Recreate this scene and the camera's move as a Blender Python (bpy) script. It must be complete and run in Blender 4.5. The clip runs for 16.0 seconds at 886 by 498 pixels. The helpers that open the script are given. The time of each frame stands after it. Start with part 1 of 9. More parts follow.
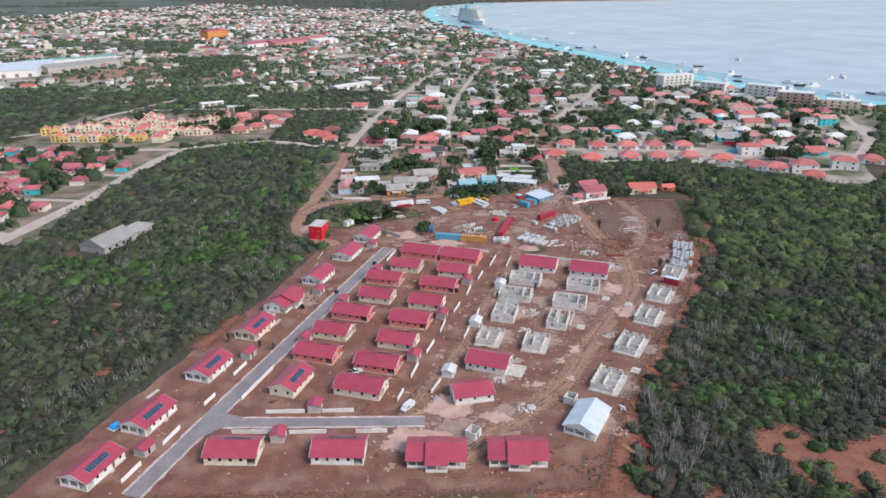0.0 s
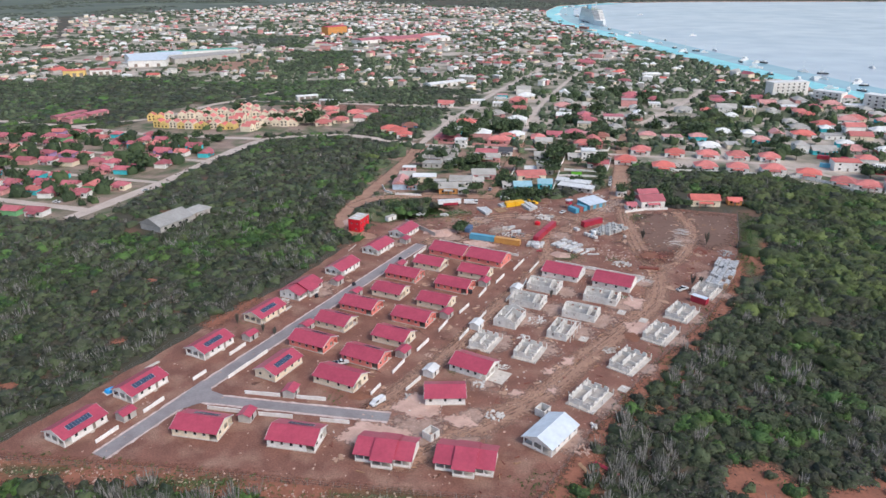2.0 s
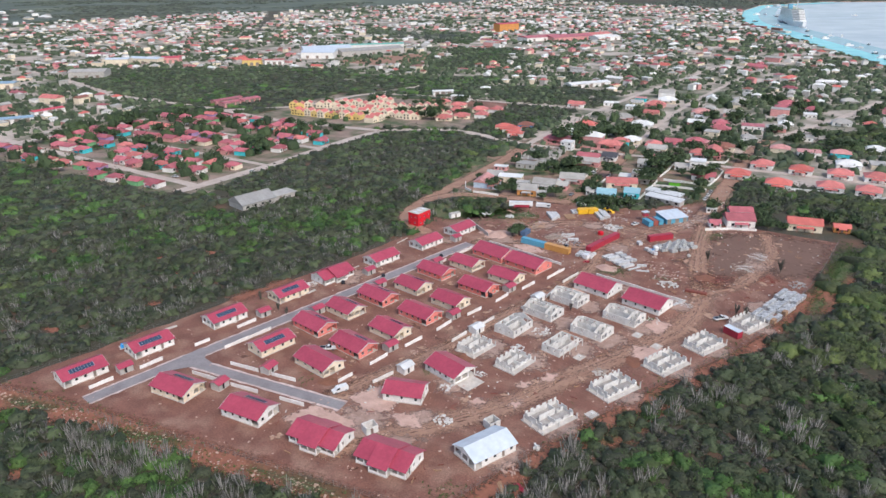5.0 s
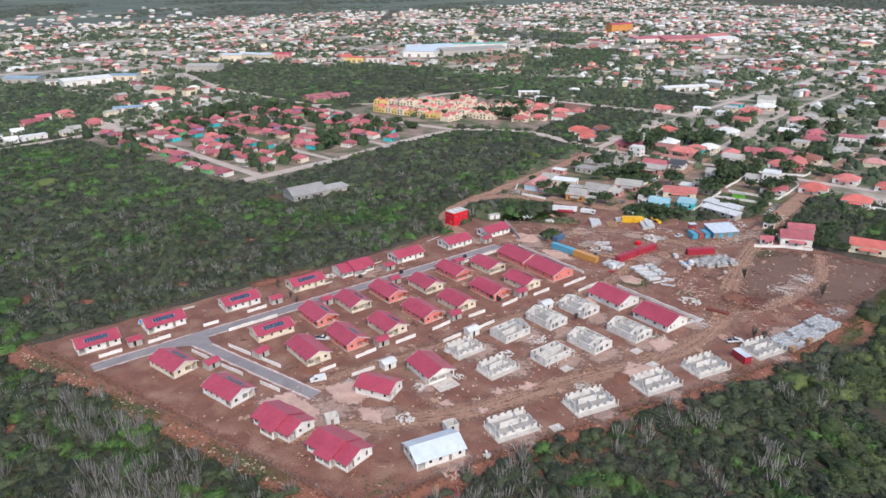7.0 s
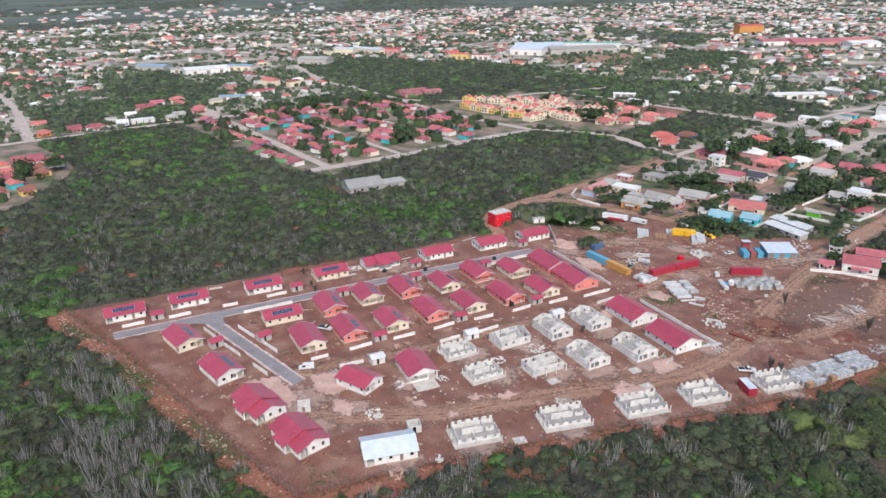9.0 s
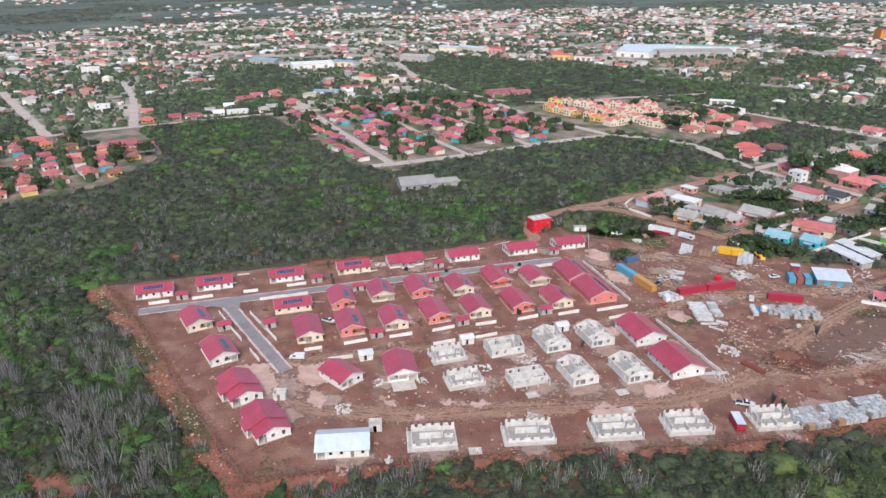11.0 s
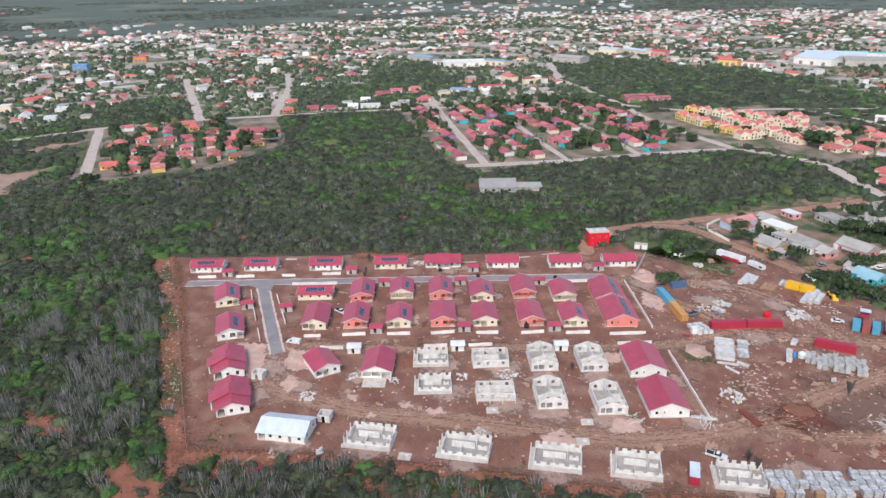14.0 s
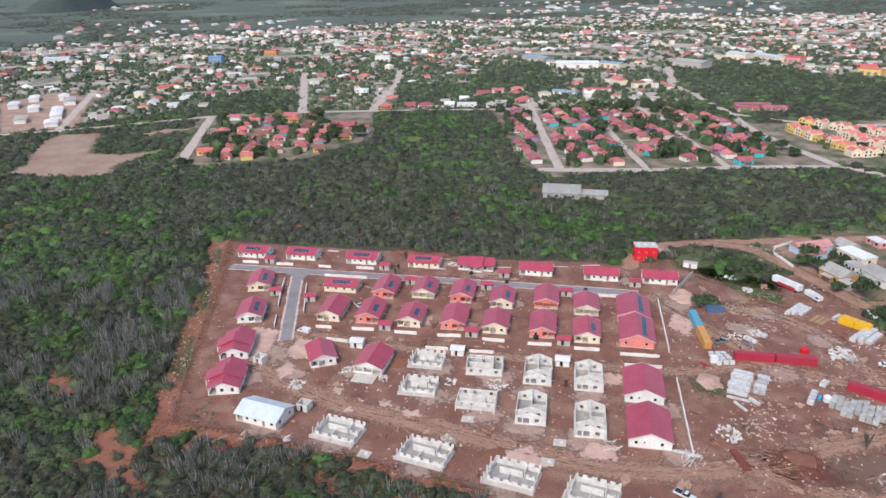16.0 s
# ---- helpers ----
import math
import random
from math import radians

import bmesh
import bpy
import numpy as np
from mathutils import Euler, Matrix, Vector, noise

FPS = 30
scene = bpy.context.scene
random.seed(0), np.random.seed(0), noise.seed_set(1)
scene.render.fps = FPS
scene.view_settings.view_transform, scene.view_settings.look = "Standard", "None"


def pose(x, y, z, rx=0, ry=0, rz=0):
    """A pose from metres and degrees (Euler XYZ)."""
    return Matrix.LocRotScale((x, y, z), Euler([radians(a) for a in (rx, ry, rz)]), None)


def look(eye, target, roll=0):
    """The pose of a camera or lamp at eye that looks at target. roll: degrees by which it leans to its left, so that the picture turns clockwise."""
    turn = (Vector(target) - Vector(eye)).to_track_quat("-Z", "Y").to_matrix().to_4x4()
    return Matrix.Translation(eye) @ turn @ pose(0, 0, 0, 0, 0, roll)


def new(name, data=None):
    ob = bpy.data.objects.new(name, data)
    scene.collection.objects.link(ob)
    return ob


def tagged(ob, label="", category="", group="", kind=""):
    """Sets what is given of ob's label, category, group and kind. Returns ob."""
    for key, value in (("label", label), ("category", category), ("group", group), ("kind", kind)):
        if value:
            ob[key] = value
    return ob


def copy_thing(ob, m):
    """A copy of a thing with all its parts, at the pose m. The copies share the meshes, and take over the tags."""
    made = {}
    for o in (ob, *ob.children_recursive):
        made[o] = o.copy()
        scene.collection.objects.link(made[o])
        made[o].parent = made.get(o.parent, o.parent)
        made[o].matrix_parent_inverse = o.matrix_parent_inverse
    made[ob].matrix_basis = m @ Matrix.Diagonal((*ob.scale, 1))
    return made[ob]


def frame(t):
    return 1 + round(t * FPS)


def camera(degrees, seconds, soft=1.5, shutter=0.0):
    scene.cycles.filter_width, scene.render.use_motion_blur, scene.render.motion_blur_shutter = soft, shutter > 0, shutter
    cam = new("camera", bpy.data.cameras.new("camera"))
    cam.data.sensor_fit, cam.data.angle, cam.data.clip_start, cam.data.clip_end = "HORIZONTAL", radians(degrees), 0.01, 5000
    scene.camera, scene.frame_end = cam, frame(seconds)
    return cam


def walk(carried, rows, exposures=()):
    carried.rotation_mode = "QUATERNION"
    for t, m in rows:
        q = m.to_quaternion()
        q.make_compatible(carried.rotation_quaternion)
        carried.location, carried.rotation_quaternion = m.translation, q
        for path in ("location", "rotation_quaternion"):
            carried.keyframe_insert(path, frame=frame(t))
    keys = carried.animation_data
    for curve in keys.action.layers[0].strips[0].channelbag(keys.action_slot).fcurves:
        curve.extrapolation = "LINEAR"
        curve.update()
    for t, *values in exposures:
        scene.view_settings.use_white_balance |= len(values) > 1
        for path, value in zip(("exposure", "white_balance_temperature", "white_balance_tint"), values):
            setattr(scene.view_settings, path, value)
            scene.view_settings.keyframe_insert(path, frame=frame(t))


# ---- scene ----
cam = camera(63.9, 16.0)
PATH = [
    (0, (1.753, -0.474, 118.618), (1.7, 1.386, 117.883), -0.2),
    (0.5, (11.754, 0.435, 118.608), (11.615, 2.29, 117.874), -0.1),
    (1, (21.844, 1.47, 118.622), (21.618, 3.317, 117.886), -0.1),
    (1.5, (31.946, 2.826, 118.683), (31.636, 4.66, 117.947), -0.1),
    (2, (42.022, 4.648, 118.762), (41.634, 6.466, 118.025), -0.1),
    (2.5, (52.054, 7.017, 118.794), (51.584, 8.816, 118.056), -0.2),
    (3, (61.962, 9.896, 118.8), (61.402, 11.669, 118.062), -0.2),
    (3.5, (71.656, 13.288, 118.789), (71.02, 15.035, 118.05), -0.3),
    (4, (81.089, 17.196, 118.759), (80.375, 18.912, 118.02), -0.3),
    (4.2, (84.733, 18.993, 118.75), (83.988, 20.695, 118.011), -0.3),
    (6.5, (125.218, 42.632, 118.461), (124.14, 44.145, 117.72), -0.8),
    (7, (133.459, 48.593, 118.471), (132.315, 50.057, 117.732), -0.8),
    (7.5, (141.237, 55.117, 118.501), (140.026, 56.527, 117.761), -0.9),
    (8, (148.597, 61.991, 118.534), (147.323, 63.343, 117.795), -0.8),
    (8.5, (155.478, 69.152, 118.567), (154.143, 70.444, 117.827), -0.9),
    (9, (161.798, 76.739, 118.631), (160.406, 77.969, 117.888), -0.7),
    (11.5, (189.667, 118.103, 119.274), (188.036, 118.993, 118.533), -0.8),
    (12, (194.513, 126.978, 119.406), (192.843, 127.792, 118.667), -0.9),
    (12.5, (198.711, 136.254, 119.544), (197.005, 136.991, 118.805), -0.9),
    (13, (202.253, 145.791, 119.67), (200.515, 146.449, 118.931), -0.9),
    (13.5, (205.256, 155.493, 119.756), (203.49, 156.069, 119.017), -0.9),
    (14, (207.761, 165.342, 119.797), (205.971, 165.842, 119.057), -1.0),
    (14.5, (209.819, 175.296, 119.801), (208.007, 175.706, 119.061), -1.1),
    (15, (211.408, 185.368, 119.779), (209.577, 185.691, 119.042), -1.0),
    (15.5, (212.52, 195.576, 119.745), (210.676, 195.812, 119.007), -1.0),
    (16, (213.256, 205.87, 119.727), (211.402, 206.011, 118.99), -0.9),
]
walk(cam, [(t, look(eye, target, roll)) for t, eye, target, roll in PATH], [(0, 0.30), (4, 0.33), (8, 0.38), (12, 0.41), (16, 0.41)])

# ---- light: a bright overcast day ----
SUN_TURN, SUN_HIGH = radians(122), radians(47)
world = bpy.data.worlds.new("overcast_sky")
scene.world = world
world.use_nodes = True
wn = world.node_tree.nodes
sky = wn.new("ShaderNodeTexSky")
sky.sky_type, sky.sun_disc = "NISHITA", False
sky.sun_elevation, sky.sun_rotation = SUN_HIGH, SUN_TURN
sky.air_density, sky.dust_density, sky.ozone_density = 1.0, 2.0, 1.0
wn["Background"].inputs[1].default_value = 0.15
world.node_tree.links.new(sky.outputs[0], wn["Background"].inputs[0])
sun_data = bpy.data.lights.new("sun", "SUN")
sun_data.energy, sun_data.angle, sun_data.color = 1.7, radians(24), (1.0, 0.97, 0.93)
sun = new("sun", sun_data)
sun.matrix_world = look((0, 0, 0), (-math.sin(SUN_TURN) * math.cos(SUN_HIGH), -math.cos(SUN_TURN) * math.cos(SUN_HIGH), -math.sin(SUN_HIGH)))


# ---- materials ----
def material(name, a, b=None, size=3.0, fine=None, rough=0.85, metal=0.0, bump=0.0, spread=0.12, third=None, third_size=20.0, third_at=0.58, grainy=0.5):
    """Two colours mixed by noise of that size in metres, a finer grain, a third colour in broad patches, and a per-object shift of value."""
    m = bpy.data.materials.new(name)
    m.use_nodes = True
    nt = m.node_tree
    bsdf = nt.nodes["Principled BSDF"]
    bsdf.inputs["Roughness"].default_value, bsdf.inputs["Metallic"].default_value = rough, metal
    at = nt.nodes.new("ShaderNodeNewGeometry").outputs["Position"]
    if b is None:
        b = tuple(c * 0.8 for c in a)

    def noise_at(scale, detail):
        n = nt.nodes.new("ShaderNodeTexNoise")
        n.inputs["Scale"].default_value, n.inputs["Detail"].default_value = 1.0 / scale, detail
        nt.links.new(at, n.inputs["Vector"])
        return n.outputs["Fac"]

    def mix(fac, x, y):
        n = nt.nodes.new("ShaderNodeMix")
        n.data_type = "RGBA"
        for value, socket in ((fac, n.inputs[0]), (x, n.inputs[6]), (y, n.inputs[7])):
            if isinstance(value, (tuple, float)):
                socket.default_value = value
            else:
                nt.links.new(value, socket)
        return n.outputs[2]

    def steps(fac, low, high):
        n = nt.nodes.new("ShaderNodeMapRange")
        n.inputs[1].default_value, n.inputs[2].default_value = low, high
        nt.links.new(fac, n.inputs[0])
        return n.outputs[0]

    colour = mix(steps(noise_at(size, 4), 0.35, 0.65), (*a, 1.0), (*b, 1.0))
    if third:
        colour = mix(steps(noise_at(third_size, 5), third_at - 0.06, third_at + 0.16), colour, (*third, 1.0))
    grain = noise_at(fine or size / 9, 3)
    info = nt.nodes.new("ShaderNodeObjectInfo").outputs["Random"]
    value = nt.nodes.new("ShaderNodeHueSaturation")
    shift = nt.nodes.new("ShaderNodeMath")
    shift.operation = "MULTIPLY_ADD"
    nt.links.new(grain, shift.inputs[0])
    shift.inputs[1].default_value, shift.inputs[2].default_value = grainy, 1.0 - grainy / 2 - spread / 2
    both = nt.nodes.new("ShaderNodeMath")
    both.operation = "MULTIPLY_ADD"
    nt.links.new(info, both.inputs[0])
    both.inputs[1].default_value = spread
    nt.links.new(shift.outputs[0], both.inputs[2])
    nt.links.new(both.outputs[0], value.inputs["Value"])
    nt.links.new(colour, value.inputs["Color"])
    nt.links.new(value.outputs[0], bsdf.inputs["Base Color"])
    if bump:
        n = nt.nodes.new("ShaderNodeBump")
        n.inputs["Strength"].default_value, n.inputs["Distance"].default_value = 0.6, bump
        nt.links.new(grain, n.inputs["Height"])
        nt.links.new(n.outputs[0], bsdf.inputs["Normal"])
    return m


def leaf_material(name, a, b, c, patch=3.4, rough=0.75, broad=None, broad_size=16.0):
    """Foliage: three tones, one picked leaf by leaf, the others in patches of some metres."""
    m = material(name, a, b, size=patch, fine=patch / 6, rough=rough, spread=0.0, bump=patch / 8, grainy=1.5, third=broad, third_size=broad_size, third_at=0.5)
    nt = m.node_tree
    bsdf = nt.nodes["Principled BSDF"]
    source = bsdf.inputs["Base Color"].links[0].from_socket
    geo = nt.nodes.new("ShaderNodeNewGeometry")
    n = nt.nodes.new("ShaderNodeMix")
    n.data_type = "RGBA"
    fade = nt.nodes.new("ShaderNodeMath")
    fade.operation = "POWER"
    fade.inputs[1].default_value = 2.2
    nt.links.new(geo.outputs["Random Per Island"], fade.inputs[0])
    nt.links.new(fade.outputs[0], n.inputs[0])
    nt.links.new(source, n.inputs[6])
    n.inputs[7].default_value = (*c, 1.0)
    tone = nt.nodes.new("ShaderNodeMapRange")
    tone.inputs[3].default_value, tone.inputs[4].default_value = 0.65, 1.38
    nt.links.new(geo.outputs["Random Per Island"], tone.inputs[0])
    value = nt.nodes.new("ShaderNodeHueSaturation")
    nt.links.new(tone.outputs[0], value.inputs["Value"])
    nt.links.new(n.outputs[2], value.inputs["Color"])
    nt.links.new(value.outputs[0], bsdf.inputs["Base Color"])
    return m


def soft_edge(m, grain=1.1, low=0.85, high=1.65):
    """Lets a surface fade out unevenly where its mesh's edge value falls to nothing."""
    nt = m.node_tree
    edge = nt.nodes.new("ShaderNodeAttribute")
    edge.attribute_name = "edge"
    n = nt.nodes.new("ShaderNodeTexNoise")
    n.inputs["Scale"].default_value, n.inputs["Detail"].default_value = 1.0 / grain, 6
    nt.links.new(nt.nodes.new("ShaderNodeNewGeometry").outputs["Position"], n.inputs["Vector"])
    add = nt.nodes.new("ShaderNodeMath")
    add.operation = "MULTIPLY_ADD"
    nt.links.new(n.outputs["Fac"], add.inputs[0])
    add.inputs[1].default_value = 1.5
    nt.links.new(edge.outputs["Fac"], add.inputs[2])
    fade = nt.nodes.new("ShaderNodeMapRange")
    fade.inputs[1].default_value, fade.inputs[2].default_value = low, high
    nt.links.new(add.outputs[0], fade.inputs[0])
    nt.links.new(fade.outputs[0], nt.nodes["Principled BSDF"].inputs["Alpha"])
    return m


# two base tones darkened for shade between bushes; the third is red soil
SOIL = material("shaded_scrub_soil", (0.050, 0.048, 0.030), (0.070, 0.060, 0.038), size=7, fine=0.8, third=(0.20, 0.090, 0.055), third_size=26, third_at=0.60, spread=0, bump=0.1)
DIRT = material("red_brown_dirt", (0.252, 0.113, 0.080), (0.182, 0.080, 0.057), size=7, fine=0.45, third=(0.325, 0.188, 0.138), third_size=9, third_at=0.53, spread=0.12, bump=0.08, grainy=1.3)
RED_DIRT = soft_edge(material("bare_red_soil", (0.31, 0.122, 0.074), (0.23, 0.092, 0.058), size=3, fine=0.8, spread=0, bump=0.08))
TRACK = soft_edge(material("worn_dirt_track", (0.38, 0.225, 0.158), (0.30, 0.165, 0.115), size=5, fine=0.9, spread=0, bump=0.04))
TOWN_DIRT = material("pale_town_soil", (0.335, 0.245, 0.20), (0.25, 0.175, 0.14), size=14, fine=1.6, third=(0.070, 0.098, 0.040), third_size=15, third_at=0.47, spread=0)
# town soil made paler, with distant sunlight put into its colour
SUNLIT_TOWN = material("sunlit_town_soil", (0.54, 0.46, 0.40), (0.42, 0.345, 0.29), size=24, fine=3, third=(0.085, 0.10, 0.05), third_size=36, third_at=0.465, spread=0)
YARD_DIRT = soft_edge(material("red_brown_yard_soil", (0.34, 0.215, 0.165), (0.25, 0.152, 0.112), size=9, fine=1.0, third=(0.060, 0.092, 0.034), third_size=13, third_at=0.46, spread=0))
PALE_ROAD = material("pale_coral_road", (0.55, 0.46, 0.405), (0.46, 0.375, 0.32), size=9, fine=1.2, spread=0)
ASPHALT = material("grey_paved_road", (0.29, 0.260, 0.262), (0.225, 0.20, 0.203), size=6, fine=0.6, spread=0, rough=0.7, third=(0.30, 0.28, 0.28), third_size=9, third_at=0.6)
KERB = material("pale_kerb", (0.66, 0.54, 0.50), (0.46, 0.34, 0.30), size=2, spread=0.05)
PALE_SPOT = soft_edge(material("pale_scraped_dirt", (0.46, 0.29, 0.205), (0.36, 0.215, 0.15), size=2, fine=0.5, spread=0, grainy=0.9), 1.3, 1.22, 1.42)
DAMP_SPOT = soft_edge(material("damp_dirt", (0.135, 0.062, 0.043), (0.17, 0.08, 0.055), size=3, fine=0.5, spread=0), 2.2, 1.3, 1.6)
RUT = soft_edge(material("pale_rut_dirt", (0.40, 0.245, 0.175), (0.33, 0.195, 0.135), size=2, fine=0.4, spread=0), 1.6, 1.2, 1.55)
SPOIL = soft_edge(material("dark_red_spoil", (0.20, 0.062, 0.042), (0.145, 0.046, 0.033), size=1.4, fine=0.4, spread=0, bump=0.1), 1.6)
SMOOTH_DIRT = soft_edge(material("smooth_grey_brown_dirt", (0.185, 0.105, 0.078), (0.16, 0.09, 0.066), size=18, fine=1.2, spread=0, grainy=0.35), 3.0)
SAND = material("pale_pink_sand", (0.55, 0.37, 0.31), (0.44, 0.28, 0.23), size=4, fine=0.5, spread=0.04, bump=0.05)
SAND_SPREAD = soft_edge(material("spread_pink_sand", (0.60, 0.40, 0.33), (0.48, 0.31, 0.25), size=4, fine=0.5, spread=0.04, bump=0.05), 1.4, 1.0, 1.35)
CLAY = material("heap_of_red_soil", (0.24, 0.10, 0.06), (0.19, 0.08, 0.05), size=2, fine=0.4, spread=0.05, bump=0.1)
FIELD = soft_edge(material("cleared_field", (0.38, 0.265, 0.20), (0.31, 0.205, 0.15), size=16, fine=2, third=(0.30, 0.16, 0.11), third_size=34, third_at=0.56, spread=0), 3.0)
QUARTER_DIRT = soft_edge(material("pinkish_new_quarter_dirt", (0.44, 0.30, 0.235), (0.34, 0.21, 0.155), size=12, fine=2, spread=0))
SPORT = material("red_sports_field", (0.36, 0.19, 0.13), (0.30, 0.17, 0.12), size=40, fine=4, spread=0)
# dark dry plain; its pale third tone paints sunlit patches
PLAIN = material("sun_patched_plain", (0.105, 0.125, 0.092), (0.080, 0.098, 0.078), size=120, fine=14, third=(0.20, 0.225, 0.145), third_size=240, third_at=0.60, spread=0)
GRASS = soft_edge(material("rough_green_grass", (0.06, 0.10, 0.03), (0.13, 0.12, 0.06), size=6, fine=0.8, spread=0))
# base colour holds the pale sheen of reflected overcast sky
WATER = material("sky_pale_sea", (0.50, 0.545, 0.605), (0.43, 0.48, 0.545), size=260, fine=60, rough=0.22, spread=0, bump=0.0)
SHALLOW = material("shallow_sea", (0.24, 0.66, 0.68), (0.19, 0.60, 0.65), size=60, fine=20, rough=0.25, spread=0)
MIDWATER = material("sloping_sea", (0.27, 0.44, 0.50), (0.23, 0.40, 0.47), size=80, fine=25, rough=0.22, spread=0)

RED_ROOF = material("rose_red_metal_roof", (0.43, 0.070, 0.110), (0.375, 0.058, 0.095), size=4, fine=0.9, rough=0.36, spread=0.10)
WHITE_ROOF = material("white_metal_roof", (0.62, 0.67, 0.73), (0.54, 0.60, 0.67), size=6, fine=2, rough=0.35, spread=0.04)
WHITE_WALL = material("white_plaster", (0.84, 0.82, 0.79), (0.74, 0.70, 0.66), size=3, fine=0.6, spread=0.06)
CREAM_WALL = material("cream_plaster", (0.82, 0.71, 0.55), (0.74, 0.62, 0.47), size=3, fine=0.6, spread=0.06)
SALMON_WALL = material("salmon_plaster", (0.80, 0.255, 0.215), (0.71, 0.215, 0.18), size=3, fine=0.6, spread=0.06)
GREY_WALL = material("grey_blockwork", (0.50, 0.47, 0.44), (0.40, 0.37, 0.34), size=2, fine=0.5, spread=0.08)
RAW_WALL = material("raw_white_blockwork", (0.72, 0.70, 0.67), (0.56, 0.53, 0.50), size=1.6, fine=0.45, spread=0.06)
SHED_SHEET = material("pale_shed_sheet", (0.68, 0.68, 0.68), (0.58, 0.58, 0.57), size=2, rough=0.5, spread=0.05)
CONCRETE = material("pale_concrete", (0.60, 0.55, 0.50), (0.48, 0.43, 0.38), size=2, fine=0.5, spread=0.06)
DARK_GLASS = material("dark_window_glass", (0.025, 0.028, 0.032), rough=0.08, spread=0.02)
WINDOW_FRAME = material("white_window_frame", (0.72, 0.71, 0.69), rough=0.5)
DOOR = material("grey_brown_door", (0.28, 0.22, 0.18), rough=0.5)
SOLAR = material("dark_blue_solar_cells", (0.045, 0.065, 0.11), (0.06, 0.085, 0.135), size=0.8, rough=0.2, spread=0.02)
ALUMINIUM = material("aluminium", (0.62, 0.64, 0.66), rough=0.35, metal=0.8)
TIMBER = material("weathered_timber", (0.42, 0.25, 0.14), (0.33, 0.20, 0.12), size=1, spread=0.2)
RUST = material("rusty_steel", (0.24, 0.06, 0.04), (0.18, 0.05, 0.035), size=1, rough=0.7, spread=0.2)
TYRE = material("tyre_rubber", (0.025, 0.025, 0.025), rough=0.8)
WHITE_PAINT = material("white_vehicle_paint", (0.80, 0.80, 0.80), rough=0.25, spread=0.02)
BLACK_PAINT = material("dark_vehicle_paint", (0.03, 0.032, 0.04), rough=0.25, spread=0.02)
SILVER_PAINT = material("silver_vehicle_paint", (0.42, 0.44, 0.46), rough=0.3, metal=0.5)
YELLOW = material("yellow_wrap", (0.80, 0.46, 0.02), (0.70, 0.38, 0.02), size=1, rough=0.45)
WRAP = material("white_wrapped_blocks", (0.68, 0.67, 0.66), (0.46, 0.455, 0.45), size=1.2, fine=0.3, rough=0.5, spread=0.15)
STACK_GREY = material("dusty_wrapped_blocks", (0.58, 0.575, 0.57), (0.30, 0.305, 0.32), size=0.9, fine=0.35, rough=0.45, spread=0.3)
GREY_BLOCK = material("grey_concrete_blocks", (0.47, 0.465, 0.455), (0.35, 0.345, 0.335), size=1.0, fine=0.3, spread=0.25)
CONT_RED = material("crimson_container_steel", (0.42, 0.03, 0.06), (0.35, 0.028, 0.05), size=2, rough=0.45, spread=0.05)
CONT_BLUE = material("sky_blue_container_steel", (0.10, 0.36, 0.50), (0.09, 0.31, 0.45), size=2, rough=0.45)
CONT_OCHRE = material("ochre_container_steel", (0.62, 0.32, 0.09), (0.55, 0.27, 0.08), size=2, rough=0.45)
TOWER_RED = material("bright_red_cladding", (0.72, 0.012, 0.03), (0.62, 0.012, 0.028), size=2, rough=0.45)
TARP_BLUE = material("blue_tarpaulin", (0.02, 0.34, 0.75), rough=0.5)
BARK = material("grey_brown_bark", (0.17, 0.125, 0.095), (0.12, 0.09, 0.07), size=0.5)
SCRAP = material("dull_pale_scrap", (0.42, 0.34, 0.29), (0.34, 0.26, 0.21), size=1.0, spread=0.1)
RUBBLE = material("pale_rubble", (0.44, 0.28, 0.22), (0.54, 0.38, 0.31), size=1.5, spread=0.1)

LEAF_BRIGHT = leaf_material("fresh_green_leaves", (0.040, 0.094, 0.020), (0.029, 0.070, 0.016), (0.068, 0.136, 0.030), broad=(0.064, 0.102, 0.022), broad_size=11.0)
LEAF_DARK = leaf_material("olive_green_leaves", (0.038, 0.055, 0.023), (0.028, 0.041, 0.018), (0.060, 0.080, 0.034), broad=(0.050, 0.052, 0.032), broad_size=13.0)
LEAF_UMBRELLA = leaf_material("yellowish_green_leaves", (0.053, 0.082, 0.021), (0.041, 0.060, 0.020), (0.086, 0.114, 0.030), broad=(0.054, 0.057, 0.032), broad_size=14.0)
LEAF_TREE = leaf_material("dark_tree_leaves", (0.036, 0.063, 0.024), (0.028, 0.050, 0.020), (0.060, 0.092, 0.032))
TWIG = leaf_material("bare_grey_twigs", (0.074, 0.067, 0.059), (0.050, 0.046, 0.040), (0.108, 0.099, 0.090), broad=(0.064, 0.063, 0.044), broad_size=12.0)
# scrub leaves with the pallor of hazy, sunlit distance in their colour
LEAF_HAZY = leaf_material("hazy_far_leaves", (0.075, 0.088, 0.062), (0.058, 0.070, 0.050), (0.10, 0.112, 0.08), patch=30.0)
# tree leaves lightened in colour to stand for sun on the far town
LEAF_FAR = leaf_material("sunlit_far_leaves", (0.058, 0.084, 0.042), (0.042, 0.062, 0.032), (0.088, 0.115, 0.058), patch=9.0)
CACTUS = leaf_material("grey_green_cactus_skin", (0.185, 0.174, 0.160), (0.135, 0.129, 0.113), (0.245, 0.232, 0.215))


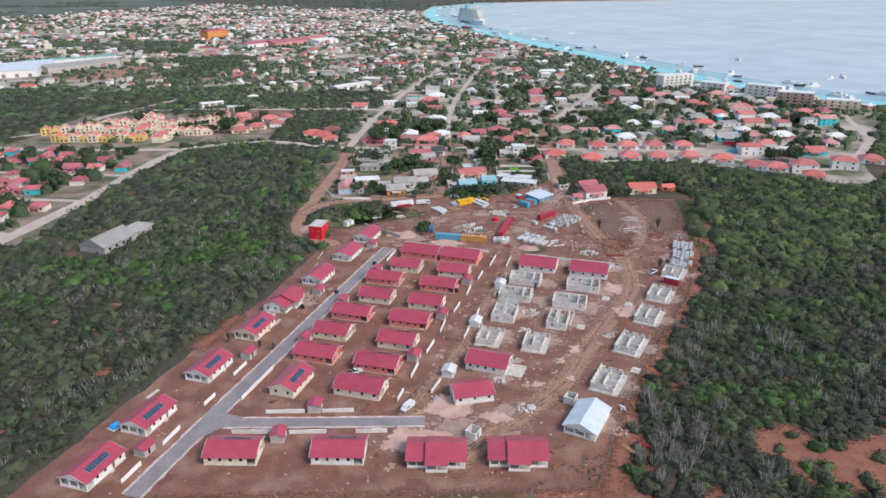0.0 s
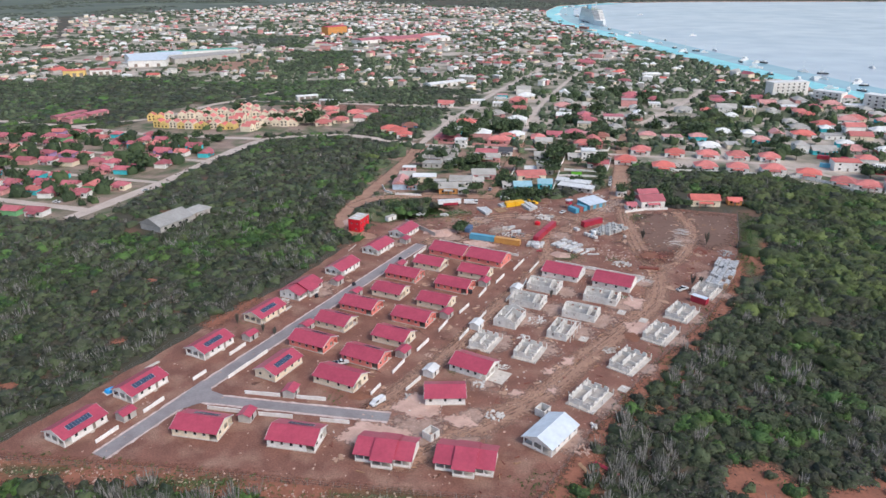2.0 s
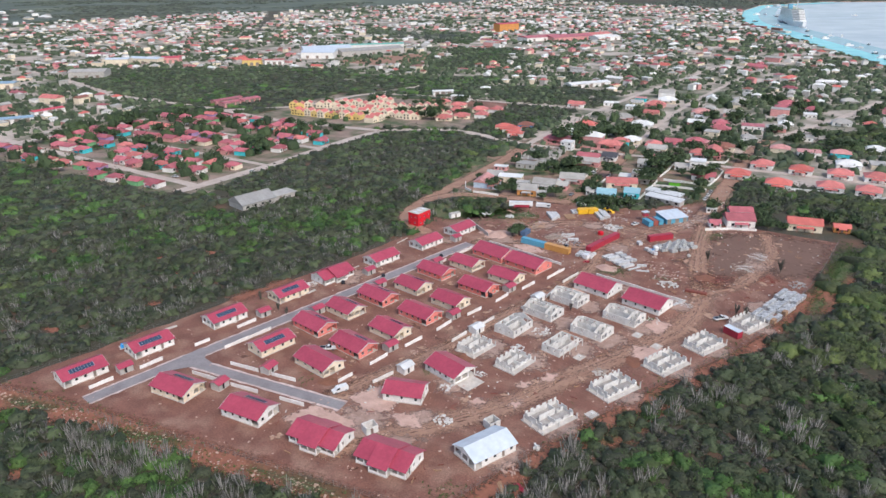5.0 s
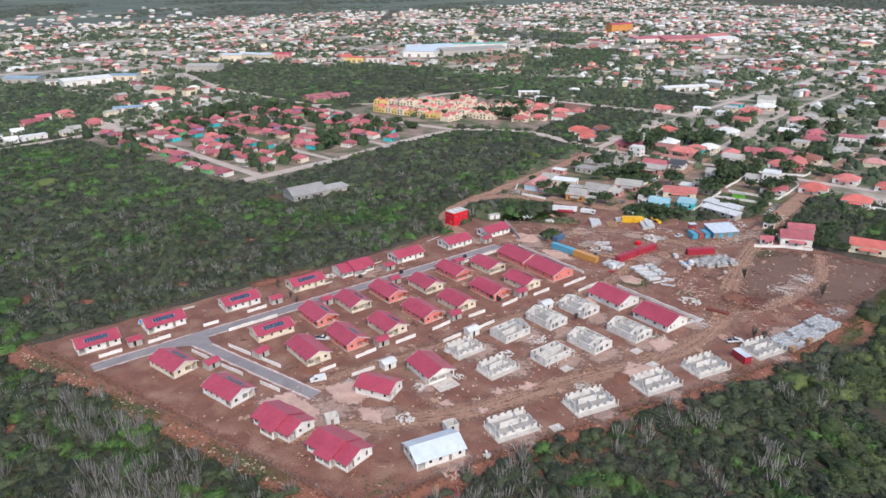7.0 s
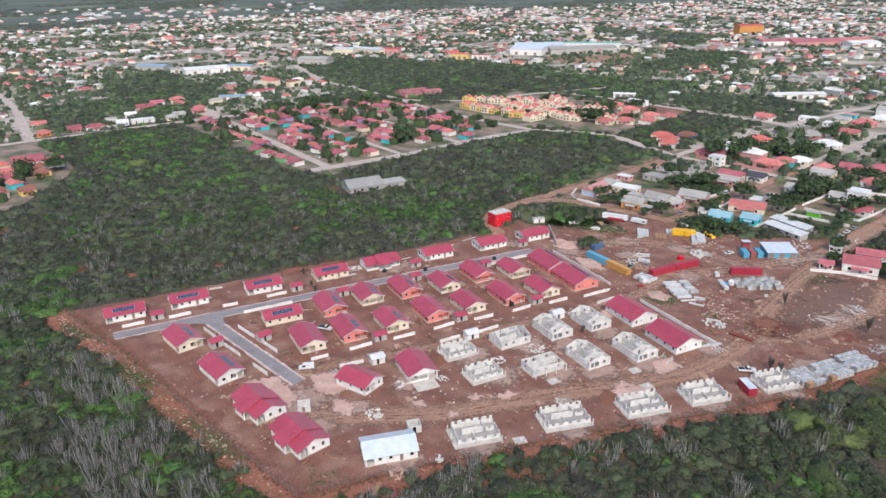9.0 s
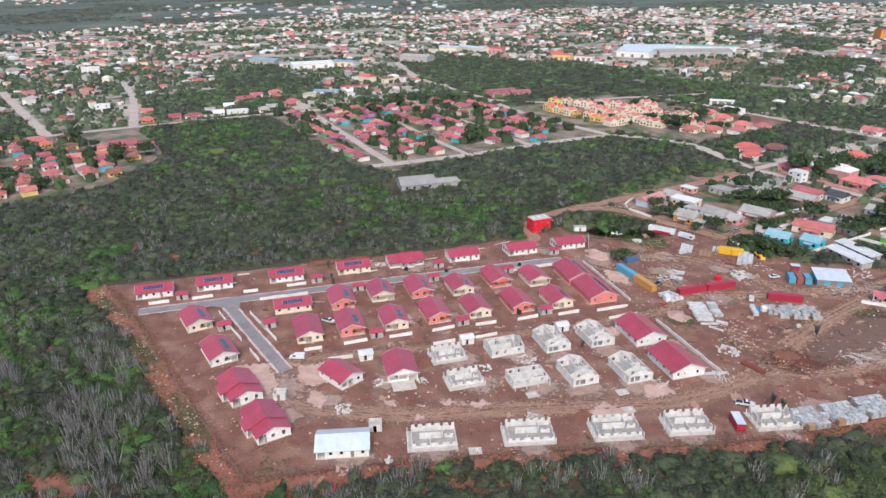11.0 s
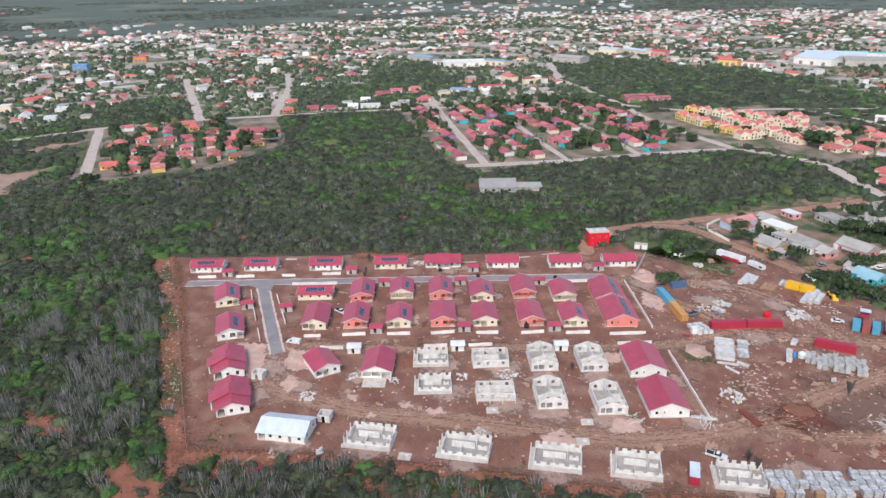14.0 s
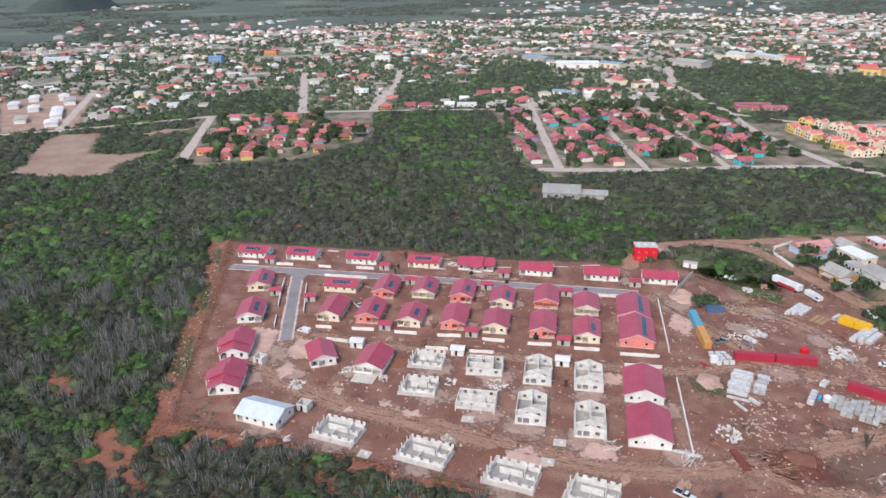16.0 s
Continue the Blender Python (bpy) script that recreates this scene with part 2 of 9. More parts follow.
# ---- building blocks ----
class Geo:
    """Collects boxes, prisms and tubes and links them as one mesh."""

    def __init__(self):
        self.v, self.f = [], []

    def add(self, verts, faces):
        k = len(self.v)
        self.v += [tuple(p) for p in verts]
        self.f += [tuple(i + k for i in q) for q in faces]
        return self

    def box(self, x0, y0, z0, x1, y1, z1):
        return self.add([(x0, y0, z0), (x1, y0, z0), (x1, y1, z0), (x0, y1, z0), (x0, y0, z1), (x1, y0, z1), (x1, y1, z1), (x0, y1, z1)],
                        [(3, 2, 1, 0), (4, 5, 6, 7), (0, 1, 5, 4), (1, 2, 6, 5), (2, 3, 7, 6), (3, 0, 4, 7)])

    def turned(self, cx, cy, z0, z1, lx, ly, deg, tilt=0.0):
        c, s = math.cos(radians(deg)), math.sin(radians(deg))
        pts = []
        for z in (z0, z1):
            for a, b in ((-1, -1), (1, -1), (1, 1), (-1, 1)):
                x, y = a * lx / 2, b * ly / 2
                pts.append((cx + c * x - s * y, cy + s * x + c * y, z + tilt * a))
        return self.add(pts, [(3, 2, 1, 0), (4, 5, 6, 7), (0, 1, 5, 4), (1, 2, 6, 5), (2, 3, 7, 6), (3, 0, 4, 7)])

    def extrude(self, outline, depth, axis="z", at=0.0):
        """A flat outline of (a, b) pairs given depth along an axis."""
        put = {"z": lambda a, b, d: (a, b, d), "y": lambda a, b, d: (a, d, b), "x": lambda a, b, d: (d, a, b)}[axis]
        n = len(outline)
        pts = [put(a, b, at) for a, b in outline] + [put(a, b, at + depth) for a, b in outline]
        return self.add(pts, [tuple(range(n))[::-1], tuple(range(n, 2 * n))] + [(i, (i + 1) % n, n + (i + 1) % n, n + i) for i in range(n)])

    def tube(self, p, q, r0, r1, n=6):
        p, q = Vector(p), Vector(q)
        a = (q - p).normalized()
        s = a.orthogonal().normalized()
        t = a.cross(s)
        pts = [p + r0 * (s * math.cos(k * math.tau / n) + t * math.sin(k * math.tau / n)) for k in range(n)]
        pts += [q + r1 * (s * math.cos(k * math.tau / n) + t * math.sin(k * math.tau / n)) for k in range(n)]
        return self.add(pts, [(k, (k + 1) % n, n + (k + 1) % n, n + k) for k in range(n)] + [tuple(range(n))[::-1], tuple(range(n, 2 * n))])

    def mesh(self, name, mat):
        me = bpy.data.meshes.new(name)
        me.from_pydata(self.v, [], self.f)
        me.materials.append(mat)
        me.update()
        return me

    def thing(self, name, mat, parent=None, label=""):
        ob = new(name, self.mesh(name, mat))
        ob.parent = parent
        return tagged(ob, label) if label else ob


def empty(name, m, label, category, group="", kind=""):
    ob = new(name)
    ob.empty_display_size = 0.5
    ob.matrix_basis = m
    return tagged(ob, label, category, group, kind)


def array_mesh(name, verts, faces, mat):
    """A mesh from numpy arrays: verts (n, 3), faces (m, k)."""
    me = bpy.data.meshes.new(name)
    m, k = faces.shape
    me.vertices.add(len(verts))
    me.vertices.foreach_set("co", np.ascontiguousarray(verts, dtype=np.float32).ravel())
    me.loops.add(m * k)
    me.loops.foreach_set("vertex_index", np.ascontiguousarray(faces, dtype=np.int32).ravel())
    me.polygons.add(m)
    me.polygons.foreach_set("loop_start", np.arange(0, m * k, k, dtype=np.int32))
    me.update(calc_edges=True)
    me.materials.append(mat)
    return me


def inside(x, y, poly):
    x, y = np.asarray(x), np.asarray(y)
    hit = np.zeros(x.shape, bool)
    for (ax, ay), (bx, by) in zip(poly, poly[1:] + poly[:1]):
        if ay != by:
            hit ^= ((ay > y) != (by > y)) & (x < (bx - ax) * (y - ay) / (by - ay) + ax)
    return hit


def near_line(x, y, pts):
    """Distance of points from a line of several legs."""
    best = np.full(np.shape(x), 1e9)
    for (ax, ay), (bx, by) in zip(pts, pts[1:]):
        dx, dy = bx - ax, by - ay
        s = np.clip(((x - ax) * dx + (y - ay) * dy) / (dx * dx + dy * dy), 0, 1)
        best = np.minimum(best, np.hypot(x - ax - s * dx, y - ay - s * dy))
    return best


def value_noise(x, y, size, seed):
    """Smooth noise from 0 to 1."""
    table = np.random.RandomState(seed).rand(64, 64)
    u, v = x / size, y / size
    i, j = np.floor(u).astype(int), np.floor(v).astype(int)
    fu, fv = u - i, v - j
    fu, fv = fu * fu * (3 - 2 * fu), fv * fv * (3 - 2 * fv)
    at = lambda a, b: table[a % 64, b % 64]
    return (at(i, j) * (1 - fu) + at(i + 1, j) * fu) * (1 - fv) + (at(i, j + 1) * (1 - fu) + at(i + 1, j + 1) * fu) * fv


def ragged(poly, step, amp, seed=1):
    """An outline with uneven edges."""
    rng = random.Random(seed)
    out = []
    for (ax, ay), (bx, by) in zip(poly, poly[1:] + poly[:1]):
        n = max(1, int(math.hypot(bx - ax, by - ay) / step))
        for k in range(n):
            s = k / n
            out.append((ax + (bx - ax) * s + rng.uniform(-amp, amp), ay + (by - ay) * s + rng.uniform(-amp, amp)))
    return out


def patch(name, poly, z, mat, label="", category="ground", kind="structure"):
    me = bpy.data.meshes.new(name)
    me.from_pydata([(x, y, z) for x, y in poly], [], [tuple(range(len(poly)))])
    me.materials.append(mat)
    if me.polygons[0].normal.z < 0:
        me.flip_normals()
    return tagged(new(name, me), label, category, kind=kind)


def soft_sheet(name, x0, y0, x1, y1, step, reach, z, mat, label, category="ground"):
    """A flat grid that keeps the cells where reach(x, y) is above 0; reach is stored as the mesh's edge value."""
    nx, ny = int((x1 - x0) / step) + 2, int((y1 - y0) / step) + 2
    x, y = np.meshgrid(x0 + step * np.arange(nx), y0 + step * np.arange(ny))
    e = np.clip(reach(x, y), 0, 1)
    i, j = np.meshgrid(np.arange(nx - 1), np.arange(ny - 1))
    a = (j * nx + i).ravel()
    f = np.stack([a, a + 1, a + nx + 1, a + nx], 1)
    f = f[e.ravel()[f].max(axis=1) > 0]
    used, back = np.unique(f, return_inverse=True)
    v = np.stack([x.ravel(), y.ravel(), np.full(nx * ny, z)], 1)[used]
    me = array_mesh(name, v, back.reshape(-1, 4), mat)
    me.attributes.new("edge", "FLOAT", "POINT").data.foreach_set("value", e.ravel()[used].astype(np.float32))
    return tagged(new(name, me), label, category, kind="structure")


def soft_patch(name, poly, z, mat, label, blur=1.6, step=1.0):
    xs, ys = [p[0] for p in poly], [p[1] for p in poly]
    ring = poly + poly[:1]
    return soft_sheet(name, min(xs) - blur, min(ys) - blur, max(xs) + blur, max(ys) + blur, step, lambda x, y: 0.5 + np.where(inside(x, y, poly), 0.5, -0.5) * near_line(x, y, ring) / blur, z, mat, label)


def soft_track(name, pts, width, z, mat, label, blur=1.5, step=1.0):
    line = curve_through(pts, 4.0)
    xs, ys = [p[0] for p in line], [p[1] for p in line]
    w = width / 2
    return soft_sheet(name, min(xs) - width, min(ys) - width, max(xs) + width, max(ys) + width, step, lambda x, y: 0.5 + (w - near_line(x, y, line)) * 0.5 / blur, z, mat, label, "road")


def soft_lines(name, lines, width, z, mat, label, blur, step):
    """Several thin worn lines as one sheet."""
    lines = [curve_through(line, 4.0) for line in lines]
    xs, ys = [p[0] for line in lines for p in line], [p[1] for line in lines for p in line]

    def reach(x, y):
        best = np.full(x.shape, -1.0)
        for line in lines:
            lx, ly = [p[0] for p in line], [p[1] for p in line]
            near = (x > min(lx) - 3) & (x < max(lx) + 3) & (y > min(ly) - 3) & (y < max(ly) + 3)
            best[near] = np.maximum(best[near], 0.5 + (width / 2 - near_line(x[near], y[near], line)) * 0.5 / blur)
        return best

    return soft_sheet(name, min(xs) - 2, min(ys) - 2, max(xs) + 2, max(ys) + 2, step, reach, z, mat, label, "road")


def curve_through(pts, step):
    """Points along a smooth line through pts."""
    p = [pts[0]] + list(pts) + [pts[-1]]
    out = []
    for a, b, c, d in zip(p, p[1:], p[2:], p[3:]):
        n = max(1, int(math.hypot(c[0] - b[0], c[1] - b[1]) / step))
        for k in range(n):
            s = k / n
            out.append(tuple(0.5 * (2 * b[i] + (c[i] - a[i]) * s + (2 * a[i] - 5 * b[i] + 4 * c[i] - d[i]) * s * s + (3 * b[i] - a[i] - 3 * c[i] + d[i]) * s ** 3) for i in (0, 1)))
    return out + [tuple(pts[-1])]


def ribbon(name, pts, width, z, mat, label, rough_edge=0.3, step=6.0, category="road", seed=3):
    rng = random.Random(seed)
    line = curve_through(pts, step)
    left, right = [], []
    for i, (x, y) in enumerate(line):
        (ax, ay), (bx, by) = line[max(0, i - 1)], line[min(len(line) - 1, i + 1)]
        d = math.hypot(bx - ax, by - ay) or 1
        nx, ny = -(by - ay) / d, (bx - ax) / d
        w0, w1 = width / 2 + rng.uniform(-1, 1) * rough_edge, width / 2 + rng.uniform(-1, 1) * rough_edge
        left.append((x + nx * w0, y + ny * w0, z))
        right.append((x - nx * w1, y - ny * w1, z))
    n = len(line)
    me = bpy.data.meshes.new(name)
    me.from_pydata(right + left, [], [(i, i + 1, n + i + 1, n + i) for i in range(n - 1)])
    me.materials.append(mat)
    me.update()
    return tagged(new(name, me), label, category, kind="structure")


# ---- ground, sea and roads ----
COAST = [(6000, -900), (1200, 150), (620, 470), (383, 653), (340, 687), (286, 762), (230, 892), (154, 1097), (82, 1303), (13, 1511), (-80, 1795), (-122, 2177), (-103, 2505), (64, 2791), (394, 2921), (1500, 3150), (6000, 3500)]
LAND = [(-6500, -6500), (6500, -6500)] + COAST + [(6500, 6500), (-6500, 6500)]
tagged(patch("ground", LAND, 0.0, SOIL), "dry brown and red scrub soil, darkened for shade under thorn bushes", "ground")
shore = Geo()
for (ax, ay), (bx, by) in zip(COAST, COAST[1:]):
    shore.add([(ax, ay, 0), (bx, by, 0), (bx, by, -3), (ax, ay, -3)], [(0, 1, 2, 3)])
tagged(shore.thing("shore_edge", SAND), "low pale coral shore edge", "shore", kind="structure")
tagged(patch("water", [(-800, 200), (6500, -2500), (6500, 4500), (-800, 4500)], -1.6, WATER), "calm grey-blue sea with overcast sky sheen in its colour", "sea")


def offset_strip(line, near, far):
    a, b = [], []
    for i, (x, y) in enumerate(line):
        (px, py), (qx, qy) = line[max(0, i - 1)], line[min(len(line) - 1, i + 1)]
        d = math.hypot(qx - px, qy - py)
        nx, ny = (qy - py) / d, -(qx - px) / d
        a.append((x + nx * near, y + ny * near))
        b.append((x + nx * far, y + ny * far))
    return a + b[::-1]


INSHORE = curve_through(COAST[1:14], 40)
patch("water_middle", offset_strip(INSHORE, -8, 84), -1.5, MIDWATER, "green-blue water over the reef slope", "sea")
patch("water_shallow", offset_strip(INSHORE, -8, 44), -1.4, SHALLOW, "turquoise shallow water along the shore", "sea")

# the cleared building site, with its yard, and the town's ground
SITE = [(-110, 127), (-40, 134.5), (3, 138), (36, 140), (46, 167), (55, 187), (70, 218), (89, 252), (101, 283), (107, 312), (112, 335), (118, 376), (84, 379), (70, 400), (66, 440), (58, 440), (50, 412), (28, 386), (-4, 380), (-35, 372), (-62, 378), (-70, 352), (-60, 306), (-67, 280), (-74, 247), (-87, 207)]
patch("ground_site", ragged(SITE, 5, 0.7, 5), 0.05, DIRT, "cleared red-brown dirt of the building site")
TOWN_A = [(-430, 300), (-440, 440), (-330, 500), (-330, 610), (-150, 640), (-140, 520), (-205, 500), (-200, 300), (-235, 290)]
TOWN_B = [(-430, 40), (-432, 196), (-325, 196), (-262, 150), (-252, 60)]
TOWN_C = [(-86, 372), (-30, 372), (70, 420), (64, 470), (230, 400), (330, 560), (380, 655), (285, 765), (150, 1100), (10, 1515), (-85, 1800), (-125, 2200), (-900, 2700), (-1300, 1700), (-760, 960), (-480, 720), (-260, 660), (-120, 640), (-88, 500)]
TOWN_D = [(-436, 190), (-445, 20), (-385, -110), (-700, -420), (-1150, -420), (-1500, 150), (-1650, 900), (-1350, 1700), (-760, 960), (-480, 720), (-430, 440)]
# the two far town sheets take the soil painted as if sunlit
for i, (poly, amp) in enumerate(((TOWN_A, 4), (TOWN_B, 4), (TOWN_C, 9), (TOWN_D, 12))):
    patch("ground_town_%d" % (i + 1), ragged(poly, 18, amp, i), 0.02 + 0.012 * i, TOWN_DIRT if i < 2 else SUNLIT_TOWN, "pale brown town ground with weeds and yards")
soft_patch("ground_yards", [(-92, 372), (-30, 372), (70, 420), (64, 530), (-70, 530), (-100, 480)], 0.068, YARD_DIRT, "red-brown ground of town yards with weeds", 6, 3.0)
BARE_FIELD = [(-247, -42), (-234, 21), (-243, 31), (-262, 23), (-276, 33), (-308, 47), (-321, 54), (-300, 30), (-297, 17), (-302, -6), (-324, -12), (-353, -17), (-372, -24), (-372, -54), (-349, -59), (-321, -53), (-271, -40)]
BARE_STRIP = [(-358, 4), (-380, 24), (-381, 46), (-365, 52), (-353, 18)]
QUARTER = [(-380, -108), (-392, -80), (-398, -52), (-497, -78), (-550, -94), (-600, -150), (-528, -180), (-470, -150)]
soft_patch("ground_field", BARE_FIELD, 0.07, FIELD, "bare pale brown cleared field", 5, 2.0)
soft_patch("ground_strip", BARE_STRIP, 0.072, FIELD, "bare red-brown strip beside the field", 4, 2.0)
SPORT_FIELD = [(-490, 822), (-462, 893), (-427, 955), (-380, 975), (-378, 922), (-382, 842), (-396, 819)]
patch("ground_sport", ragged(SPORT_FIELD, 14, 2, 9), 0.10, SPORT, "reddish-brown open sports field")
soft_patch("ground_quarter", QUARTER, 0.09, QUARTER_DIRT, "bare pinkish ground of a new housing quarter", 6, 3.0)
CLEARING = [(82, 165), (93, 168), (100, 159), (112, 163), (123, 174), (128, 165), (118, 150), (108, 139), (94, 143), (87, 145), (85, 153), (79, 156)]
SOUTH_STRIP = [(-112, 129), (-68, 134.5), (-23, 137.5), (20, 139.5), (38, 141), (34, 133), (-2, 131.5), (-22, 129), (-50, 126.5), (-77, 124), (-98, 120.5), (-114, 117)]
RED_SOIL_A = [CLEARING, [(14, 96), (24, 108), (30, 98), (22, 92)],
              [(46, 118), (37, 120), (37, 128), (48, 136), (58, 138), (68, 143), (64, 134), (57, 124)], [(8, 93), (3, 96), (16, 108), (20, 106), (17, 98)],
              [(34, 134), (33, 139), (46, 151), (50, 149), (45, 141), (50, 139), (46, 135)], [(38, 142), (50, 150), (52, 160), (44, 158)]]
RED_SOIL_B = [[(-84, 205), (-78, 232), (-82, 233), (-90, 208)], SOUTH_STRIP,
              [(106, 290), (118, 300), (126, 330), (118, 350), (112, 330)], [(52, 170), (60, 184), (74, 210), (84, 226), (82, 216), (66, 184), (57, 168)],
              [(-128, 215), (-120, 222), (-116, 214), (-124, 208)]]
for i, poly in enumerate(RED_SOIL_A + RED_SOIL_B):
    soft_patch("ground_red_%d" % (i + 1), poly, 0.042 + 0.003 * i, RED_DIRT, "bare rust-red soil between the bushes", 2.4)
soft_patch("ground_fence_strip", [(36, 140), (46, 167), (55, 187), (70, 218), (89, 252), (101, 283), (107, 312), (111, 312), (106, 283), (94, 250), (75, 215), (60, 184), (51, 164), (41, 138)], 0.1, RED_DIRT, "rust-red soil and rubble strip outside the fence", 2.5, 1.0)
soft_sheet("ground_red_gaps", -230, -70, 230, 240, 1.4, lambda x, y: np.where(inside(x, y, SITE), 0, (value_noise(x, y, 16, 77) * 0.6 + value_noise(x, y, 5, 78) * 0.4 - 0.772) * 11), 0.034, RED_DIRT, "red soil showing in gaps of the scrub")
GRASSY_A = [[(-69, 328), (-72, 352), (-60, 374), (-42, 366), (-28, 356), (-40, 338), (-57, 326)], [(58, 352), (66, 356), (74, 366), (62, 364)],
            [(20, 402), (30, 400), (44, 420), (34, 428)], [(30, 418), (56, 440), (56, 448), (30, 440)], [(-12, 394), (-2, 392), (10, 388), (8, 382), (-10, 382)],
            [(30, 296), (36, 296), (40, 302), (34, 304)], [(-330, 8), (-300, 60), (-380, 50), (-350, 20)]]
GRASSY_B = [[(-60, 129), (-44, 133.5), (-38, 134), (-42, 131), (-56, 128)], [(-100, 126), (-84, 129), (-84, 126.5), (-96, 124)], [(-14, 134), (2, 137.5), (14, 137), (4, 134)],
            [(60, 186), (70, 206), (74, 206), (64, 186)], [(-186, 470), (-178, 500), (-150, 508), (-190, 512), (-202, 470)]]
GRASSY_C = [[(-53, 332), (-55, 347), (-42, 353), (-33, 359), (-18, 351), (-24, 343), (-36, 338), (-44, 330)], [(111, 318), (116, 340), (120, 364), (127, 366), (123, 340), (117, 318)], [(106, 296), (109, 308), (115, 306), (111, 294)], [(29, 410), (27, 428), (40, 426), (52, 420), (46, 403)], [(-66, 430), (-52, 428), (-44, 436), (-56, 442)],
            [(18, 450), (24, 470), (20, 480), (4, 478), (6, 460)], [(56, 480), (60, 474), (58, 466)], [(66, 500), (72, 512), (76, 508)]]
for i, poly in enumerate(GRASSY_A + GRASSY_B + GRASSY_C):
    soft_patch("ground_grass_%d" % (i + 1), poly, 0.075, GRASS, "rough green grass and weeds", 2.6)
EAST_STRIP = [(98, 286), (104, 312), (109, 335), (115, 378), (131, 380), (127, 346), (121, 318), (112, 288)]
SANDY_A = [[(-20, 155), (-10, 153), (2, 158), (-2, 163), (-16, 164)], [(-9, 172), (-5, 181), (4, 178), (5, 172), (0, 168)],
           [(6, 170), (12, 167), (17, 169), (12, 173)], [(60, 232), (68, 236), (66, 244), (58, 240)], [(24, 268), (30, 266), (31, 274), (26, 276)],
           [(-22, 213), (-16, 211), (-15, 218), (-21, 219)], [(-14, 308), (-4, 302), (4, 306), (-6, 313)], [(23.5, 185.5), (26, 185), (27.5, 188), (25, 189)]]
SANDY_B = [[(58, 256), (64, 252), (66, 262), (60, 263)], [(38, 206), (41, 207), (41, 212), (38.5, 211)], [(32.5, 200), (35, 200), (35.5, 203), (33, 203)],
           [(35, 190), (37, 189.5), (37, 193), (35.5, 193)]]
for i, poly in enumerate(SANDY_A + SANDY_B):
    soft_patch("ground_sand_%d" % (i + 1), poly, 0.15, SAND_SPREAD, "spread pale pink sand and gravel on the dirt", 1.7, 0.6)

DUST = soft_edge(material("pale_mortar_dust", (0.40, 0.275, 0.225), (0.32, 0.205, 0.16), size=2.5, fine=0.4, spread=0, grainy=0.9), 1.8, 1.05, 1.6)
DUSTY = [(15, 218, 9), (31, 215, 8), (24, 236, 8), (42, 230, 8), (34, 246, 8), (50, 240, 8), (58, 255, 8), (36, 262, 7), (51, 187, 7), (63, 210, 7), (74, 231, 7), (83, 249, 7), (95, 272, 6), (41, 167, 8), (16, 158, 8), (-4, 158, 8), (4, 160, 6), (15, 192, 7), (66, 278, 6), (46, 283, 6), (0, 165, 9), (15, 173, 5),
         (-70, 229, 6), (-58, 243, 6), (-38, 238, 5), (-28, 252, 5), (-12, 232, 5), (-56, 262, 4), (-44, 300, 5), (-20, 312, 8), (2, 328, 8), (-10, 340, 8), (12, 350, 8), (36, 312, 7), (50, 336, 8), (60, 384, 9), (50, 372, 8), (88, 332, 7), (94, 290, 8), (-58, 250, 4), (30, 326, 8)]


def dusty(x, y):
    best = np.full(x.shape, -1.0)
    for cx, cy, r in DUSTY:
        best = np.maximum(best, (1 - np.hypot(x - cx, y - cy) / (r * 1.1)) * 1.5 + 0.5 * (value_noise(x, y, 3.1, 61) - 0.5))
    return best


soft_sheet("ground_dust", -80, 140, 110, 392, 1.0, dusty, 0.142, DUST, "pale mortar dust and spilt sand on the dirt")

for i, poly in enumerate(([(-2600, -1500), (-900, -900), (-720, -430), (-1160, -430), (-1520, 150), (-1670, 900), (-1370, 1700), (-900, 2720), (-1800, 3600), (-4200, 2600), (-4600, 0), (-4200, -2600)],)):
    patch("ground_plain", ragged(poly, 60, 22, 70), 0.015, PLAIN, "far grey-green plain of dry grass and scrub, sunlit patches in its colour")

HILL = material("dark_hill_scrub", (0.060, 0.078, 0.070), (0.048, 0.064, 0.060), size=70, fine=12, spread=0)
hill = Geo()
for i in range(25):
    for j in range(25):
        u, v = i / 12 - 1, j / 12 - 1
        rise = max(0.0, 1 - u * u - v * v) ** 1.1
        hill.v.append((-2560 + 240 * u - 100 * v, -885 + 120 * v + 30 * u, -2 + rise * (85 + 30 * noise.noise((u * 2.1, v * 2.1, 4.0)))))
hill.f = [(i * 25 + j, i * 25 + 25 + j, i * 25 + 26 + j, i * 25 + j + 1) for i in range(24) for j in range(24)]
tagged(hill.thing("ground_hill", HILL), "low dark far hill of dry scrub", "hill", kind="structure")

# tracks and roads: line, width
TRACKS = [([(0, 150), (20, 172), (34, 190), (46, 214), (58, 236), (70, 262), (72, 292), (66, 320), (62, 352), (60, 392)], 8), ([(-14, 172), (0, 205), (10, 238), (20, 270), (26, 298), (24, 320)], 5.5), ([(60, 392), (30, 330), (6, 318), (-28, 304)], 7),
          ([(70, 292), (84, 310), (92, 345), (88, 372)], 6), ([(-28, 304), (-10, 340), (10, 352), (40, 352)], 6)]
for i, (line, width) in enumerate(TRACKS):
    soft_track("road_track_%d" % (i + 1), line, width, 0.09 + 0.004 * i, TRACK, "worn dirt track with wheel ruts", 2.2)
DIRT_ROADS = [([(-58, 306), (-72, 314), (-80, 330), (-81, 352), (-79, 393), (-77, 450), (-79, 489)], 8), ([(-12, 378), (-9, 451), (-9, 517)], 7), ([(58, 388), (61, 452), (65, 537), (75, 591)], 9), ([(-80, 350), (-70, 366), (-40, 374), (-12, 380)], 7)]
